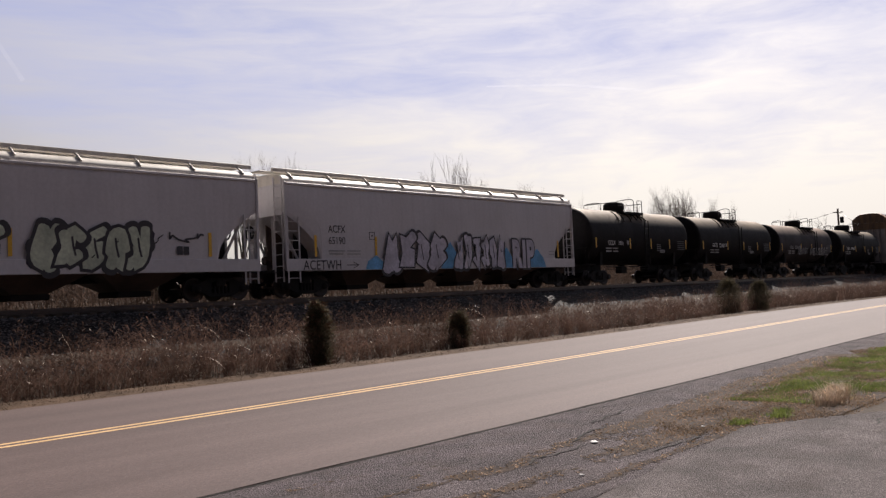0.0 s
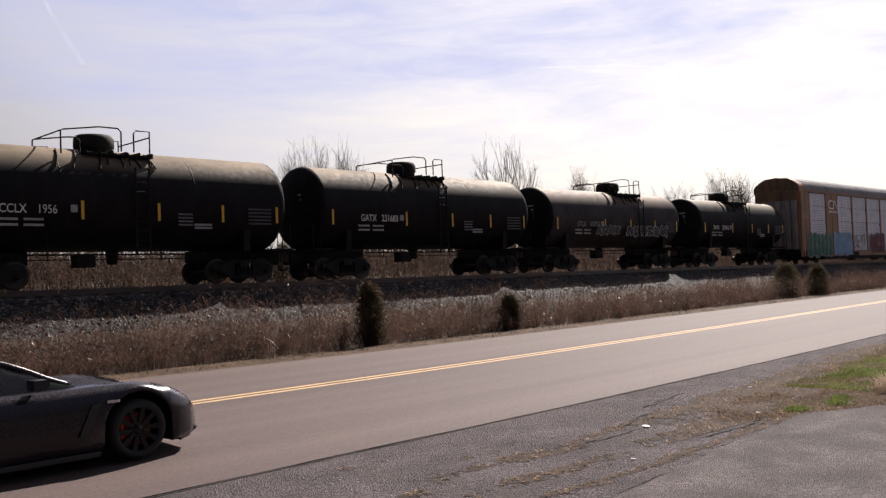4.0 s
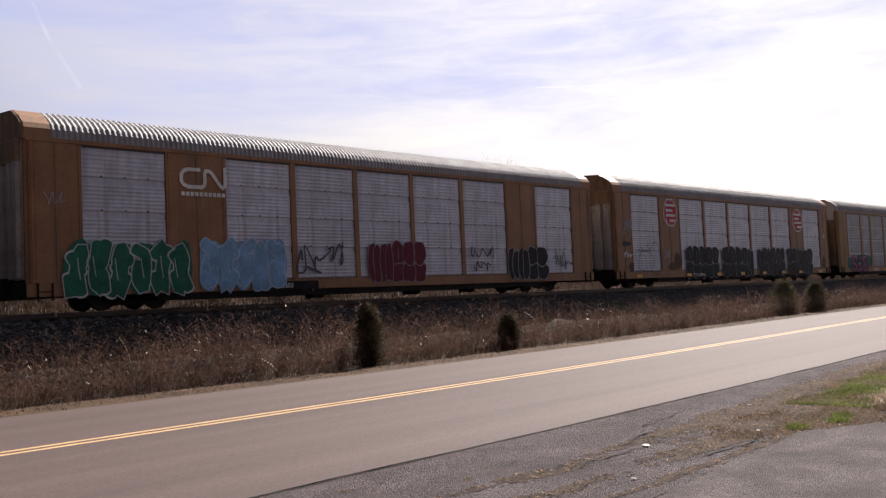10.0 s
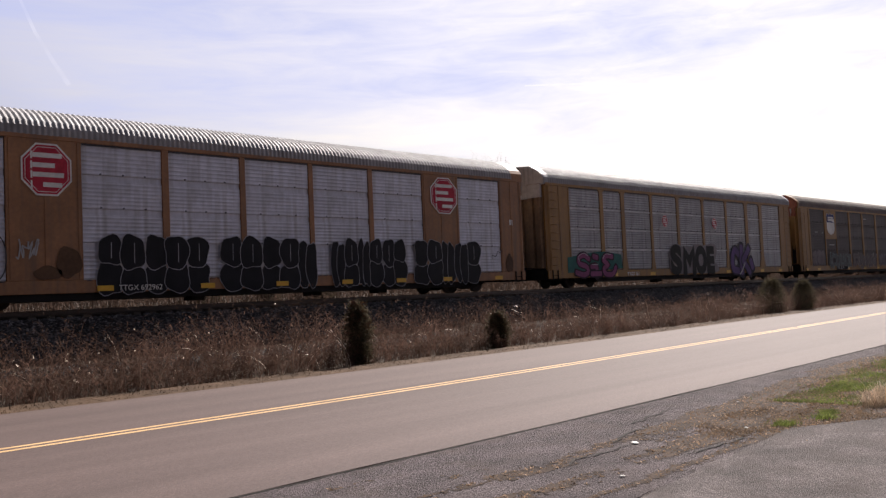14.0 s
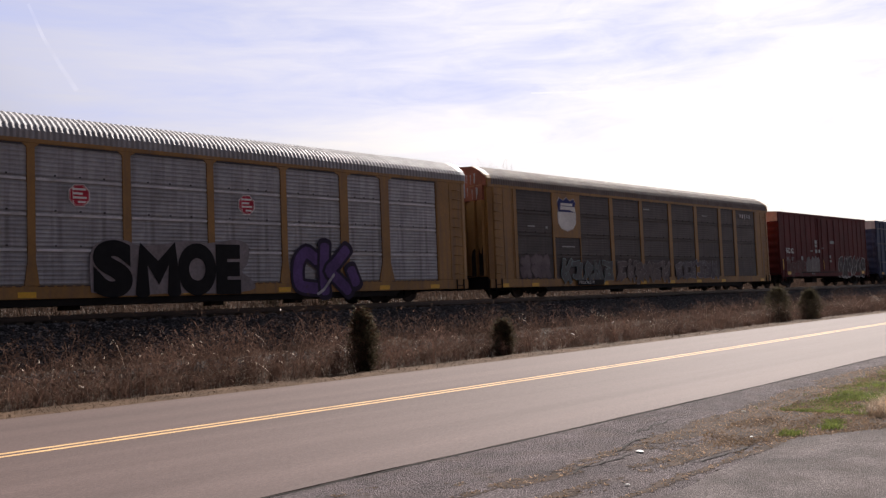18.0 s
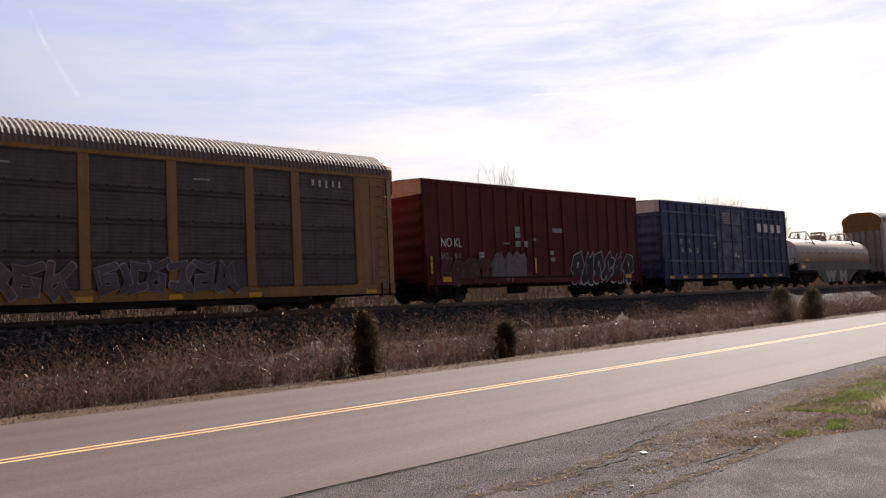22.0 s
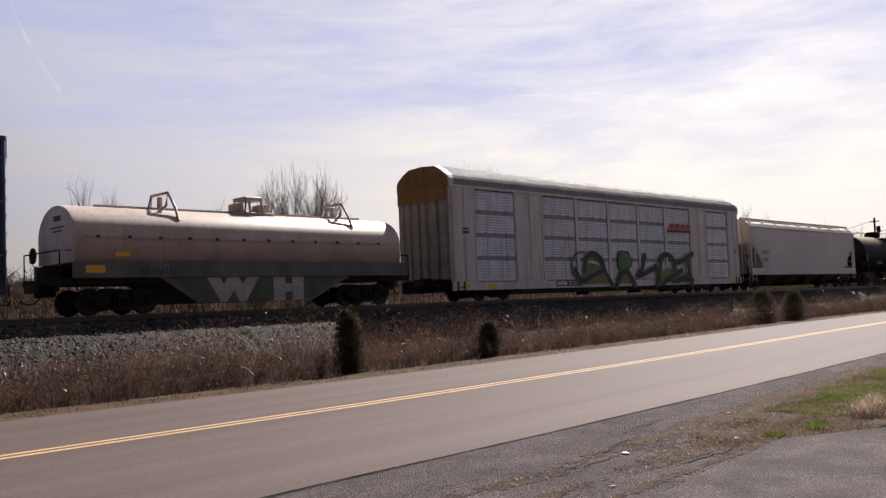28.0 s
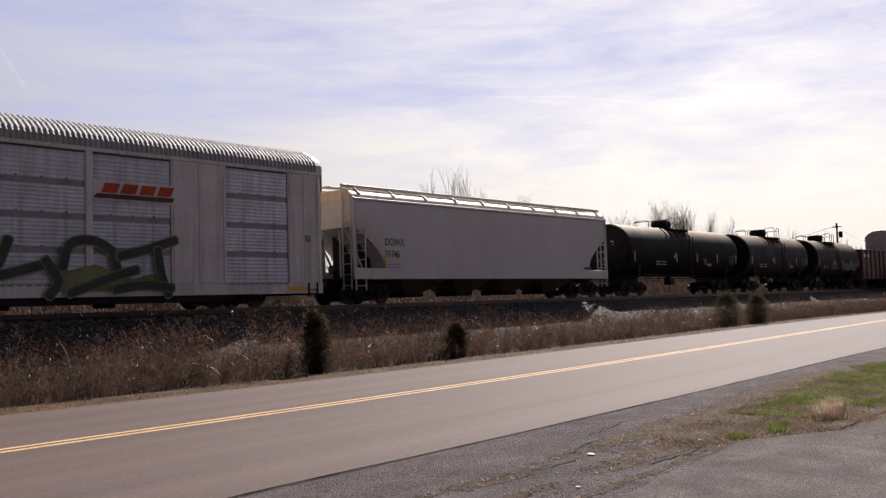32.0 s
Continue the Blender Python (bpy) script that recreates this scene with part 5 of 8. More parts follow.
# ---- tank cars ----
def tank_car(u, half, label, paintm, dome=0.0, top=4.25, r=1.47, mark="", number="", marks_at=-3.8, dim=False, patch=False):
    car = start_car("tank_car", label, u)
    zc = top - r
    # dished heads with a tight knuckle, apart from the shell
    shell = half - 0.52
    part("tank", Shape().disc_stack((0, 0, zc), "x", [(-shell, r), (-shell * 0.5, r), (0, r), (shell * 0.5, r), (shell, r)], 56, caps=False), paintm, car, "steel tank shell, dusty and painted sunlit along its top")
    for s in (-1, 1):
        head = [(s * shell, r), (s * (shell + 0.08), r * 0.994), (s * (shell + 0.17), r * 0.965), (s * (shell + 0.24), r * 0.90)]
        head += [(s * (shell + 0.24 + 0.28 * (1 - q * q)), r * 0.90 * q) for q in (0.85, 0.65, 0.45, 0.25, 0.02)]
        hd = part("tank_head", Shape().disc_stack((0, 0, zc), "x", head, 56), TANKHEAD, car, "black dished tank head")
        small = Shape()
        for k, (w, z) in enumerate(((0.40, 3.10), (0.55, 2.92), (0.36, 2.80), (0.50, 2.66), (0.30, 2.54))):
            a, b = sorted((s * (shell + 0.455), s * (shell + 0.462)))
            small.box(a, b, -0.62, -0.62 + w, z, z + (0.07 if k < 2 else 0.04))
        tagged(part("head_stencil", small, DIMWHITE, hd, "small unreadable white stencils"), kind="stuff")
    for x in (-half * 0.36, half * 0.36):
        part("weld_band", Shape().disc_stack((x, 0, zc), "x", [(-0.02, r), (-0.012, r + 0.004), (0.012, r + 0.004), (0.02, r)], 56, caps=False), paintm, car)
    # dome, platform and rails
    d = Shape().disc_stack((dome, 0, top - 0.10), "z", [(0, 0.50), (0.12, 0.56), (0.20, 0.61), (0.46, 0.60), (0.57, 0.52), (0.61, 0.2)], 24)
    part("dome_housing", d, BLACK_STEEL, car, "black valve housing")
    for s in (-1, 1):
        pl = Shape()
        a, b = sorted((s * 0.62, s * 1.12))
        pl.box(dome - 0.75, dome + 1.35, a, b, top - 0.26, top - 0.20)
        for k in range(6):
            pl.box(dome - 0.75 + 0.42 * k, dome - 0.70 + 0.42 * k, a, b, top - 0.28, top - 0.12)
        for x in (dome - 0.1, dome + 0.6, dome + 1.25):
            pl.tube([(x, s * 1.08, top - 0.15), (x, s * 1.22, top - 0.55)], 0.025, 5)
        part("platform", pl, BLACK_STEEL, car, "grated walkway round the dome")
    rails = Shape()
    zt = top + 0.58
    for s in (-1, 1):
        y = s * 1.1
        rails.tube([(dome - 1.45, y, top - 0.30), (dome - 1.45, y, zt - 0.22), (dome - 1.40, y, zt - 0.17), (dome - 0.30, y, zt), (dome + 0.28, y, zt), (dome + 0.38, y, zt - 0.10), (dome + 0.38, y, top - 0.12)], 0.024, 6)
        rails.tube([(dome - 1.40, y, top + 0.18), (dome - 1.0, y, top + 0.20), (dome - 0.90, y, top + 0.12), (dome - 0.90, y, top - 0.3)], 0.020, 6)
        rails.tube([(dome + 0.78, y, top - 0.12), (dome + 0.78, y, zt - 0.10), (dome + 0.86, y, zt - 0.02), (dome + 1.30, y, zt - 0.02), (dome + 1.30, y, top - 0.15)], 0.024, 6)
    for x in (dome - 1.45, dome + 1.30):
        rails.tube([(x, -1.1, zt - 0.2), (x, 1.1, zt - 0.2)], 0.022, 6)
    for s in (-1, 1):
        for x, lean in ((dome - 1.45, -0.25), (dome - 0.90, -0.3), (dome - 0.2, -0.2), (dome + 0.38, 0.0), (dome + 0.78, 0.15), (dome + 1.30, 0.1)):
            drop = 0.62 if x < dome else 0.5
            feet = Shape().tube([(x + lean * u, s * math.sqrt(max(0.0, (r + 0.03) ** 2 - (top - 0.12 - drop * u - zc) ** 2)), top - 0.12 - drop * u) for u in (0.0, 0.35, 0.7, 1.0)], 0.026, 5)
            part("rail_strap", feet, BLACK_STEEL, car, "bent strap that holds the walkway to the shell")
    part("handrail", rails, BLACK_STEEL, car, "bent pipe safety rails")
    ladder(car, dome + 0.55, dome + 0.98, -r - 0.06, 0.95, 3.6, 9, BLACK_STEEL)
    # underframe
    for s in (-1, 1):
        e = s * half
        part("stub_sill", Shape().box(min(e + s * 0.05, e - s * 3.2), max(e + s * 0.05, e - s * 3.2), -0.28, 0.28, 0.72, 1.12, 0.02), BLACK_STEEL, car)
        saddle = Shape().prism([(-1.25, 1.08), (1.25, 1.08), (1.3, 1.9), (0.8, 1.55), (0, 1.36), (-0.8, 1.55), (-1.3, 1.9)], "x", e - s * 1.72 - 0.12, e - s * 1.72 + 0.12)
        part("saddle", saddle, BLACK_STEEL, car)
        part("end_walk", Shape().box(min(e + s * 0.02, e - s * 0.85), max(e + s * 0.02, e - s * 0.85), -1.45, 1.45, 1.08, 1.14, 0.01), BLACK_STEEL, car)
        er = Shape()
        for y in (-1.35, 1.35):
            er.tube([(e - s * 0.03, y, 1.1), (e - s * 0.03, y, 2.0), (e - s * 0.35, y, 2.05), (e - s * 0.35, y, 1.1)], 0.02, 6)
            er.tube([(e - s * 0.05, y - 0.05, 0.45), (e - s * 0.05, y - 0.05, 1.1)], 0.018, 6).tube([(e - s * 0.5, y - 0.05, 0.45), (e - s * 0.5, y - 0.05, 1.1)], 0.018, 6).tube([(e - s * 0.05, y - 0.05, 0.47), (e - s * 0.5, y - 0.05, 0.47)], 0.018, 6)
        er.tube([(e - s * 0.03, -1.35, 2.0), (e - s * 0.03, 1.35, 2.0)], 0.02, 6)
        part("end_rail", er, BLACK_STEEL, car)
    under = Shape().tube([(-half + 2.8, -0.9, 1.0), (half - 2.8, -0.9, 1.0)], 0.03, 6).tube([(-half + 2.8, -1.0, 0.85), (half - 2.8, -1.0, 0.85)], 0.02, 6)
    under.disc_stack((0, 0, zc - r - 0.15), "z", [(-0.25, 0.16), (0.2, 0.2)], 12).box(-1.5, -0.9, -0.9, -0.5, 0.62, 1.0, 0.02)
    for x in (-half * 0.4, half * 0.2, half * 0.45):
        under.tube([(x, -0.95, 0.8), (x, -0.95, 1.35)], 0.02, 5)
    part("piping", under, BLACK_STEEL, car, "brake rods and bottom outlet")
    # writing and reflective strips on the curved side
    wm = DIMWHITE if dim else WHITE
    y = -math.sqrt(max(0.1, r * r - (2.55 - zc) ** 2)) - 0.012
    if mark:
        lettering(car, mark, marks_at, 2.16, 0.35, wm, y, label="white stencilled reporting mark", stretch=0.8, bold=0.004)
        lettering(car, number, marks_at + 1.02, 2.16, 0.35, wm, y, label="white stencilled car number", stretch=0.8, bold=0.004)
    y2 = -math.sqrt(r * r - (1.95 - zc) ** 2) - 0.012
    bars(car, [(marks_at, marks_at + 0.55, 1.96, 2.03), (marks_at + 0.7, marks_at + 1.25, 1.96, 2.03), (marks_at, marks_at + 0.55, 1.80, 1.87), (marks_at + 0.7, marks_at + 1.25, 1.80, 1.87)], y2 - 0.02, DIMWHITE)
    bars(car, [(half - 1.85, half - 0.95, 2.42 - 0.12 * k, 2.48 - 0.12 * k) for k in range(5)], y - 0.006, paint(0.085, 0.085, 0.09), label="block of small unreadable stencils")
    bars(car, [(half * 0.25, half * 0.25 + 0.5, 2.2 - 0.11 * k, 2.25 - 0.11 * k) for k in range(4)], y - 0.008, paint(0.18, 0.18, 0.185))
    reflectors(car, [-half + 0.78, marks_at + 2.3, half * 0.14, half * 0.52, half - 0.72], 2.0, 2.55, y - 0.004, 0.09)
    bars(car, [(marks_at + 1.95, marks_at + 2.15, 2.20, 2.42)], y - 0.006, DIMWHITE, label="small square stencil")
    bars(car, [(half * 0.36, half * 0.36 + 0.62, 1.78 + 0.10 * k, 1.85 + 0.10 * k) for k in range(2)], y2 - 0.02, paint(0.30, 0.30, 0.30), label="faded white stencil patch")
    if patch:
        piece(car, 0.4, 4.2, 1.72, 2.22, y - 0.02, 6, paint(0.06, 0.055, 0.055), paint(0.48, 0.47, 0.47), int(u) + 300, 0.024, "washed-out grey graffiti form")
        piece(car, -2.2, -0.2, 1.8, 2.2, y - 0.02, 4, paint(0.06, 0.055, 0.055), paint(0.36, 0.35, 0.35), int(u) + 301, 0.02, "washed-out grey graffiti form")
    add_trucks(car, half - 1.75)
    add_couplers(car, half + 0.05, 0.45)
    return car


# ---- automobile carriers ----
ROOF_CACHE = {}


def rack_roof(half, material, hood):
    key = (half, material.name, hood)
    if key not in ROOF_CACHE:
        arc = [(-1.60, 4.98), (-1.595, 5.22), (-1.49, 5.39), (-1.19, 5.63), (-0.8, 5.84), (0, 5.90), (0.8, 5.84), (1.19, 5.63), (1.49, 5.39), (1.595, 5.22), (1.60, 4.98)]
        rings, x, k = [], -half + hood - 0.05, 0
        while x < half - hood + 0.05:
            out = 0.025 if (k // 2) % 2 else 0.0
            rings.append([(x, y * (1 + out * 0.35), z + out * 0.8 * (1 if z > 5.0 else 0)) for y, z in arc])
            x += 0.062 if k % 2 else 0.022
            k += 1
        ROOF_CACHE[key] = Shape().rings(rings, caps=False, smooth=False, loop=False).mesh("roof", material, fix=False)
    return ROOF_CACHE[key]


def screen_mesh(w, h, material, bands=4, ridge=0.022, lean=0.03):
    """One perforated side screen: stacked sheets with rolled ridges."""
    prof, step, over = [(0.0, 0.0)], h / bands, 0.09
    for b in range(bands):
        z0 = b * step
        low = z0 + (over if b else 0.02)
        top = z0 + step - (over if b < bands - 1 else 0.02)
        prof.append((0.0, low - 0.005))
        for k in range(7):
            zz = low + (top - low) * k / 7
            y = -lean
            prof += [(y, zz), (y - ridge, zz + 0.025), (y - ridge, zz + 0.055), (y, zz + 0.08)]
        prof += [(-lean, top - 0.005), (0.0, top)]
    prof.append((0.0, h))
    s = Shape().rings([[(x, y, z) for y, z in prof] for x in (-w / 2, w / 2)], caps=False, smooth=False, loop=False)
    back = [(-w / 2, 0.012, 0), (w / 2, 0.012, 0), (w / 2, 0.012, h), (-w / 2, 0.012, h)]
    s.add(back, [(0, 1, 2, 3)])
    return s.mesh("side_screen", material, fix=False)


def autorack(u, label, bodym, endm, screenm, roofm, panels, posts, half=13.15, solids=(), taper=False, topband=None, lipm=None, gaps=False, ridge=0.009, hood=0.80, rungs=False):
    car = start_car("auto_carrier", label, u)
    z0, z1 = 0.84, 4.86
    for s in (-1, 1):
        a, b = sorted((s * 1.52, s * 1.585))
        part("lower_sill", Shape().box(-half + 0.05, half - 0.05, a, b, 0.46, z0, 0.01), bodym, car, "long side sill")
        a, b = sorted((s * 1.50, s * 1.606))
        part("eave_beam", Shape().box(-half + 0.06, half - 0.06, a, b, z1, 5.0, 0.012), bodym, car)
    meshes = {}
    for s in (-1, 1):
        for x0, x1 in panels:
            w = round(x1 - x0, 2)
            if w not in meshes:
                meshes[w] = screen_mesh(w, z1 - z0, screenm, ridge=ridge)
            part("side_screen", meshes[w], screenm, car, "galvanised perforated side screen", at=pose((x0 + x1) / 2, s * 1.525, z0, 0, 0, 0 if s < 0 else 180))
        for x0, x1 in posts:
            a, b = sorted((s * 1.52, s * 1.60))
            if taper:
                m = (x0 + x1) / 2
                h = (x1 - x0) / 2
                part("post", Shape().prism([(m - h * 1.9, z0), (m + h * 1.9, z0), (m + h, z0 + 0.7), (m + h, z1 - 0.12), (m + h * 2.2, z1), (m - h * 2.2, z1), (m - h, z1 - 0.12), (m - h, z0 + 0.7)], "y", a, b), bodym, car)
            else:
                part("post", Shape().box(x0, x1, a, b, z0, z1, 0.012), bodym, car)
        for x0, x1 in solids:
            a, b = sorted((s * 1.535, s * 1.59))
            plate = part("side_plate", Shape().box(x0, x1, a, b, z0, z1, 0.01), bodym, car, "solid side plate")
            for k in (0.05, 0.5, 0.95):
                x = x0 + (x1 - x0) * k
                part("plate_rib", Shape().box(x - 0.02, x + 0.02, min(s * 1.585, s * 1.605), max(s * 1.585, s * 1.605), z0 + 0.02, z1 - 0.02), bodym, plate)
        if gaps:
            for x0, x1 in panels:
                strip = ("gap", round(x1 - x0, 2))
                if strip not in meshes:
                    hw = (x1 - x0) / 2 - 0.01
                    meshes[strip] = Shape().box(-hw, hw, -0.008, 0.008, -0.115, 0.095).mesh("screen_gap", GAP)
                for k in range(1, 4):
                    part("screen_gap", meshes[strip], GAP, car, "dark gap between two side sheets", at=pose((x0 + x1) / 2, s * 1.535, z0 + (z1 - z0) * k / 4))
        if lipm:
            for k in range(1, 4):
                z = z0 + (z1 - z0) * k / 4
                for x0, x1 in panels:
                    part("screen_lip", Shape().box(x0 + 0.02, x1 - 0.02, min(s * 1.545, s * 1.59), max(s * 1.545, s * 1.59), z - 0.04, z + 0.035), lipm, car, "bright rolled lip")
    slots, clips = Shape(), Shape()
    for x0, x1 in panels:
        x = x0 + 0.06
        while x < x1 - 0.12:
            slots.box(x, x + 0.17, -1.602, -1.58, z0 - 0.035, z0 - 0.008)
            x += 0.26
        slots.box(x0 + 0.02, x1 - 0.02, -1.595, -1.56, z1 - 0.055, z1 - 0.004)
        for k in (0.22, 0.5, 0.78):
            for j in range(1, 4):
                clips.box(x0 + (x1 - x0) * k - 0.025, x0 + (x1 - x0) * k + 0.025, -1.585, -1.55, z0 + (z1 - z0) * j / 4 + 0.10, z0 + (z1 - z0) * j / 4 + 0.14)
    tagged(part("screen_slot", slots, DARKTEXT, car, "dark slots at the head and foot of the screens"), kind="stuff")
    tagged(part("screen_clip", clips, BLACK_STEEL, car, "small dark fixing clips"), kind="stuff")
    part("roof", rack_roof(half, roofm, hood), roofm, car, "ribbed galvanised roof")
    for s in (-1, 1):
        e = s * half
        end_cap = Shape()
        arc = [(-1.60, 4.9), (-1.60, 5.24), (-1.50, 5.40), (-1.20, 5.64), (-0.80, 5.85), (0, 5.91), (0.80, 5.85), (1.20, 5.64), (1.50, 5.40), (1.60, 5.24), (1.60, 4.9)]
        end_cap.rings([[(e - s * off, y * k, 4.9 + (z - 4.9) * k2) for y, z in arc] for off, k, k2 in ((hood, 1.0, 1.0), (0.05, 1.0, 1.0), (0.0, 0.98, 0.985))], caps=False, smooth=False, loop=False)
        part("roof_end", end_cap, (topband if taper else bodym), car)
        door = Shape()
        door.box(min(e, e - s * 0.06), max(e, e - s * 0.06), -1.44, 1.44, 0.95, 5.0)
        dob = part("end_door", door, endm, car, "folding end door with vertical ribs")
        rib = Shape().prism([(0, -0.17), (s * 0.12, -0.13), (s * 0.12, 0.13), (0, 0.17)], "z", 1.0, 4.95).mesh("door_rib", endm)
        for y in (-1.22, -0.78, -0.12, 0.32, 0.86, 1.26):
            part("door_rib", rib, endm, dob, at=pose(e, y, 0))
        if topband:
            cap = Shape().prism([(y * 0.98, 4.9 + (z - 4.9) * 0.985) for y, z in arc], "x", min(e, e + s * 0.02), max(e, e + s * 0.02))
            cap.box(min(e + s * 0.01, e + s * 0.132), max(e + s * 0.01, e + s * 0.132), -1.43, 1.43, 4.3, 4.93)
            part("door_top_band", cap, topband, dob, "door top in another colour")
        else:
            cap = Shape().prism([(y * 0.98, 4.9 + (z - 4.9) * 0.985) for y, z in arc], "x", min(e, e + s * 0.02), max(e, e + s * 0.02))
            part("door_top", cap, endm, dob)
        for y in (-1.5, 1.5):
            part("corner_post", Shape().prism([(e - s * 0.32, y - 0.10), (e - s * 0.32, y + 0.10), (e - s * 0.05, y + (0.06 if y < 0 else 0.02)), (e - s * 0.05, y - (0.02 if y < 0 else 0.06))], "z", 0.85, 4.95), bodym, car)
        part("end_sill", Shape().box(min(e, e - s * 0.8), max(e, e - s * 0.8), -1.5, 1.5, 0.42, 0.9, 0.02), BLACK_STEEL, car)
        if rungs:
            grab = Shape().tube([(-0.21, 0.06, 0), (-0.21, -0.03, 0), (0.21, -0.03, 0), (0.21, 0.06, 0)], 0.017, 6).mesh("grab_iron", bodym)
            for k in range(10):
                part("grab_iron", grab, bodym, car, at=pose(e - s * 0.62, -1.635, 1.08 + 0.385 * k))
        ladder(car, min(e - s * 0.35, e - s * 0.75), max(e - s * 0.35, e - s * 0.75), -1.60, 0.35, 0.85, 1, BLACK_STEEL)
    part("deck", Shape().box(-half + 0.2, half - 0.2, -1.5, 1.5, 0.85, 0.95), BLACK_STEEL, car)
    part("flatcar_sill", Shape().prism([(-half + 0.3, 0.80), (half - 0.3, 0.80), (half - 3.6, 0.60), (half - 4.1, 0.26), (-half + 4.1, 0.26), (-half + 3.6, 0.60)], "y", -1.505, 1.505), BLACK_STEEL, car, "dark flatcar underframe")
    part("upper_deck", Shape().box(-half + 0.6, half - 0.6, -1.5, 1.5, 2.75, 2.82), BLACK_STEEL, car)
    for x in (-3.2, 1.6, 4.8):
        part("brake_reservoir", Shape().box(x, x + 0.5, -1.1, -0.6, 0.12, 0.36, 0.02), BLACK_STEEL, car)
    add_trucks(car, 9.95, 0.86)
    add_couplers(car, half, 0.62)
    return car


# ---- boxcars, coil car, gondola ----
RUBBED = surf("rubbed_blue_paint", (0.15, 0.165, 0.21), 0.75, spec=0.2, vary=0.45, fine=7, coarse=1.6, dirty=0.8, dirt=(0.05, 0.07, 0.12))


def boxcar(u, label, paintm, half=7.8, posts=17, deep=0.035, door=(-1.5, 1.75), top=5.05, cap=None, rails=False):
    car = start_car("boxcar", label, u)
    hw = 1.50
    part("body", Shape().box(-half, half, -hw, hw, 0.85, top, 0.02), paintm, car, "riveted steel sides")
    for s in (-1, 1):
        ribs = Shape()
        for k in range(posts):
            x = -half + 0.08 + (2 * half - 0.16) * k / (posts - 1)
            if door[0] - 0.1 < x < door[1] + 0.1:
                continue
            p = Shape().prism([(x - 0.085, s * hw), (x - 0.045, s * (hw + deep)), (x + 0.045, s * (hw + deep)), (x + 0.085, s * hw)], "z", 0.98, top - 0.12)
            part("side_post", p, paintm, car)
        part("side_sill", Shape().box(-half, half, min(s * hw, s * (hw + 0.06)), max(s * hw, s * (hw + 0.06)), 0.72, 0.99, 0.015), paintm, car)
        part("roof_rail", Shape().box(-half, half, min(s * hw, s * (hw + 0.05)), max(s * hw, s * (hw + 0.05)), top - 0.13, top + 0.02, 0.012), paintm, car)
        d = Shape().box(door[0], door[1], min(s * hw, s * (hw + 0.055)), max(s * hw, s * (hw + 0.055)), 1.02, top - 0.2, 0.015)
        dob = part("door", d, RUBBED if rails else paintm, car, "sliding plug door")
        bits = Shape()
        for x in (door[0] + 0.5, (door[0] + door[1]) / 2, door[1] - 0.5):
            bits.tube([(x, s * (hw + 0.085), 1.1), (x, s * (hw + 0.085), top - 0.3)], 0.025, 6)
        for z in (1.9, 2.9, 3.9):
            bits.box(door[0] + 0.1, door[1] - 0.1, min(s * (hw + 0.05), s * (hw + 0.08)), max(s * (hw + 0.05), s * (hw + 0.08)), z - 0.035, z + 0.035)
        part("locking_bar", bits, paintm, dob)
        part("door_track", Shape().box(door[0] - 3.2, door[1] + 0.1, min(s * (hw + 0.04), s * (hw + 0.09)), max(s * (hw + 0.04), s * (hw + 0.09)), 0.97, 1.03), BLACK_STEEL, car)
        if rails:
            for z in (1.75, 3.25, top - 0.62):
                for a, b in ((-half + 0.1, door[0] - 0.05), (door[1] + 0.05, half - 0.1)):
                    part("side_rail", Shape().box(a, b, min(s * hw, s * (hw + 0.075)), max(s * hw, s * (hw + 0.075)), z - 0.04, z + 0.04), RUBBED, car, "weathered horizontal rail")
    roof = Shape()
    for k in range(13):
        x = -half + 0.1 + (2 * half - 0.2) * k / 12
        roof.prism([(-1.5, top - 0.01), (0, top + 0.09), (1.5, top - 0.01), (1.5, top + 0.025), (0, top + 0.125), (-1.5, top + 0.025)], "x", x - 0.05, x + 0.05)
    roof.prism([(-1.52, top), (0, top + 0.10), (1.52, top)], "x", -half, half)
    part("roof", roof, ROOFM, car, "galvanised panelled roof")
    for s in (-1, 1):
        e = s * half
        rib = Shape()
        for k in range(7):
            z = 1.15 + 0.50 * k
            rib.prism([(e, z), (e + s * 0.055, z + 0.16), (e + s * 0.055, z + 0.26), (e, z + 0.42)], "y", -1.40, 1.40)
        part("end_corrugation", rib, paintm, car, "corrugated end")
        if cap:
            part("end_cap", Shape().box(min(e, e + s * 0.05), max(e, e + s * 0.05), -1.48, 1.48, top - 0.62, top + 0.02), cap, car, "pale end band")
        ladder(car, min(e - s * 0.06, e - s * 0.5), max(e - s * 0.06, e - s * 0.5), -1.58, 0.45, 1.9, 4, paintm)
    part("underframe", Shape().box(-half + 0.2, half - 0.2, -0.9, 0.9, 0.62, 0.88).box(-1.6, -0.8, -1.0, -0.4, 0.3, 0.65, 0.02), BLACK_STEEL, car)
    add_trucks(car, half - 1.75)
    add_couplers(car, half, 0.60)
    return car


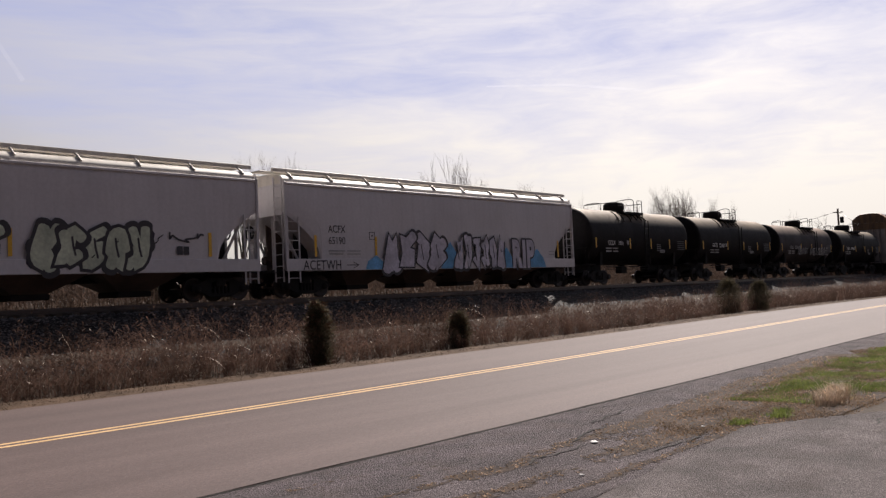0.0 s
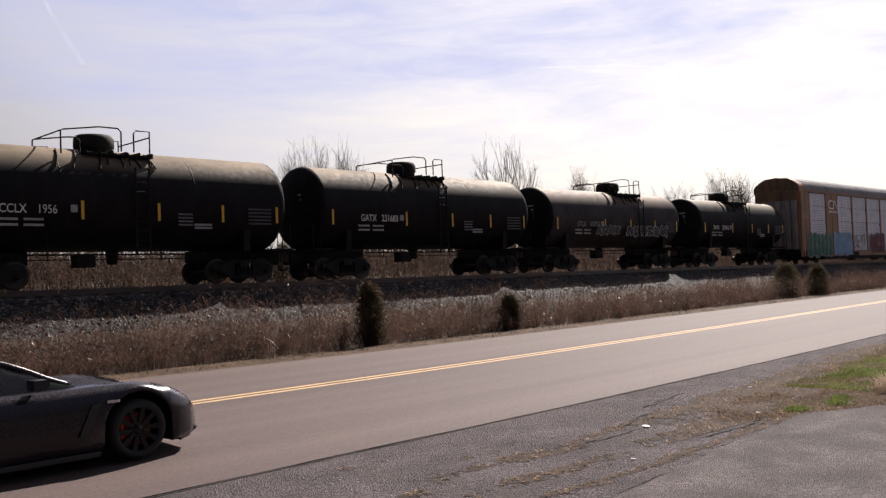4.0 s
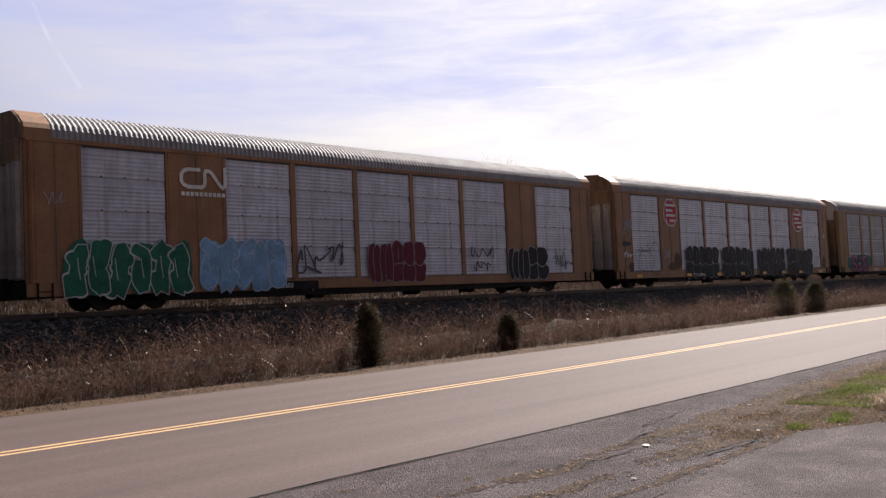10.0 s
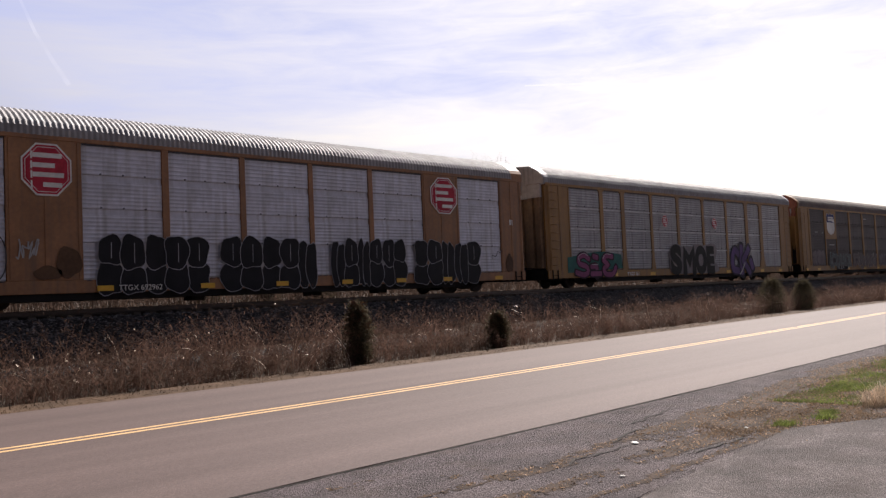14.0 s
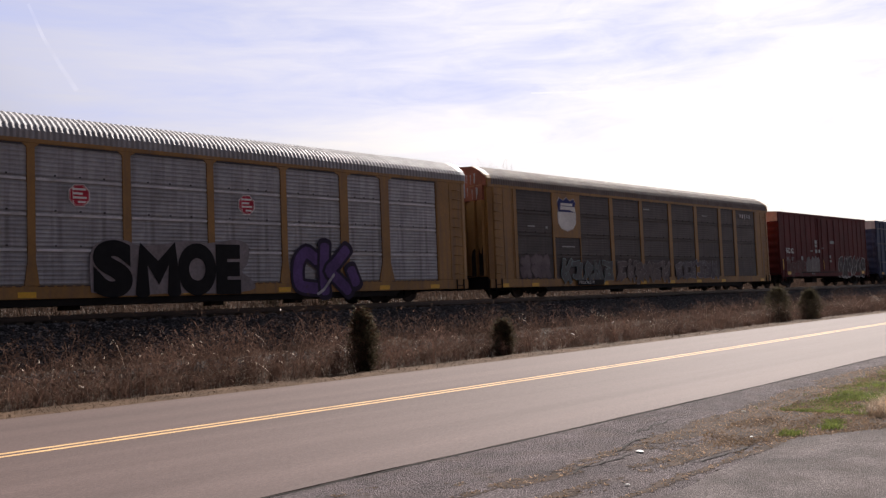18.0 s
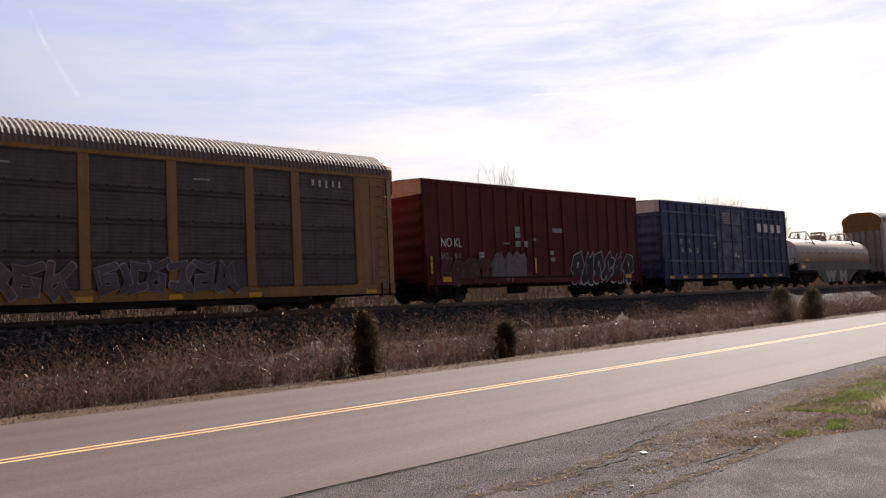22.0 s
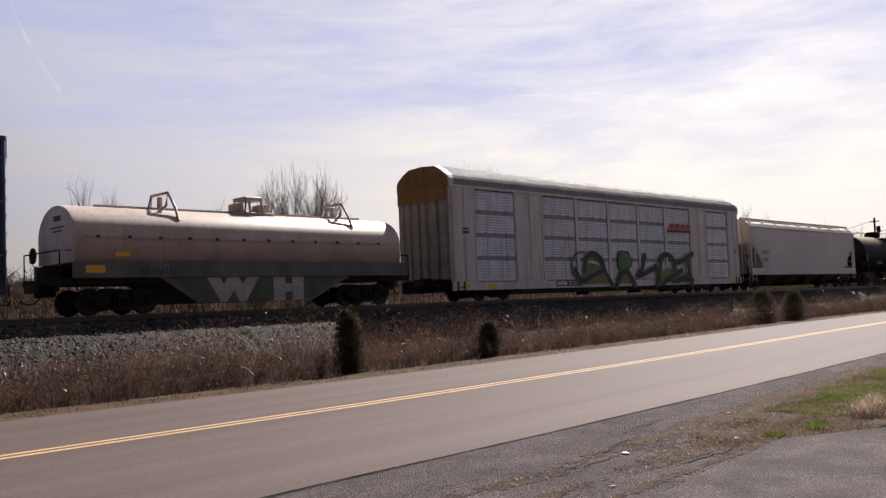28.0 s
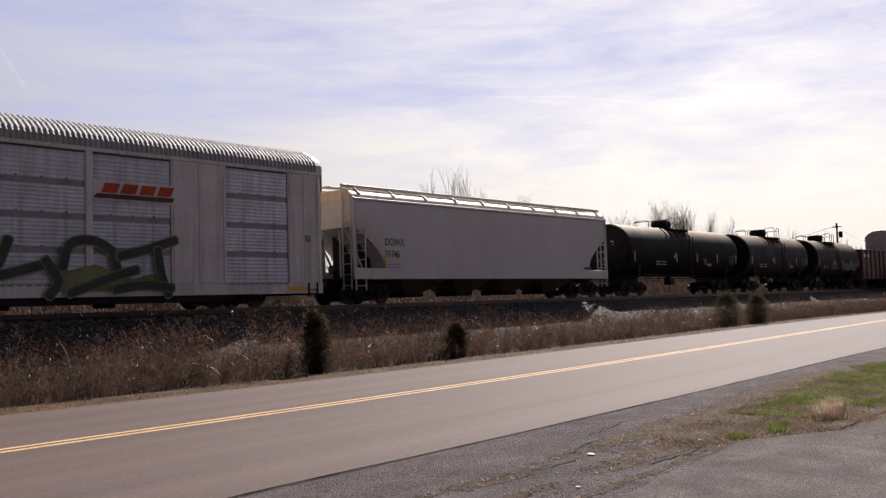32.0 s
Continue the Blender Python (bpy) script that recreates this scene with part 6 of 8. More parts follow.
def coil_car(u):
    car = start_car("coil_car", "tan covered steel-coil car with a long rounded hood", u)
    half = 6.55
    arc = [(-1.34, 1.62), (-1.36, 2.38)] + [(-1.36 * math.cos(a), 2.40 + 1.02 * math.sin(a)) for a in (math.pi * k / 14 for k in range(15))] + [(1.36, 2.38), (1.34, 1.62)]
    part("hood", Shape().rings([[(x, y * k, 1.62 + (z - 1.62) * k2) for y, z in arc] for x, k, k2 in ((-half, 0.985, 0.99), (-half + 0.15, 1, 1), (half - 0.15, 1, 1), (half, 0.985, 0.99))]), COILTAN, car, "long rounded tan hood")
    part("hood_rim", Shape().box(-half + 0.3, half - 0.5, -1.405, -1.355, 2.35, 2.40).box(-half + 0.3, half - 0.5, 1.355, 1.405, 2.35, 2.40), COILTAN, car)
    for x in (-3.1, 4.25):
        b = Shape()
        for s in (-1, 1):
            b.tube([(x - 0.42, s * 0.62, 3.26), (x - 0.10, s * 0.60, 3.50), (x, s * 0.55, 3.95), (x + 0.10, s * 0.85, 3.40), (x + 0.06, s * 1.10, 2.98)], 0.05, 6)
        b.tube([(x, -0.55, 3.95), (x, 0.55, 3.95)], 0.05, 6).box(x - 0.05, x + 0.05, -0.1, 0.1, 3.4, 3.86, 0.01)
        part("lifting_bracket", b, COILTAN, car, "steel lifting bracket")
    mid = Shape()
    for s in (-1, 1):
        mid.tube([(0.35 - 0.42, s * 0.42, 3.36), (0.35 - 0.30, s * 0.36, 3.98), (0.35 + 0.30, s * 0.36, 3.98), (0.35 + 0.42, s * 0.42, 3.36)], 0.06, 6)
    mid.box(-0.02, 0.72, -0.42, 0.42, 3.90, 4.03, 0.03).box(-0.22, -0.08, -0.40, 0.40, 3.40, 3.80, 0.02).box(0.78, 0.92, -0.40, 0.40, 3.40, 3.80, 0.02).box(-0.5, 1.2, -0.45, 0.45, 3.38, 3.46, 0.01)
    part("lifting_bail", mid, COILTAN, car, "steel lifting bail on the hood")
    marks = Shape()
    for k, (w, z) in enumerate(((0.50, 2.92), (0.95, 2.70), (0.70, 2.58))):
        marks.box(-half - 0.008, -half + 0.01, -w / 2 - 0.1, w / 2 - 0.1, z, z + (0.16 if k == 0 else 0.045))
    tagged(part("end_stencil", marks, DARKTEXT, car, "small dark stencils on the hood's end"), kind="stuff")
    line_clips = Shape()
    for k in range(12):
        line_clips.box(-half + 0.6 + 1.02 * k, -half + 0.72 + 1.02 * k, -1.425, -1.40, 2.33, 2.42)
    tagged(part("rim_clip", line_clips, RUSTY, car, "small clips along the hood's rim"), kind="stuff")
    part("hood_spine", Shape().box(-half + 1.2, half - 1.0, -0.06, 0.06, 3.42, 3.50), COILTAN, car)
    for s in (-1, 1):
        a, b = sorted((s * 1.32, s * 1.46))
        part("side_sill", Shape().box(-half - 0.1, half + 0.1, a, b, 1.12, 1.62, 0.02), COILGREY, car, "grimy side sill")
        a, b = sorted((s * 1.30, s * 1.40))
        part("belly_girder", Shape().prism([(-3.9, 1.14), (3.9, 1.14), (2.1, 0.30), (-2.6, 0.30)], "y", a, b), COILGREY, car, "deep bellied side girder")
    part("deck", Shape().box(-half - 0.5, half + 0.5, -1.3, 1.3, 0.95, 1.14), BLACK_STEEL, car)
    for s in (-1, 1):
        e = s * (half + 0.45)
        r = Shape()
        for y in (-1.3, 1.3):
            r.tube([(e, y, 1.1), (e, y, 1.95), (e - s * 0.35, y, 1.95)], 0.022, 6)
        r.tube([(e, -1.3, 1.95), (e, 1.3, 1.95)], 0.022, 6).disc_stack((e - s * 0.05, 0.75, 1.9), "x", [(-0.02, 0.25), (0.02, 0.25)], 16)
        part("end_rail", r, BLACK_STEEL, car)
    lettering(car, "NS 166165", -4.6, 1.22, 0.33, DARKTEXT, -1.46, label="dark stencilled reporting mark and number", stretch=0.85, bold=0.003)
    reflectors(car, [-6.0], 1.28, 1.50, -1.46, 0.6)
    reflectors(car, [-5.1], 1.78, 1.92, -1.375, 0.5)
    part("graffiti_glow", slab([(-2.55, 0.34), (2.0, 0.34), (2.6, 0.62), (3.3, 1.08), (-3.4, 1.08), (-2.9, 0.70)], -1.402), paint(0.10, 0.12, 0.09), car, "dark green sprayed background")
    for ch, x, wide in (("W", -2.05, 1.6), ("H", 0.42, 1.7)):
        lettering(car, ch, x, 0.40, 0.98, paint(0.42, 0.40, 0.385), -1.402, "graffiti_letter", "fat white spray-painted letter", stretch=wide, bold=0.10)
    scrawl(car, -2.5, 0.6, 1.72, 1.88, -1.365, 72, paint(0.42, 0.25, 0.28), 0.02, 10)
    add_trucks(car, half - 1.55)
    add_couplers(car, half + 0.45, 0.5)
    return car


def gondola(u, half):
    car = start_car("gondola_car", "rust-brown open-top freight car", u)
    for s in (-1, 1):
        a, b = sorted((s * 1.42, s * 1.48))
        part("side", Shape().box(-half, half, a, b, 0.95, 3.6, 0.01), BROWNCAR, car)
        for k in range(9):
            x = -half + 0.1 + (2 * half - 0.2) * k / 8
            a2, b2 = sorted((s * 1.48, s * 1.58))
            part("side_post", Shape().box(x - 0.06, x + 0.06, a2, b2, 0.95, 3.6, 0.01), BROWNCAR, car)
        part("end", Shape().box(min(s * half, s * (half - 0.06)), max(s * half, s * (half - 0.06)), -1.42, 1.42, 0.95, 3.6), BROWNCAR, car)
    part("floor", Shape().box(-half, half, -1.42, 1.42, 0.9, 1.0), BROWNCAR, car)
    bars(car, [(-half + 0.7, -half + 1.1, 2.9, 3.2), (-half + 1.2, -half + 1.6, 2.9, 3.2), (-half + 1.9, -half + 2.3, 2.9, 3.2)], -1.49, WHITE)
    add_trucks(car, half - 1.7)
    add_couplers(car, half, 0.6)
    return car


COILGREY = surf("coil_frame", (0.12, 0.110, 0.104), 0.65, vary=0.25, streak=0.5, dirt=(0.09, 0.08, 0.075))
TRAIN = []

# ---- the train, from its leading end ----
hop_a = hopper(-123.1, "pale grey covered hopper car with graffiti along its side", HOPGREY, HOPCREAM)
FACE = -1.555
piece(hop_a, 1.35, 5.0, 1.15, 2.35, FACE - 0.05, 5, paint(0.50, 0.54, 0.42), DARKTEXT, 81, 0.10, "pale green bubble letters outlined in black", halo=paint(0.05, 0.04, 0.06), lean=0.25)
piece(hop_a, -2.2, 0.4, 1.15, 2.4, FACE - 0.05, 4, paint(0.50, 0.54, 0.42), DARKTEXT, 82, 0.10, "pale green bubble letters outlined in black", lean=0.2)
scrawl(hop_a, 5.75, 7.15, 1.95, 2.30, FACE - 0.01, 83, DARKTEXT, 0.06, 5, "black sprayed tag")
scrawl(hop_a, 5.0, 5.5, 1.85, 2.30, FACE - 0.01, 84, DARKTEXT, 0.035, 2)
bars(hop_a, [(6.0, 6.2, 1.55, 1.72), (6.24, 6.44, 1.55, 1.72), (6.0, 6.2, 1.72, 1.83), (6.24, 6.44, 1.72, 1.83)], FACE - 0.01, DARKTEXT, label="dark data panel")
reflectors(hop_a, [7.25, 0.75, -4.0], 1.5, 2.3, FACE - 0.002, 0.12)
TRAIN.append(hop_a)

hop_b = hopper(-103.45, "pale grey covered hopper car with a long row of graffiti letters", HOPGREY, HOPCREAM)
lettering(hop_b, "ACFX", -7.22, 2.42, 0.40, DARKTEXT, FACE, label="dark stencilled reporting mark", stretch=0.85, bold=0.004)
lettering(hop_b, "65190", -7.22, 1.98, 0.40, DARKTEXT, FACE, label="dark stencilled car number", stretch=0.85, bold=0.004)
bars(hop_b, [(-7.2, -6.4, 1.70, 1.75), (-6.3, -5.6, 1.70, 1.75), (-7.2, -6.5, 1.58, 1.63), (-6.3, -5.6, 1.58, 1.63), (7.1, 7.5, 1.6, 1.65), (7.1, 7.5, 1.75, 1.8)], FACE, DIMWHITE)
sq = Shape()
for x0, x1, z0, z1 in ((-5.1, -4.8, 2.18, 2.20), (-5.1, -4.8, 2.46, 2.48), (-5.1, -5.08, 2.18, 2.48), (-4.82, -4.8, 2.18, 2.48), (-4.98, -4.92, 2.30, 2.36)):
    sq.box(x0, x1, FACE - 0.006, FACE - 0.001, z0, z1)
part("stencil_box", sq, DARKTEXT, hop_b, "small square stencil outline")
for k, (x0, x1, hgt) in enumerate(((-5.4, -4.2, 0.55), (-1.0, 0.3, 1.15), (3.0, 4.2, 0.95), (5.3, 6.7, 0.9))):
    blue_cloud = Shape().prism([(x0, 1.0), (x1, 1.0), (x1 - 0.2, 1.0 + hgt * 0.5), ((x0 + x1) / 2, 1.0 + hgt), (x0 + 0.15, 1.0 + hgt * 0.6)], "y", FACE - 0.060, FACE - 0.050)
    part("graffiti_glow", blue_cloud, paint(0.16, 0.40, 0.66), hop_b, "sky-blue sprayed background")
LILAC = paint(0.56, 0.53, 0.60)
piece(hop_b, -4.35, -0.75, 0.98, 2.36, FACE - 0.06, 4, LILAC, DARKTEXT, 91, 0.07, "pale lilac spray-painted block forms outlined in black", power=4.2, overlap=1.15, lean=0.05, heavy=0.44)
piece(hop_b, -0.05, 3.45, 0.98, 2.38, FACE - 0.06, 6, LILAC, DARKTEXT, 92, 0.07, "pale lilac spray-painted block forms outlined in black", power=4.2, overlap=1.15, lean=0.05, heavy=0.44)
for k, (ch, x) in enumerate((("R", 4.0), ("I", 4.78), ("P", 5.12))):
    lettering(hop_b, ch, x, 1.06, 1.72, DARKTEXT, FACE - 0.058 - 0.001 * k, "graffiti_outline", "black outline of a sprayed letter", stretch=0.66, bold=0.17)
    lettering(hop_b, ch, x, 1.06, 1.72, LILAC, FACE - 0.066 - 0.001 * k, "graffiti_letter", "pale lilac spray-painted letter", stretch=0.66, bold=0.09)
reflectors(hop_b, [-7.85, -4.75, 7.85], 1.5, 2.3, FACE - 0.002, 0.11)
lettering(hop_b, "ACETWH", -8.5, 1.02, 0.50, DARKTEXT, FACE - 0.05, "graffiti_tag", "thin black sprayed letters", stretch=0.85, bold=0.004, gap=1.05)
arrow = band(Shape(), [(-6.35, 1.18), (-5.8, 1.18)], 0.03, FACE - 0.053)
band(arrow, [(-6.0, 1.28), (-5.75, 1.18), (-6.0, 1.08)], 0.03, FACE - 0.0545)
part("graffiti_tag", arrow, DARKTEXT, hop_b, "thin black sprayed arrow")
TRAIN.append(hop_b)

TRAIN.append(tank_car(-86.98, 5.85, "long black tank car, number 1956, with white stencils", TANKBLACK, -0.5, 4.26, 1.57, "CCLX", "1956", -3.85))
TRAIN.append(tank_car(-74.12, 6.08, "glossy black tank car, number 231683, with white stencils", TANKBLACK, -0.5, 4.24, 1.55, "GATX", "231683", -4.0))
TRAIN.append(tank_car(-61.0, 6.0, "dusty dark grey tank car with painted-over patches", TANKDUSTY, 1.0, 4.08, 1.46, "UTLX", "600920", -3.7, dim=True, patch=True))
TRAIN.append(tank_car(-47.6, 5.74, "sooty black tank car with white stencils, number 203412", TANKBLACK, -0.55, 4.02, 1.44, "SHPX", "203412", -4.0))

P1 = [(-11.68, -9.08), (-6.90, -4.38), (-4.14, -1.55), (-1.33, 1.30), (1.51, 4.11), (4.34, 6.95), (9.10, 11.68)]
POST1 = [(-4.38, -4.14), (-1.55, -1.33), (1.30, 1.51), (4.11, 4.34)]
SOLID1 = [(-13.2, -11.70), (-9.06, -6.92), (6.97, 9.08), (11.70, 13.2)]
RF = -1.60


def octagon(cx, cz, w, h):
    k = 0.29
    return [(cx - w / 2 + k * w, cz - h / 2), (cx + w / 2 - k * w, cz - h / 2), (cx + w / 2, cz - h / 2 + k * h), (cx + w / 2, cz + h / 2 - k * h), (cx + w / 2 - k * w, cz + h / 2), (cx - w / 2 + k * w, cz + h / 2), (cx - w / 2, cz + h / 2 - k * h), (cx - w / 2, cz - h / 2 + k * h)]


def red_octagon(car, cx, cz, w, h, y=RF):
    decal(car, "emblem_border", octagon(cx, cz, w, h), y - 0.012, WHITE, "white octagonal border")
    decal(car, "emblem", octagon(cx, cz, w * 0.93, h * 0.93), y - 0.016, paint(0.42, 0.035, 0.06), "red octagonal emblem")
    decal(car, "emblem_border", octagon(cx, cz, w * 0.86, h * 0.86), y - 0.018, WHITE, "thin white inner line")
    decal(car, "emblem", octagon(cx, cz, w * 0.835, h * 0.835), y - 0.020, paint(0.42, 0.035, 0.06), "red emblem field")
    s = Shape()
    for z, x0, x1 in ((0.27, -0.28, 0.30), (0.08, -0.28, 0.16), (-0.10, -0.28, 0.34), (-0.29, -0.08, 0.30)):
        s.box(cx + x0 * w, cx + x1 * w, y - 0.026, y - 0.022, cz + z * h - 0.045 * h, cz + z * h + 0.045 * h)
        s.box(cx - 0.32 * w, cx - 0.285 * w, y - 0.026, y - 0.022, cz + z * h - 0.075 * h, cz + z * h + 0.075 * h)
    part("emblem_bars", s, WHITE, car, "white lettering bars")


cn = autorack(-26.81, "brown auto carrier with grey screens, green and blue graffiti", TAN, RACKEND, GALV, ROOFM, P1, POST1, half=13.35, solids=SOLID1, topband=TANEND)
ring = band(Shape(), [(-7.95, 4.38), (-8.30, 4.38), (-8.46, 4.32), (-8.54, 4.20), (-8.54, 4.0), (-8.46, 3.88), (-8.30, 3.82), (-7.85, 3.82), (-7.74, 3.88), (-7.71, 4.0), (-7.71, 4.28), (-7.66, 4.36), (-7.55, 4.36), (-7.44, 4.28), (-7.16, 3.90), (-7.06, 3.84), (-6.98, 3.90), (-6.97, 4.02), (-6.97, 4.42)], 0.12, RF - 0.018, 0.0002)
part("emblem", ring, WHITE, cn, "white ribbon emblem")
bars(cn, [(-8.55 + 0.16 * k, -8.43 + 0.16 * k, 3.53, 3.66) for k in range(10)], RF - 0.012, WHITE)
piece(cn, -12.2, -8.35, 0.50, 2.0, RF - 0.02, 6, paint(0.025, 0.14, 0.095), paint(0.50, 0.52, 0.52), 101, 0.035, "dark green bubble letters outlined in white", halo=paint(0.025, 0.14, 0.095), lean=0.08, heavy=0.5)
piece(cn, -7.9, -4.75, 0.55, 2.1, RF - 0.02, 5, paint(0.21, 0.38, 0.58), paint(0.42, 0.54, 0.66), 102, 0.03, "sky-blue bubble letters", halo=paint(0.21, 0.38, 0.58), lean=0.08, heavy=0.5)
scrawl(cn, -4.3, -2.0, 1.0, 2.1, RF - 0.012, 103, paint(0.08, 0.085, 0.11), 0.06, 9)
bubbles(cn, -0.95, 1.95, 0.66, 2.10, RF - 0.004, 5, paint(0.135, 0.022, 0.040), paint(0.33, 0.28, 0.30), 104, 0.028, "swollen dark red spray-painted letter")
scrawl(cn, 4.5, 6.0, 1.5, 2.0, RF - 0.012, 105, paint(0.07, 0.07, 0.09), 0.05, 7)
scrawl(cn, 4.8, 5.8, 0.95, 1.4, RF - 0.012, 109, paint(0.07, 0.07, 0.09), 0.05, 5)
bubbles(cn, 7.0, 9.7, 0.62, 1.95, RF - 0.010, 4, paint(0.022, 0.022, 0.028), paint(0.40, 0.40, 0.43), 106, 0.03, "swollen black spray-painted letter")
scrawl(cn, 10.2, 11.6, 1.0, 1.9, RF - 0.012, 107, paint(0.10, 0.11, 0.14), 0.05, 8)
scrawl(cn, -12.8, -12.2, 3.0, 3.5, RF - 0.012, 108, DIMWHITE, 0.03, 4)
part("data_plate", Shape().box(-6.0, -3.3, RF + 0.005, RF + 0.012, 0.46, 0.75), BLACK_STEEL, cn, "black number plate on the sill")
lettering(cn, "CTTX 694303", -5.8, 0.52, 0.24, WHITE, RF + 0.003, label="white stencilled reporting mark and number", bold=0.003)
TRAIN.append(cn)

kcs = autorack(1.72, "brown auto carrier with red octagon emblems and black graffiti", TAN, RACKEND, GALV, ROOFM, P1, POST1, half=13.35, solids=SOLID1, topband=TANEND)
red_octagon(kcs, -7.93, 4.0, 1.42, 1.50)
red_octagon(kcs, 8.2, 4.02, 1.55, 1.50)
for x0, x1, sd in ((-6.6, -2.75, 111), (-2.45, 1.6, 112), (2.1, 6.0, 113), (6.3, 10.3, 114)):
    bubbles(kcs, x0 + 0.1, x1 - 0.1, 0.44, 2.08, RF - 0.004, 5 if sd != 113 else 6, paint(0.016, 0.016, 0.020), paint(0.36, 0.36, 0.39), sd, label="swollen black letter with a thin pale outline")
cow = Shape()
band(cow, curve([(-11.3, 1.0), (-11.2, 1.6), (-10.9, 1.9), (-10.5, 1.85), (-10.1, 1.95), (-9.7, 2.35), (-9.35, 2.2), (-9.1, 1.8), (-9.1, 1.2), (-9.3, 0.85), (-9.7, 0.6), (-10.0, 0.85), (-10.5, 0.8), (-11.0, 0.9), (-11.3, 1.0)], 3), 0.035, RF - 0.011 - 0.0000, 0.00008)
band(cow, curve([(-10.9, 1.9), (-10.6, 1.5), (-10.6, 0.9)], 3), 0.03, RF - 0.011 - 0.0012, 0.00008)
band(cow, curve([(-10.4, 2.2), (-10.2, 1.9), (-9.9, 1.5), (-9.9, 1.0)], 3), 0.03, RF - 0.011 - 0.0024, 0.00008)
band(cow, curve([(-11.0, 2.05), (-10.5, 1.9)], 3), 0.03, RF - 0.011 - 0.0036, 0.00008)
part("graffiti_drawing", cow, DARKTEXT, kcs, "black line drawing of a rounded animal shape")
scrawl(kcs, -12.6, -11.75, 2.65, 3.55, RF - 0.01, 115, DIMWHITE, 0.045, 15, "white sprayed tag")
scrawl(kcs, -12.6, -11.85, 1.55, 1.90, RF - 0.01, 116, WHITE, 0.05, 8, "white sprayed tag")
scrawl(kcs, -8.8, -8.2, 1.4, 2.0, RF - 0.01, 117, DIMWHITE, 0.04, 10, "white sprayed tag")
part("soot_patch", slab(blob(-12.3, 2.25, 0.8, 0.22, random.Random(3)), RF - 0.006), paint(0.05, 0.04, 0.045), kcs, "sooty painted-over patch")
for k, (cx, cz, w, h) in enumerate(((-7.35, 1.35, 0.75, 0.9), (-7.95, 1.05, 0.8, 0.4), (-11.95, 1.05, 0.5, 0.5), (8.6, 1.3, 0.9, 0.5), (12.2, 1.2, 0.5, 0.8))):
    part("soot_patch", slab(blob(cx, cz, w, h, random.Random(60 + k), 26, 2.0), RF - 0.008), paint(0.11, 0.062, 0.036), kcs, "dark sooty smudge")
scrawl(kcs, 11.0, 11.7, 1.3, 2.0, RF - 0.01, 118, DARKTEXT, 0.03, 3)
bars(kcs, [(12.3, 12.4, 2.9, 3.15), (12.45, 12.5, 2.9, 3.15)], RF - 0.012, WHITE)
lettering(kcs, "TTGX 692962", -5.9, 0.50, 0.24, WHITE, RF - 0.032, label="white stencilled reporting mark and number", bold=0.003)
reflectors(kcs, [-11.3, -6.3, -2.9, 0.0, 2.9, 5.6, 8.2, 11.4], 0.50, 0.66, RF - 0.034, 0.5)
TRAIN.append(kcs)

C3 = 30.20
P2 = [(-11.60, -9.08), (-8.78, -7.16), (-6.85, -4.37), (-4.15, -1.58), (-1.32, 1.28), (1.52, 4.14), (4.38, 6.74), (7.12, 8.74), (9.15, 11.70)]
POST2 = [(-9.08, -8.78), (-7.16, -6.85), (-4.37, -4.15), (-1.58, -1.32), (1.28, 1.52), (4.14, 4.38), (6.74, 7.12), (8.74, 9.15)]
SOLID2 = [(-13.3, -11.62), (11.72, 13.3)]
smo = autorack(C3, "ochre auto carrier with grey screens and big black graffiti letters", YEL, TANEND, GALVDARK, ROOFM, P2, POST2, half=13.53, solids=SOLID2, taper=True, topband=GALVDARK, lipm=LIP, ridge=0.014, hood=0.35, rungs=True)
red_octagon(smo, -2.9, 3.45, 0.62, 0.66, RF + 0.02)
red_octagon(smo, 2.75, 3.45, 0.62, 0.66, RF + 0.02)
halo = curve([(-2.60, 0.62), (-2.64, 1.3), (-2.55, 1.9), (-2.1, 2.2), (-1.5, 2.16), (-1.1, 2.02), (-0.2, 2.08), (0.5, 2.2), (1.3, 2.14), (2.3, 2.26), (2.78, 2.05), (2.72, 1.5), (2.5, 1.2), (2.85, 0.95), (2.95, 0.62), (1.8, 0.5), (0.0, 0.54), (-1.6, 0.5), (-2.62, 0.62)], 4)[:-1]
decal(smo, "graffiti_glow", halo, RF - 0.004, paint(0.24, 0.215, 0.225), "pale pinkish sprayed background")
for k, (ch, x, sz, wide) in enumerate((("S", -2.46, 2.02, 1.12), ("O", 0.22, 1.95, 0.78), ("E", 1.52, 1.95, 0.86))):
    lettering(smo, ch, x, 0.62, sz, paint(0.008, 0.008, 0.010), RF - 0.016 - 0.0015 * k, "graffiti_letter", "fat black spray-painted letter", stretch=wide, bold=0.15)
part("graffiti_letter", band(Shape(), [(-1.00, 0.78), (-0.96, 1.76), (-0.48, 1.18), (-0.02, 1.80), (0.03, 0.78)], 0.46, RF - 0.022, 0.0003), paint(0.008, 0.008, 0.010), smo, "fat black spray-painted letter")
strokes(smo, [[(5.45, 1.72), (5.15, 1.88), (4.85, 1.62), (4.75, 1.15), (4.85, 0.72), (5.35, 0.62)], [(5.95, 1.92), (5.90, 1.25), (5.92, 0.66)], [(6.80, 1.85), (6.45, 1.50), (6.15, 1.22), (6.50, 0.92), (6.85, 0.62)], [(7.22, 1.08), (7.28, 0.95)]], RF - 0.004, 0.40, paint(0.115, 0.065, 0.20), paint(0.030, 0.022, 0.045), 0.11, "fat purple spray-painted stroke")
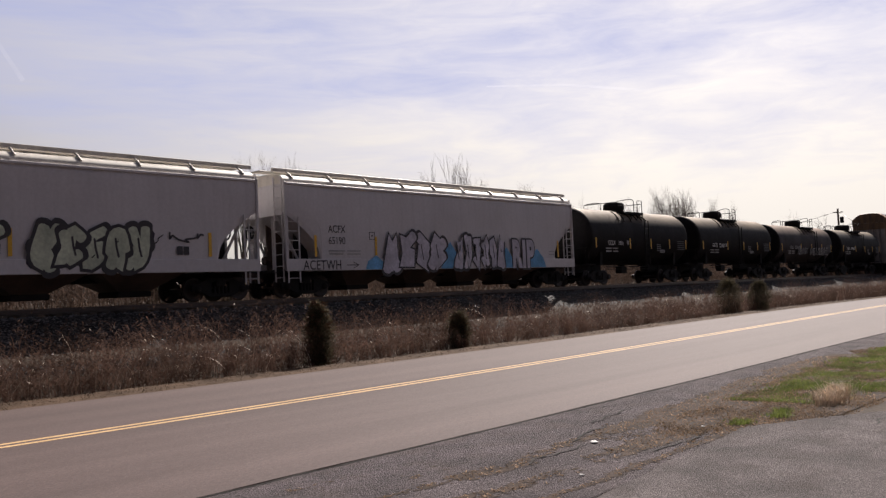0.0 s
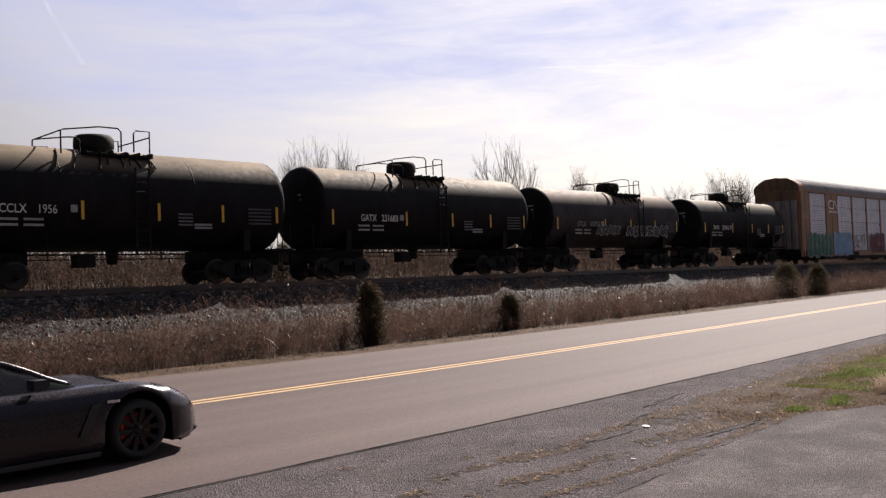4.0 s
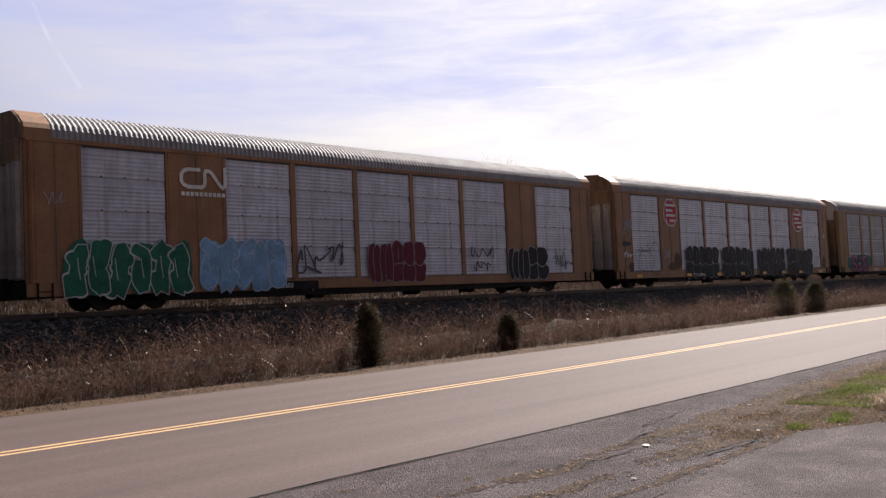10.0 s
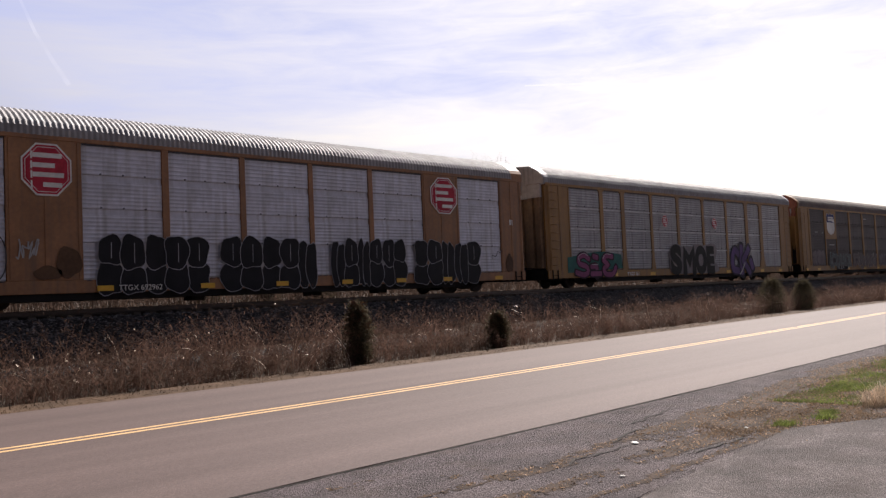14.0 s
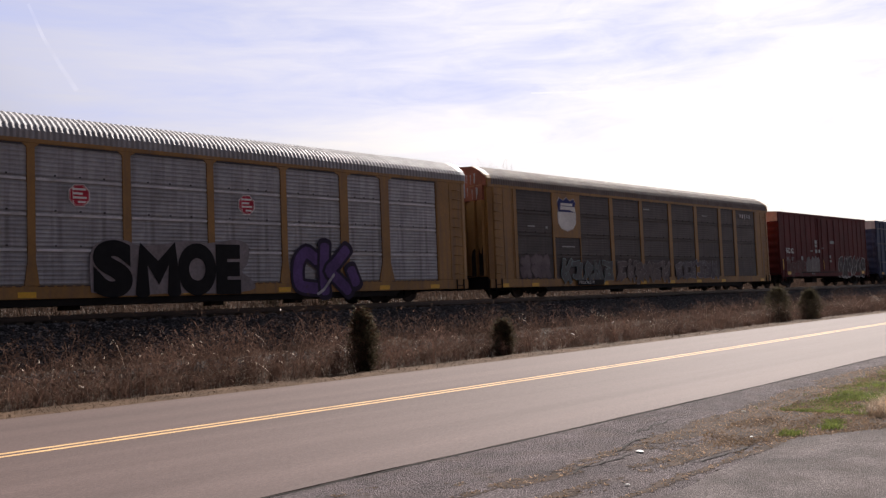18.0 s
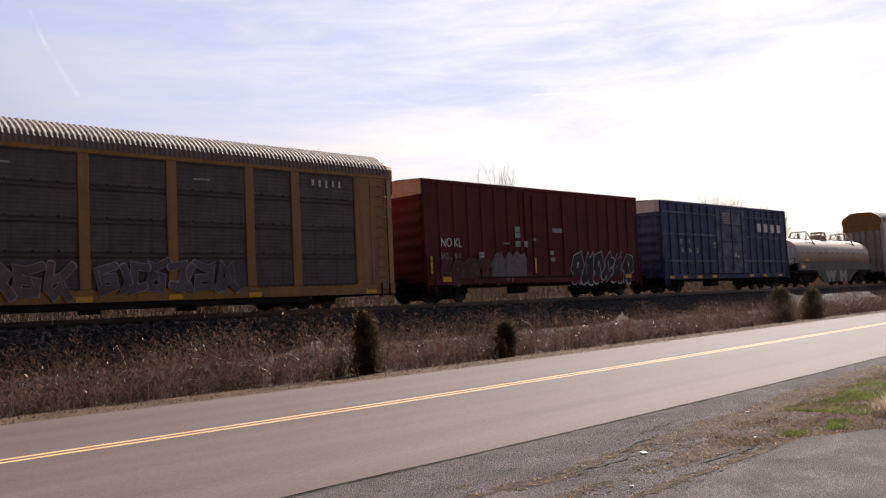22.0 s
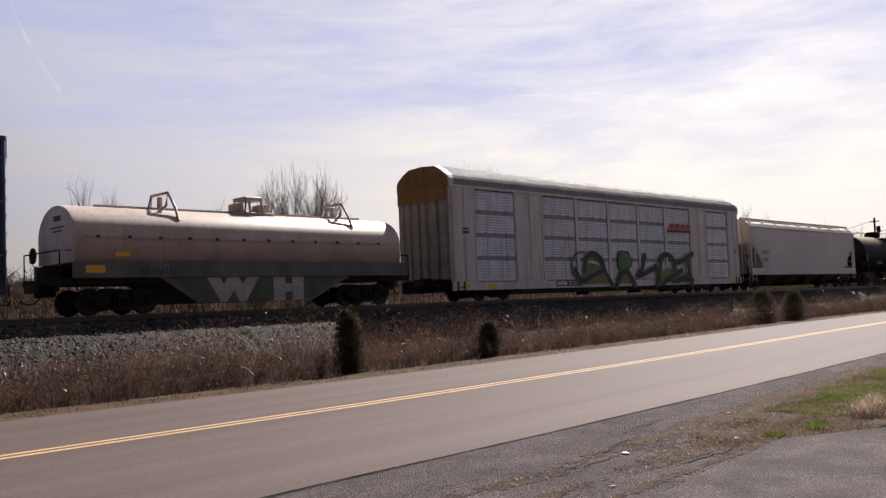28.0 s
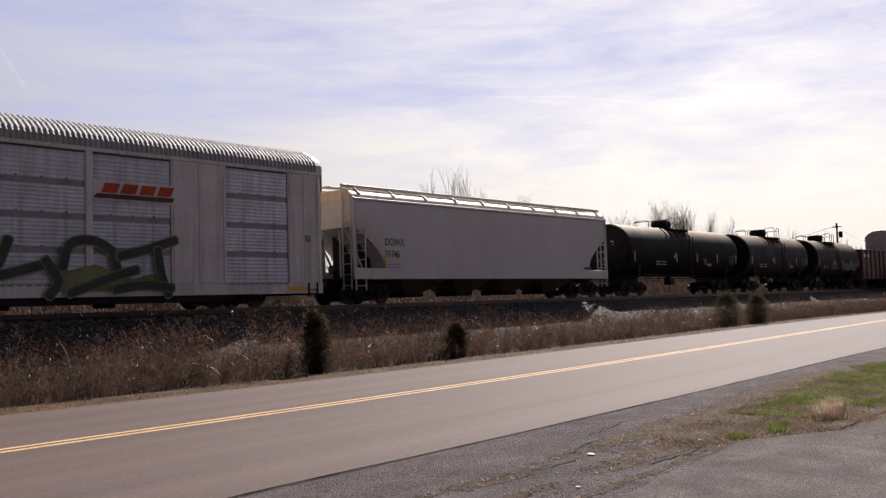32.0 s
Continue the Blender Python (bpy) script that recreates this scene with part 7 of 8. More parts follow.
part("letter_stroke", band(Shape(), [(6.30, 1.05), (5.85, 0.55), (5.62, 0.42)], 0.10, RF - 0.045, 0.0002), paint(0.42, 0.40, 0.44), smo, "white sprayed flash")
part("graffiti_glow", slab([(-12.0, 0.7), (-7.3, 0.9), (-7.4, 1.6), (-9.0, 1.75), (-9.9, 1.7), (-12.0, 1.45)], RF - 0.006), paint(0.03, 0.13, 0.12), smo, "teal sprayed background")
strokes(smo, [[(-10.35, 1.42), (-10.70, 1.56), (-11.10, 1.42), (-11.05, 1.15), (-10.50, 1.00), (-10.35, 0.76), (-10.70, 0.60), (-11.25, 0.70)], [(-9.78, 1.48), (-9.68, 1.46)], [(-10.00, 1.00), (-9.68, 1.00), (-9.65, 0.66)], [(-10.02, 0.64), (-9.42, 0.64)], [(-8.40, 1.50), (-8.85, 1.52), (-9.05, 1.30), (-8.70, 1.08), (-9.05, 0.88), (-8.90, 0.62), (-8.30, 0.60), (-8.05, 0.86)]], RF - 0.008, 0.24, paint(0.25, 0.07, 0.17), paint(0.035, 0.02, 0.03), 0.07, "fat magenta spray-painted stroke")
for pts in ([(-10.36, 1.52), (-10.75, 1.66), (-11.14, 1.50), (-11.14, 1.25)], [(-8.42, 1.60), (-8.88, 1.62), (-9.12, 1.40)], [(-10.05, 1.10), (-9.6, 1.10)]):
    part("letter_stroke", band(Shape(), curve(pts, 3), 0.03, RF - 0.052, 0.0001), paint(0.55, 0.53, 0.55), smo, "thin white sprayed highlight")
lettering(smo, "TTGX 151", -6.9, 0.50, 0.26, WHITE, RF - 0.0, label="white stencilled reporting mark and number", bold=0.003)
reflectors(smo, [-11.0, -8.0, -4.4, 0.6, 4.2, 8.8, 11.5], 0.50, 0.66, RF + 0.01, 0.5)
TRAIN.append(smo)

C4 = 58.62
P3 = [(-11.6, -9.06), (-8.9, -6.95), (-6.86, -4.36), (-4.05, -1.62), (-1.31, 1.28), (1.62, 4.07), (4.42, 6.92), (7.26, 8.79), (9.16, 11.6)]
POST3 = [(-9.06, -8.9), (-6.95, -6.86), (-4.36, -4.05), (-1.62, -1.31), (1.28, 1.62), (4.07, 4.42), (6.92, 7.26), (8.79, 9.16), (-11.85, -11.62)]
upc = autorack(C4, "ochre auto carrier with sooty dark screens and a shield emblem", YEL, YEL, DARKSCREEN, BROWNROOF, P3, POST3, half=13.57, solids=[(-13.2, -11.87), (11.62, 13.2)], topband=paint(0.23, 0.075, 0.045), lipm=DARKSCREEN, ridge=0.005, hood=0.30, rungs=True)
part("emblem_plate", Shape().box(-8.95, -6.88, RF - 0.004, RF + 0.02, 2.75, 4.85, 0.008), YEL, upc, "ochre plate behind the emblem")
shield = [(-8.65, 4.45), (-8.5, 4.62), (-8.2, 4.52), (-7.95, 4.66), (-7.70, 4.52), (-7.4, 4.62), (-7.25, 4.45), (-7.32, 4.25), (-7.25, 3.9), (-7.27, 3.45), (-7.5, 3.2), (-7.95, 3.08), (-8.4, 3.2), (-8.63, 3.45), (-8.65, 3.9), (-8.58, 4.25)]
decal(upc, "emblem", [(-7.95 + (x + 7.95) * 1.05, 3.87 + (z - 3.87) * 1.05) for x, z in shield], RF - 0.006, paint(0.50, 0.45, 0.40), "pale shield border")
decal(upc, "emblem", shield, RF - 0.012, WHITE, "white shield emblem")
decal(upc, "emblem_top", [(x, z) for x, z in shield if z >= 4.2] + [(-7.28, 3.98), (-8.62, 3.98)], RF - 0.018, paint(0.035, 0.045, 0.16), "dark blue top of the shield")
bars(upc, [(-8.42, -7.5, 4.28, 4.40), (-8.46, -7.44, 4.08, 4.20)], RF - 0.024, WHITE, label="white lettering bars on the shield")
piece(upc, -8.6, -4.3, 0.62, 1.68, RF - 0.02, 5, paint(0.120, 0.128, 0.132), paint(0.27, 0.36, 0.36), 121, 0.020, "faded grey graffiti letters with pale teal edges", lean=0.1, power=4, heavy=0.24)
piece(upc, -4.0, 1.1, 0.62, 1.64, RF - 0.02, 6, paint(0.155, 0.128, 0.124), paint(0.37, 0.33, 0.325), 122, 0.018, "faded pinkish graffiti letters with pale edges", lean=0.1, power=4, heavy=0.25)
piece(upc, 1.7, 6.5, 0.66, 1.72, RF - 0.02, 6, paint(0.135, 0.122, 0.135), paint(0.37, 0.35, 0.37), 123, 0.018, "faded grey graffiti letters with pale edges", lean=0.1, power=4, heavy=0.23)
piece(upc, -11.5, -9.3, 0.9, 1.9, RF + 0.015, 3, paint(0.17, 0.14, 0.15), paint(0.12, 0.10, 0.11), 124, 0.03, "nearly washed-out graffiti", inner=False)
part("data_plate", Shape().box(-7.4, -5.2, RF - 0.052, RF - 0.048, 0.48, 0.74), BLACK_STEEL, upc, "black number plate")
lettering(upc, "TTGX 965177", -7.3, 0.54, 0.22, WHITE, RF - 0.054, label="white stencilled reporting mark and number", bold=0.003)
reflectors(upc, [-12.6, -10.5, -5.0, -1.5, 1.4, 4.3, 7.2, 12.3], 0.48, 0.64, RF + 0.01, 0.5)
bars(upc, [(-10.9, -10.4, 3.2, 3.26), (-9.6, -9.45, 3.15, 3.25), (-8.4, -7.4, 2.3, 2.36), (-1.2, -0.6, 4.4, 4.46), (5.0, 5.6, 4.3, 4.36)], RF + 0.01, DIMWHITE, "chalk_marks", "chalky scratches on the screens")
for k in range(5):
    part("torn_slot", Shape().box(9.7 + 0.30 * k, 9.80 + 0.30 * k, RF + 0.0, RF + 0.04, 4.42 - 0.04 * (k % 3), 4.62), LIP, upc, "pale slot in a torn screen")
DOORSOOT = surf("door_soot", (0.026, 0.021, 0.019), 0.9, vary=0.4, fine=8, coarse=1.5, spec=0.1)
soot_rng = random.Random(77)
for y in (-1.22, -0.78, -0.12, 0.32, 0.86, 1.26):
    tops = [1.75 + 0.75 * soot_rng.random() for _ in range(4)]
    part("soot_stain", Shape().prism([(y - 0.125, 1.0), (y + 0.125, 1.0), (y + 0.125, tops[0]), (y + 0.05, tops[1]), (y - 0.03, tops[2]), (y - 0.125, tops[3])], "x", -13.57 - 0.1235, -13.57 - 0.1215), DOORSOOT, upc, "soot rising from the foot of the end door")
for k in range(9):
    y, w = -1.35 + 2.6 * soot_rng.random(), 0.015 + 0.035 * soot_rng.random()
    a, b = 4.32 + 0.2 * soot_rng.random(), 4.62 + 0.3 * soot_rng.random()
    part("paint_run", Shape().prism([(y - w * 0.4, a), (y + w * 0.3, a), (y + w, b), (y - w, b)], "x", -13.57 - 0.1365, -13.57 - 0.1335), DIMWHITE, upc, "chalky white run on the end door")
    a, b = 4.98 + 0.15 * soot_rng.random(), 5.25 + 0.3 * soot_rng.random()
    part("paint_run", Shape().prism([(y * 0.8 - w * 0.4, a), (y * 0.8 + w * 0.3, a), (y * 0.8 + w, b), (y * 0.8 - w, b)], "x", -13.57 - 0.0245, -13.57 - 0.0215), DIMWHITE, upc, "chalky white run on the end door")
TRAIN.append(upc)

red = boxcar(81.62, "dark red boxcar with pale graffiti along the bottom", BOXRED, 7.78, 19, 0.03, (-1.45, 1.78), 5.05, cap=COILTAN)
lettering(red, "NO", -6.87, 2.30, 0.52, WHITE, -1.535, label="white stencilled reporting mark", stretch=0.8, bold=0.004)
lettering(red, "KL", -6.10, 2.30, 0.52, WHITE, -1.535, label="white stencilled reporting mark", stretch=0.8, bold=0.004)
lettering(red, "560", -6.90, 1.80, 0.36, DIMWHITE, -1.535, label="faded stencilled car number", stretch=0.8)
lettering(red, "811", -6.10, 1.80, 0.36, DIMWHITE, -1.535, label="faded stencilled car number", stretch=0.8)
piece(red, -6.9, -3.9, 0.82, 1.75, -1.54, 5, paint(0.105, 0.045, 0.045), paint(0.17, 0.12, 0.12), 131, 0.03, "washed pinkish graffiti", inner=False, power=4, lean=0.0)
piece(red, -3.7, -1.5, 0.82, 2.0, -1.54, 3, paint(0.19, 0.17, 0.175), paint(0.26, 0.24, 0.24), 133, 0.03, "washed grey graffiti", inner=False, power=4, lean=0.0, halo=paint(0.16, 0.14, 0.145))
piece(red, 1.9, 7.0, 0.72, 2.1, -1.545, 6, paint(0.045, 0.035, 0.04), paint(0.60, 0.59, 0.60), 132, 0.035, "dark letters with white sprayed outlines", power=3.5, overlap=1.5, heavy=0.36, lean=0.25)
bars(red, [(-2.2, -1.85, 2.35, 2.6), (-2.2, -1.85, 2.75, 2.95), (-2.2, -1.85, 3.0, 3.25), (-1.6, -1.35, 2.35, 2.6), (-1.0, -0.75, 2.65, 2.75), (0.5, 1.25, 3.05, 3.25), (0.3, 0.6, 1.7, 1.9), (0.25, 0.5, 2.0, 2.2), (-3.0, -2.6, 2.45, 2.52), (-4.6, -4.3, 1.85, 2.1)], -1.565, DIMWHITE, "stencil_patch", "white data stencils and patches")
reflectors(red, [-7.45, -0.85], 1.2, 1.9, -1.565, 0.12)
reflectors(red, [-6.6, 6.6], 0.86, 1.06, -1.565, 0.5)
TRAIN.append(red)

blue = boxcar(99.5, "faded blue boxcar with outside posts and white block lettering", BOXBLUE, 7.8, 19, 0.06, (-1.7, 1.9), 5.08, cap=RACKWHITE, rails=True)
bars(blue, [(3.55 + 0.92 * k, 4.05 + 0.92 * k, 3.60, 4.12) for k in range(4)], -1.565, WHITE, "lettering_blocks", "white block lettering shapes")
lettering(blue, "LR", -5.95, 2.72, 0.36, WHITE, -1.565, label="white stencilled reporting mark", stretch=0.7)
lettering(blue, "S", -5.0, 2.72, 0.36, WHITE, -1.565, label="white stencilled reporting mark", stretch=0.7)
for text, x in (("10", -5.92), ("04", -5.05), ("21", -4.22)):
    lettering(blue, text, x, 2.22, 0.36, WHITE, -1.565, label="white stencilled car number", stretch=0.75)
bars(blue, [(-2.2, -1.9, 2.5, 2.6), (-2.2, -1.9, 2.7, 2.85)], -1.567, DIMWHITE)
bars(blue, [(-0.9, 0.0, 4.0 + 0.14 * k, 4.09 + 0.14 * k) for k in range(5)], -1.56, DIMWHITE, "door_notice", "pale notice on the door")
bars(blue, [(0.4, 0.55, 2.0, 2.25), (0.7, 0.85, 1.9, 2.1)], -1.57, WHITE, "door_placard", "white door placard")
reflectors(blue, [-7.0, -5.6, -4.0, -2.3, 2.4, 4.2, 6.4], 0.78, 0.92, -1.565, 0.5)
TRAIN.append(blue)

TRAIN.append(coil_car(115.85))

bns = autorack(138.45, "white-grey auto carrier with a small red emblem and green graffiti", RACKWHITE, RACKEND, GALV, ROOFM, P1, POST1, half=13.35, solids=SOLID1, topband=YEL, gaps=True, hood=0.32)
decal(bns, "emblem", [(4.35, 3.46), (7.0, 3.46), (7.1, 3.60), (4.45, 3.60)], RF - 0.016, paint(0.10, 0.06, 0.06), "dark underline of the emblem")
for k in range(4):
    x = 4.6 + 0.62 * k
    decal(bns, "emblem", [(x, 3.64), (x + 0.5, 3.64), (x + 0.62, 3.94), (x + 0.12, 3.94)], RF - 0.016, paint(0.45, 0.07, 0.03), "slanted red emblem bar")
part("emblem_field", Shape().box(4.35, 7.1, RF + 0.002, RF + 0.03, 3.40, 4.02), RACKWHITE, bns, "white field behind the emblem")
for pts in ([(-4.6, 0.62), (-1.3, 0.62), (-1.9, 1.2), (-2.5, 1.55), (-3.4, 1.7), (-3.9, 1.1)], [(-0.75, 0.62), (0.5, 0.62), (0.35, 1.3), (-0.1, 1.5), (-0.6, 1.3)], [(3.0, 0.62), (6.6, 0.62), (6.5, 1.2), (5.6, 1.0), (4.4, 1.45), (3.4, 1.2)]):
    decal(bns, "graffiti_glow", pts, RF - 0.006, paint(0.20, 0.21, 0.10), "dull yellow-green sprayed background")
BNDARK, BNGREY = paint(0.055, 0.065, 0.052), paint(0.17, 0.19, 0.15)
strokes(bns, [[(-4.75, 1.15), (-4.78, 1.75), (-4.35, 2.16), (-3.75, 2.2)]], RF - 0.004, 0.10, paint(0.22, 0.19, 0.28), BNGREY, 0.02, "thin purple sprayed arc")
strokes(bns, [[(-3.75, 1.35), (-3.55, 1.98), (-2.95, 2.12), (-2.30, 1.85), (-1.95, 1.15), (-1.45, 0.62)], [(-4.55, 1.25), (-4.05, 0.78), (-2.95, 1.10), (-2.15, 1.32)], [(-0.95, 0.60), (-0.45, 1.15), (0.15, 1.15), (0.70, 0.60)], [(1.80, 2.0), (1.55, 1.40), (1.20, 1.02), (2.85, 1.42)], [(2.95, 1.45), (3.25, 0.95), (3.05, 0.60)], [(3.40, 1.45), (3.60, 2.02), (4.25, 2.16), (4.90, 1.85), (5.05, 1.40)], [(3.70, 0.62), (4.9, 1.05), (5.6, 1.25)], [(5.25, 1.72), (6.00, 1.90), (6.95, 2.20)], [(6.45, 1.80), (6.55, 1.15), (6.75, 0.60)], [(5.1, 0.70), (6.0, 0.80), (6.8, 0.72)]], RF - 0.012, 0.25, BNDARK, BNGREY, 0.035, "dark green-black spray-painted stroke")
head = part("graffiti_letter", slab(blob(-0.15, 1.78, 1.20, 0.98, random.Random(8), 22, 2.3), RF - 0.02), paint(0.13, 0.22, 0.13), bns, "round green sprayed form")
part("letter_outline", slab(blob(-0.15, 1.78, 1.36, 1.14, random.Random(8), 22, 2.3), RF - 0.014), BNDARK, head)
part("data_plate", Shape().box(-6.15, -4.05, RF + 0.003, RF + 0.010, 0.55, 0.82), DARKTEXT, bns, "dark plate on the sill")
bars(bns, [(-6.05 + 0.2 * k, -5.9 + 0.2 * k, 0.60, 0.77) for k in range(4)], RF + 0.002, WHITE)
lettering(bns, "301733", -5.15, 0.60, 0.25, WHITE, RF + 0.002, label="white stencilled car number", bold=0.003)
lettering(bns, "BI", 12.45, 2.35, 0.36, DARKTEXT, RF - 0.006, label="dark stencilled mark")
bars(bns, [(-12.6, -12.2, 2.9, 3.0), (-12.6, -12.2, 3.06, 3.14)], RF - 0.006, DARKTEXT)
reflectors(bns, [-12.5, -10.8, 11.9, 12.4], 0.55, 0.72, RF + 0.01, 0.5)
TRAIN.append(bns)

dow = hopper(162.6, "grey covered hopper car with a cream roof and end", HOPGREY, HOPCREAM, half=9.25, slope_in=1.3, bays=4, eave=4.12)
lettering(dow, "DOWX", -7.55, 2.35, 0.40, DARKTEXT, FACE, label="dark stencilled reporting mark", stretch=0.85, bold=0.004)
lettering(dow, "21746", -7.55, 1.86, 0.40, DARKTEXT, FACE, label="dark stencilled car number", stretch=0.85, bold=0.004)
bars(dow, [(-7.5, -6.7, 1.55, 1.60), (-7.5, -6.7, 1.43, 1.48)], FACE, DIMWHITE)
bars(dow, [(6.9, 7.4, 1.45, 1.58)], FACE - 0.05, DARKTEXT)
reflectors(dow, [-7.5], 1.46, 1.95, FACE - 0.002, 0.10)
TRAIN.append(dow)

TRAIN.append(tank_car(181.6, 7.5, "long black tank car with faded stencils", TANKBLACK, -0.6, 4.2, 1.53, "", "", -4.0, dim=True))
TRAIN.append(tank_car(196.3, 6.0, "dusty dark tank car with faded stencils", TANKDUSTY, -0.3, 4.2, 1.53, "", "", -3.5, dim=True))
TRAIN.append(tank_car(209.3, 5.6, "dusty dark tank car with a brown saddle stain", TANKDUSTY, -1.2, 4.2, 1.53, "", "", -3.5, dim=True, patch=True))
TRAIN.append(gondola(220.6, 5.3))
TRAIN.append(autorack(240.2, "pale auto carrier with grey screens", RACKWHITE, RACKWHITE, GALV, ROOFM, P1, POST1, half=13.2, solids=SOLID1, topband=RACKWHITE))


# ---- sports car ----
CARPAINT = surf("car_paint", (0.0105, 0.0075, 0.0125), 0.3, metal=0.2, vary=0.05, fine=60, bump=0, coat=0.35, spec=0.35)
CARTRIM = surf("black_trim", (0.012, 0.012, 0.013), 0.5, vary=0.1, bump=0)
TYRE = surf("tyre_rubber", (0.018, 0.018, 0.018), 0.85, vary=0.2)
RIM = surf("dark_rim", (0.025, 0.025, 0.028), 0.3, metal=0.9, vary=0.1, bump=0)
CALIPER = surf("red_caliper", (0.45, 0.05, 0.02), 0.4, vary=0.1, bump=0)
TAILLAMP = surf("red_lamp", (0.11, 0.004, 0.005), 0.15, vary=0.1, bump=0, coat=1.0)
CHROME = surf("chrome", (0.6, 0.6, 0.62), 0.12, metal=1.0, vary=0.05, bump=0)
GLASS = clear_glass("tinted_glass", (0.32, 0.38, 0.36))
LENS = clear_glass("lamp_lens", (0.85, 0.85, 0.88))
PLATE = surf("number_plate", (0.6, 0.62, 0.66), 0.5, vary=0.08, bump=0)


def lerp_table(table, x):
    for (a, *va), (b, *vb) in zip(table, table[1:]):
        if x <= b:
            u = min(1.0, max(0.0, (x - a) / (b - a)))
            u = u * u * (3 - 2 * u) * 0.5 + u * 0.5
            return [p + (q - p) * u for p, q in zip(va, vb)]
    return list(table[-1][1:])


def sports_car():
    car = thing("sports_car", "dark grey-purple low sports coupe driving along the road", "car", "", pose(-70, 10, 0.03))
    # x: half width, shoulder height, fender top, centre top, bottom
    table = [(-2.25, 0.74, 0.60, 0.82, 0.86, 0.25), (-2.17, 0.85, 0.64, 0.90, 0.96, 0.19), (-1.8, 0.94, 0.66, 0.94, 0.96, 0.17), (-1.29, 0.965, 0.62, 0.95, 0.95, 0.16), (-0.75, 0.935, 0.60, 0.90, 0.92, 0.13), (-0.1, 0.90, 0.58, 0.85, 0.88, 0.13), (0.6, 0.90, 0.58, 0.83, 0.87, 0.13), (1.0, 0.925, 0.60, 0.84, 0.86, 0.14), (1.39, 0.945, 0.60, 0.84, 0.80, 0.14), (1.75, 0.92, 0.55, 0.76, 0.71, 0.14), (2.05, 0.82, 0.46, 0.62, 0.59, 0.16), (2.20, 0.66, 0.38, 0.50, 0.49, 0.18), (2.25, 0.50, 0.34, 0.42, 0.42, 0.22)]
    xs = sorted({row[0] for row in table} | {xw + 0.405 * math.cos(math.pi * k / 10) for xw in (-1.29, 1.39) for k in range(11)} | {-0.5, 0.25, 1.9, -2.0})
    rings = []
    for x in xs:
        w, sh, ft, ct, bo = lerp_table(table, x)
        arch = bo
        for xw in (-1.29, 1.39):
            d = abs(x - xw)
            if d < 0.41:
                arch = max(arch, 0.335 + math.sqrt(max(0, 0.405 ** 2 - d * d)) - (0.0 if d < 0.404 else 0.2))
        halfring = [(0, bo), (0.62, bo), (0.64, max(arch - 0.02, bo)), (w - 0.035, arch), (w, max(arch + 0.02, bo + 0.06)), (w * 1.0, max(sh, arch + 0.04)), (w * 0.985, max(sh + (ft - sh) * 0.6, arch + 0.06)), (w * 0.93, max(ft - 0.02, arch + 0.08)), (w * 0.83, max(ft, arch + 0.085)), (w * 0.62, ft * 0.35 + ct * 0.65), (0, ct)]
        rings.append([(x, -y, z) for y, z in halfring] + [(x, y, z) for y, z in reversed(halfring[1:-1])])
    body = part("body", Shape().rings(rings), CARPAINT, car, "glossy dark grey-purple bodywork")
    # greenhouse: outer glass skin and roof
    gh = [(-2.02, 0.60, 0.55, 0.985), (-1.6, 0.66, 0.56, 1.08), (-1.1, 0.72, 0.56, 1.175), (-0.6, 0.76, 0.56, 1.232), (-0.3, 0.77, 0.555, 1.245), (-0.02, 0.765, 0.55, 1.215), (0.32, 0.74, 0.56, 1.08), (0.62, 0.70, 0.60, 0.94), (0.80, 0.66, 0.60, 0.87)]

    def gring(x, grow=0.0):
        bw, tw, z = lerp_table(gh, x)
        base = lerp_table(table, x)[3] - 0.03
        z = max(z, base + 0.02)
        return [(x, -(bw + grow), base), (x, -((bw + tw) / 2 + 0.03 + grow), (base + z) / 2), (x, -(tw + grow), z - 0.035 + grow), (x, -(tw - 0.1), z + grow), (x, 0, z + 0.012 + grow), (x, tw - 0.1, z + grow), (x, tw + grow, z - 0.035 + grow), (x, (bw + tw) / 2 + 0.03 + grow, (base + z) / 2), (x, bw + grow, base)]
    gx_ = [-2.02 + 2.82 * k / 26 for k in range(27)]
    part("glasshouse", Shape().rings([gring(x) for x in gx_], caps=False, loop=False), GLASS, car, "dark tinted glasshouse")

    def band(x0, x1, cols, name, n=10, grow=0.006):
        s = Shape()
        rr = [gring(x0 + (x1 - x0) * k / n, grow) for k in range(n + 1)]
        for a, b in cols:
            s.rings([r[a:b + 1] for r in rr], caps=False, loop=False)
        part(name, s, CARPAINT, car)
    band(-0.78, -0.04, [(2, 6)], "roof_panel")
    band(-0.98, -0.70, [(0, 3), (5, 8), (2, 6)], "roof_hoop")
    band(-2.0, -0.95, [(0, 1)], "rear_quarter")
    band(-2.0, -0.95, [(7, 8)], "rear_quarter")
    for s in (-1, 1):
        pill = Shape()
        pill.tube([(x, s * (lerp_table(gh, x)[1] + 0.005), lerp_table(gh, x)[2] - 0.03) for x in (-0.08, 0.12, 0.32, 0.52, 0.72)], 0.032, 6)
        part("windscreen_pillar", pill, CARPAINT, car)
    # cabin
    cab = Shape().box(-0.95, 0.7, -0.66, 0.66, 0.30, 0.55)
    for y in (-0.36, 0.36):
        cab.box(-0.75, -0.15, y - 0.24, y + 0.24, 0.50, 0.62, 0.04)
        cab.prism([(-0.80, 0.55), (-0.60, 0.55), (-0.78, 1.08), (-0.92, 1.06)], "y", y - 0.22, y + 0.22)
    cab.box(0.42, 0.75, -0.66, 0.66, 0.70, 0.86, 0.03)
    part("cabin", cab, CARTRIM, car, "black seats and dashboard")
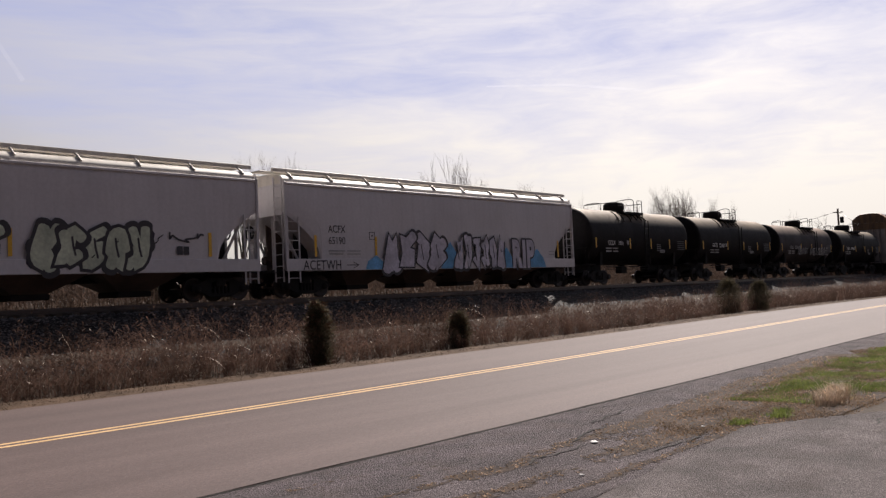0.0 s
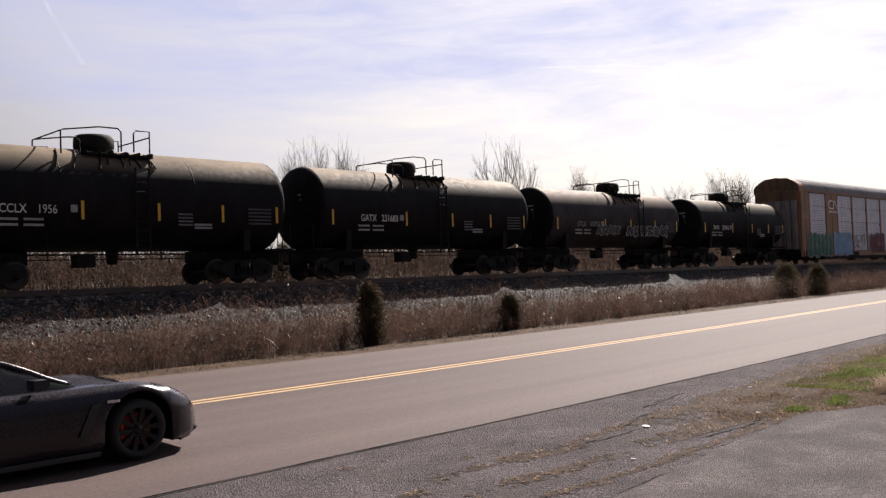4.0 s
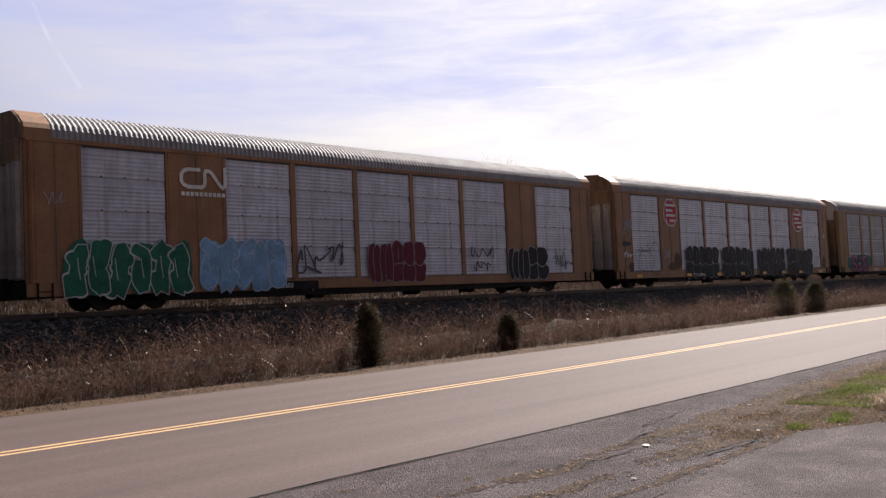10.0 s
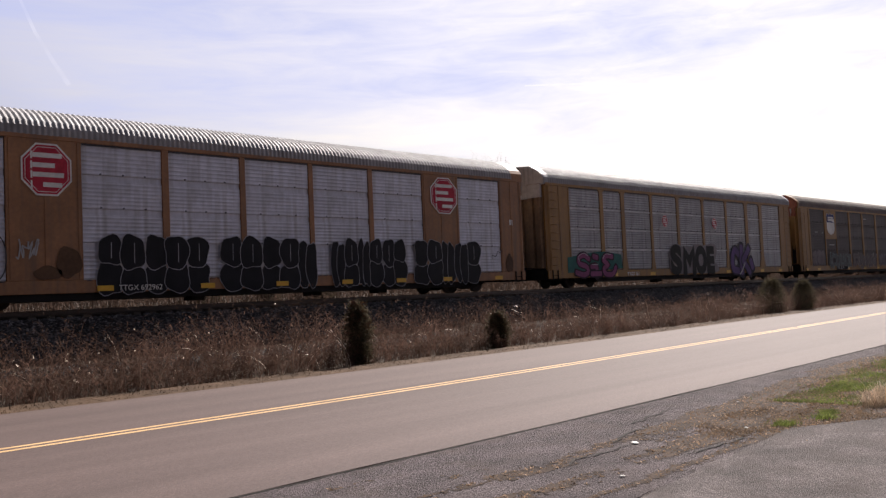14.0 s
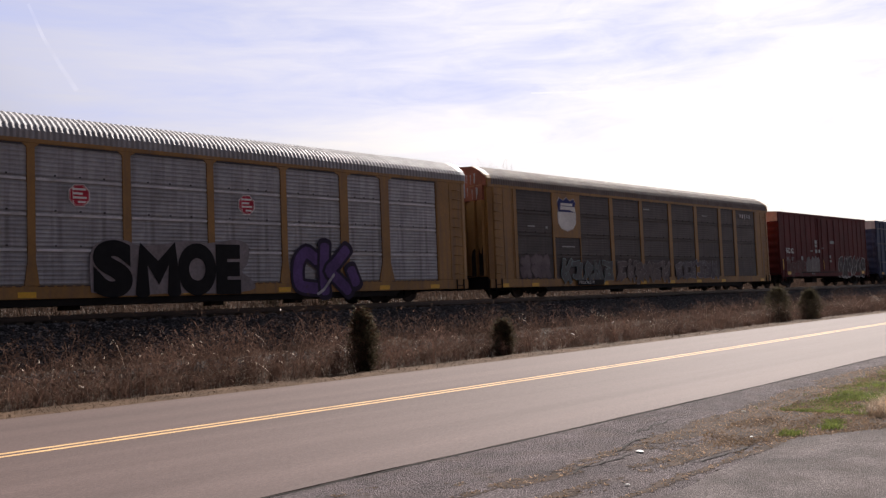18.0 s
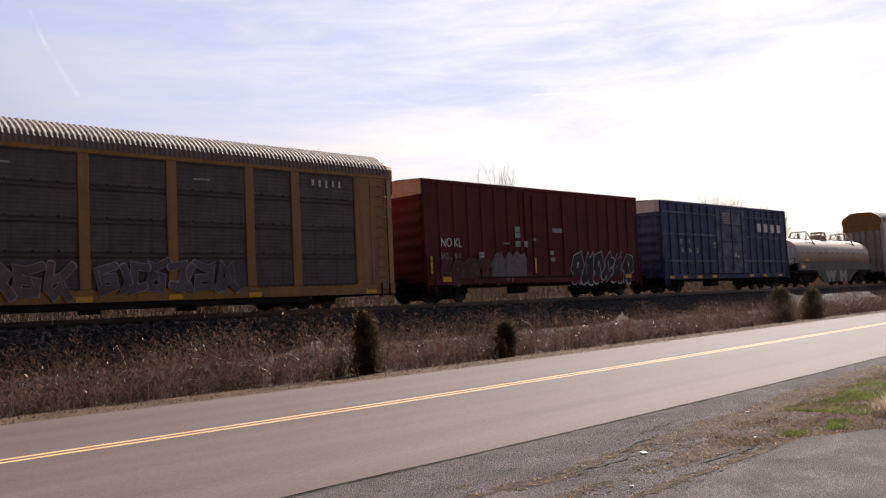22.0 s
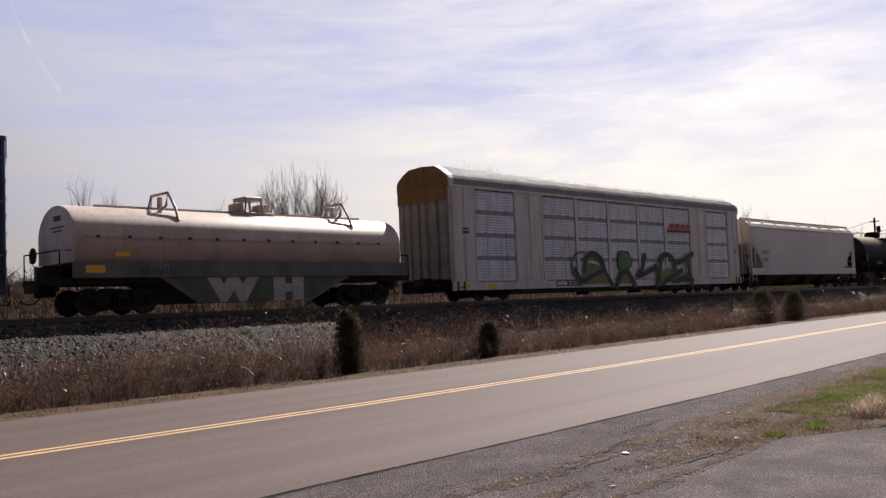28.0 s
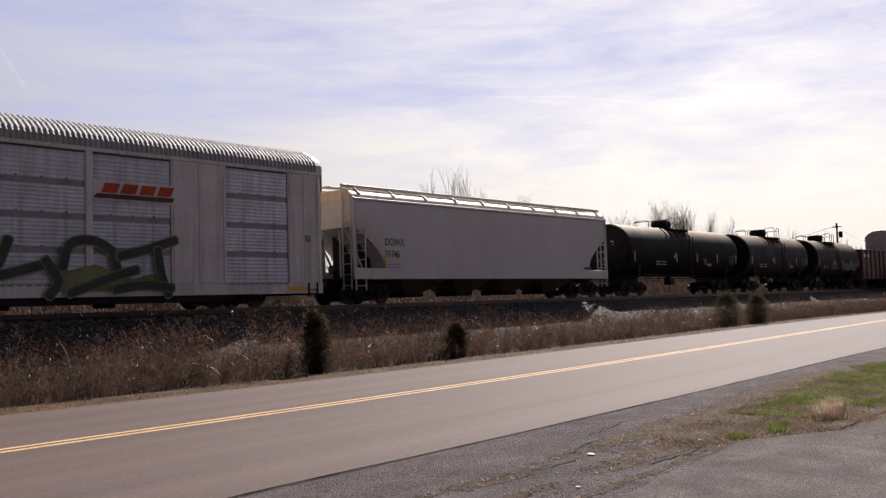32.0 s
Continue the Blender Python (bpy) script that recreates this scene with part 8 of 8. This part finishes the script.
    wheel_ring = Shape().tube([(0.30 + 0.04 * math.sin(a), 0.36 + 0.18 * math.cos(a), 0.80 + 0.17 * math.sin(a)) for a in (2 * math.pi * k / 16 for k in range(17))], 0.015, 6)
    part("steering_wheel", wheel_ring, CARTRIM, car)
    # wheels
    for x, r, wd in ((1.39, 0.325, 0.27), (-1.29, 0.340, 0.32)):
        for s in (-1, 1):
            y = s * (0.945 - wd / 2 - (0.02 if x > 0 else 0.0))
            tyre = Shape().disc_stack((0, 0, 0), "y", [(-wd / 2 + 0.02, r * 0.72), (-wd / 2, r * 0.80), (-wd / 2 + 0.01, r * 0.93), (-wd / 2 + 0.05, r), (wd / 2 - 0.05, r), (wd / 2 - 0.01, r * 0.93), (wd / 2, r * 0.80), (wd / 2 - 0.02, r * 0.72)], 32, caps=False)
            w = thing("wheel", "", "")
            w.parent = car
            w.matrix_basis = pose(x, y, r)
            for key in ("label", "category"):
                if key in w:
                    del w[key]
            part("tyre", tyre, TYRE, w, "black low-profile tyre")
            rim = Shape().disc_stack((0, 0, 0), "y", [(s * (wd / 2 - 0.03), r * 0.76), (s * (wd / 2 - 0.015), r * 0.74), (s * (wd / 2 - 0.05), r * 0.70), (s * 0.0, r * 0.68)], 32, caps=False)
            for k in range(10):
                a = 2 * math.pi * k / 10
                ca, sa = math.cos(a), math.sin(a)
                yo = s * (wd / 2 - 0.045)
                p, q = 0.018, 0.03
                rim.add([(0.05 * ca - p * sa, yo, 0.05 * sa + p * ca), (0.05 * ca + p * sa, yo, 0.05 * sa - p * ca), (r * 0.71 * ca + q * sa, yo + s * 0.02, r * 0.71 * sa - q * ca), (r * 0.71 * ca - q * sa, yo + s * 0.02, r * 0.71 * sa + q * ca), (0.05 * ca - p * sa, yo - s * 0.03, 0.05 * sa + p * ca), (0.05 * ca + p * sa, yo - s * 0.03, 0.05 * sa - p * ca), (r * 0.71 * ca + q * sa, yo - s * 0.02, r * 0.71 * sa - q * ca), (r * 0.71 * ca - q * sa, yo - s * 0.02, r * 0.71 * sa + q * ca)], [(0, 1, 2, 3), (4, 7, 6, 5), (0, 3, 7, 4), (1, 5, 6, 2), (0, 4, 5, 1), (3, 2, 6, 7)])
            rim.disc_stack((0, s * (wd / 2 - 0.05), 0), "y", [(0, 0.06), (s * 0.02, 0.05), (s * 0.022, 0.01)], 12)
            part("rim", rim, RIM, w, "dark ten-spoke rim")
            CARWHEELS.append((w, x, y, r))
            part("brake_disc", Shape().disc_stack((x, y, r), "y", [(-0.015, r * 0.55), (0.015, r * 0.55)], 24).box(x - r * 0.62, x - r * 0.4, y - 0.05, y + 0.05, r - 0.1, r + 0.1, 0.02), CALIPER, car, "brake disc with red caliper")
    # rear: spoiler, lamps, plate, diffuser
    part("spoiler", Shape().prism([(-2.22, 0.955), (-2.19, 0.985), (-1.98, 0.972), (-1.98, 0.95)], "y", -0.66, 0.66), CARPAINT, car)
    for y in (-0.70, -0.46, 0.46, 0.70):
        l = part("tail_lamp", Shape().disc_stack((-2.258, y, 0.78), "x", [(0.06, 0.10), (0.0, 0.10), (-0.012, 0.085)], 20), TAILLAMP, car, "round red tail lamp")
        part("lamp_rim", Shape().disc_stack((-2.248, y, 0.78), "x", [(0.05, 0.112), (0.0, 0.112), (0.0, 0.10), (0.05, 0.10)], 20, caps=False), CARTRIM, l)
    part("number_plate", Shape().box(-2.285, -2.252, -0.155, 0.155, 0.52, 0.67, 0.003), PLATE, car, "white number plate")
    bars_ = Shape()
    for k in range(6):
        bars_.box(-2.291, -2.285, -0.11 + 0.037 * k, -0.085 + 0.037 * k, 0.565, 0.625)
    part("plate_bars", bars_, CARTRIM, car)
    part("diffuser", Shape().box(-2.20, -1.95, -0.45, 0.45, 0.15, 0.26, 0.03), CARTRIM, car)
    for y in (-0.16, -0.05, 0.05, 0.16):
        part("exhaust", Shape().disc_stack((-2.25, y, 0.27), "x", [(0.15, 0.036), (0, 0.036), (0, 0.030), (0.15, 0.030)], 12, caps=False), RIM, car)
    # sides: mirrors, vents, skirts, lamps
    for s in (-1, 1):
        m = Shape().rings([[(0.30 + 0.10 * a, s * (0.93 + 0.02 * 0), 0.93 + 0.055 * b) for a, b in ((-1, -1), (0.6, -1), (1, 0), (0.6, 1), (-1, 1))], [(0.30 + 0.085 * a, s * 1.08, 0.935 + 0.05 * b) for a, b in ((-1, -1), (0.5, -1), (0.9, 0), (0.5, 1), (-1, 1))]], smooth=False)
        m.box(0.28, 0.34, min(s * 0.80, s * 0.95), max(s * 0.80, s * 0.95), 0.87, 0.91)
        part("mirror", m, CARPAINT, car)
        part("fender_vent", Shape().prism([(0.72, 0.34), (0.80, 0.34), (0.98, 0.68), (0.86, 0.66)], "y", min(s * 0.90, s * 0.935), max(s * 0.90, s * 0.935)), CARTRIM, car, "black slanted fender vent")
        part("side_scoop", Shape().prism([(-0.86, 0.36), (-0.78, 0.36), (-0.80, 0.62), (-0.88, 0.60)], "y", min(s * 0.90, s * 0.948), max(s * 0.90, s * 0.948)), CARTRIM, car)
        part("door_handle", Shape().box(-0.80, -0.70, min(s * 0.90, s * 0.935), max(s * 0.90, s * 0.935), 0.72, 0.84, 0.01), CARTRIM, car)
        part("side_skirt", Shape().box(-0.85, 0.95, min(s * 0.86, s * 0.93), max(s * 0.86, s * 0.93), 0.10, 0.16, 0.01), CARTRIM, car)
        part("headlamp", Shape().rings([[(1.62, s * 0.84, 0.765), (1.62, s * 0.66, 0.785), (1.95, s * 0.60, 0.685), (2.02, s * 0.72, 0.645)], [(1.64, s * 0.82, 0.785), (1.64, s * 0.68, 0.800), (1.93, s * 0.62, 0.705), (1.99, s * 0.71, 0.665)]], smooth=False), LENS, car, "clear headlamp cover")
        part("badge", Shape().box(1.02, 1.16, min(s * 0.93, s * 0.944), max(s * 0.93, s * 0.944), 0.655, 0.685), CHROME, car, "small chrome badge")
        part("marker_lamp", Shape().box(-1.95, -1.80, min(s * 0.90, s * 0.925), max(s * 0.90, s * 0.925), 0.66, 0.70), TAILLAMP, car)
    part("front_splitter", Shape().prism([(1.95, -0.78), (2.20, -0.55), (2.26, 0), (2.20, 0.55), (1.95, 0.78)], "z", 0.11, 0.15), CARTRIM, car)
    return car


CARWHEELS = []
coupe = sports_car()


# ---- pole and wires, litter ----
POLEWOOD = surf("pole_wood", (0.13, 0.10, 0.08), 0.9, vary=0.3)


def utility_pole(az, dist, top_tan):
    x, y = dist * math.sin(radians(az)), dist * math.cos(radians(az))
    b = ground_z(x, y)
    h = EYE[2] + dist * top_tan - b
    t = thing("utility_pole", "dark wooden utility pole with a small transformer", "utility pole", "poles of the power line", pose(x, y, b - 0.1))
    part("pole", Shape().tube([(0, 0, 0), (0, 0, h)], 0.17, 8, 0.12), POLEWOOD, t)
    part("crossarm", Shape().box(-0.06, 0.06, -0.6, 0.6, h - 0.55, h - 0.42, 0.01), POLEWOOD, t)
    part("transformer", Shape().disc_stack((0.05, -0.42, h - 1.9), "z", [(0, 0.25), (0.75, 0.25), (0.8, 0.15)], 12), BLACK_STEEL, t)
    return Vector((x, y, b + h - 0.45))


tops = [utility_pole(72.0, 128, 0.0694), utility_pole(60.0, 190, 0.062), utility_pole(77.5, 105, 0.075)]
wires = Shape()
for a, b in ((tops[1], tops[0]), (tops[0], tops[2])):
    wires.tube([a.lerp(b, k / 12) - Vector((0, 0, 2.6 * 4 * (k / 12) * (1 - k / 12))) for k in range(13)], 0.025, 4)
solid("power_line", wires, CARTRIM, "sagging black overhead wire between the poles", "power line")

LITTER = surf("litter_paper", (0.55, 0.54, 0.52), 0.7, vary=0.1, bump=0)
rng = random.Random(12)
for x, y, w in ((9.29, 6.03, 0.07), (10.9, 5.4, 0.035), (7.6, 5.1, 0.03), (13.1, 6.6, 0.035)):
    s = Shape()
    s.rings([[(w * c * k, w * 0.6 * q * k, z) for c, q in ((1, 0.2), (0.4, 0.9), (-0.6, 1), (-1, -0.1), (-0.3, -1), (0.7, -0.8))] for k, z in ((1.0, 0.0), (1.05, 0.005), (0.7, 0.010 + 0.004 * rng.random()))], smooth=False)
    solid("litter", s, LITTER, "scrap of crumpled white paper on the dirt", "litter", "litter on the shoulder", at=pose(x, y, rise(x) + 0.014, 0, 0, rng.random() * 360))


# ---- what moves ----
def travel(t):
    """How far along the track the train stands at t seconds."""
    u = (t - 16) / 16
    return -131.09 * u + 0.919 * u ** 2 - 1.277 * u ** 3 + 0.544 * u ** 4 + 1.025 * u ** 5


def coupe_pose(t):
    x = 12.62 + 19.3 * (t - 4.5)
    turn = math.degrees(math.atan2(centre_y(x + 1) - centre_y(x - 1), 2))
    return pose(x + 0.12, centre_y(x) - 2.92, rise(x) + 0.031, 0, 0, turn)


def motions():
    for car in TRAIN:
        u = car.location.x
        walk(car, [(t, pose(u + travel(t), TRACK_Y, RAIL_Z)) for t in range(0, 33, 2)])
    for w in WHEELSETS:
        x = w.location.x
        rows = []
        for k in range(0, 481):
            t = k / 15
            rows.append((t, pose(x, 0, 0.42, 0, math.degrees((travel(t) - travel(0)) / 0.42) % 360, 0)))
        walk(w, rows)
    walk(coupe, [(t, coupe_pose(t)) for t in [0, 1, 2, 3, 3.5, 4, 4.5, 5, 5.5, 6, 6.5, 7, 8, 10, 14, 20, 32]])
    for w, x, y, r in CARWHEELS:
        times_ = [0] + [3.6 + k / 30 for k in range(90)] + [32]
        walk(w, [(t, pose(x, y, r, 0, (80 * k) % 360, 0)) for k, t in enumerate(times_)])


motions()
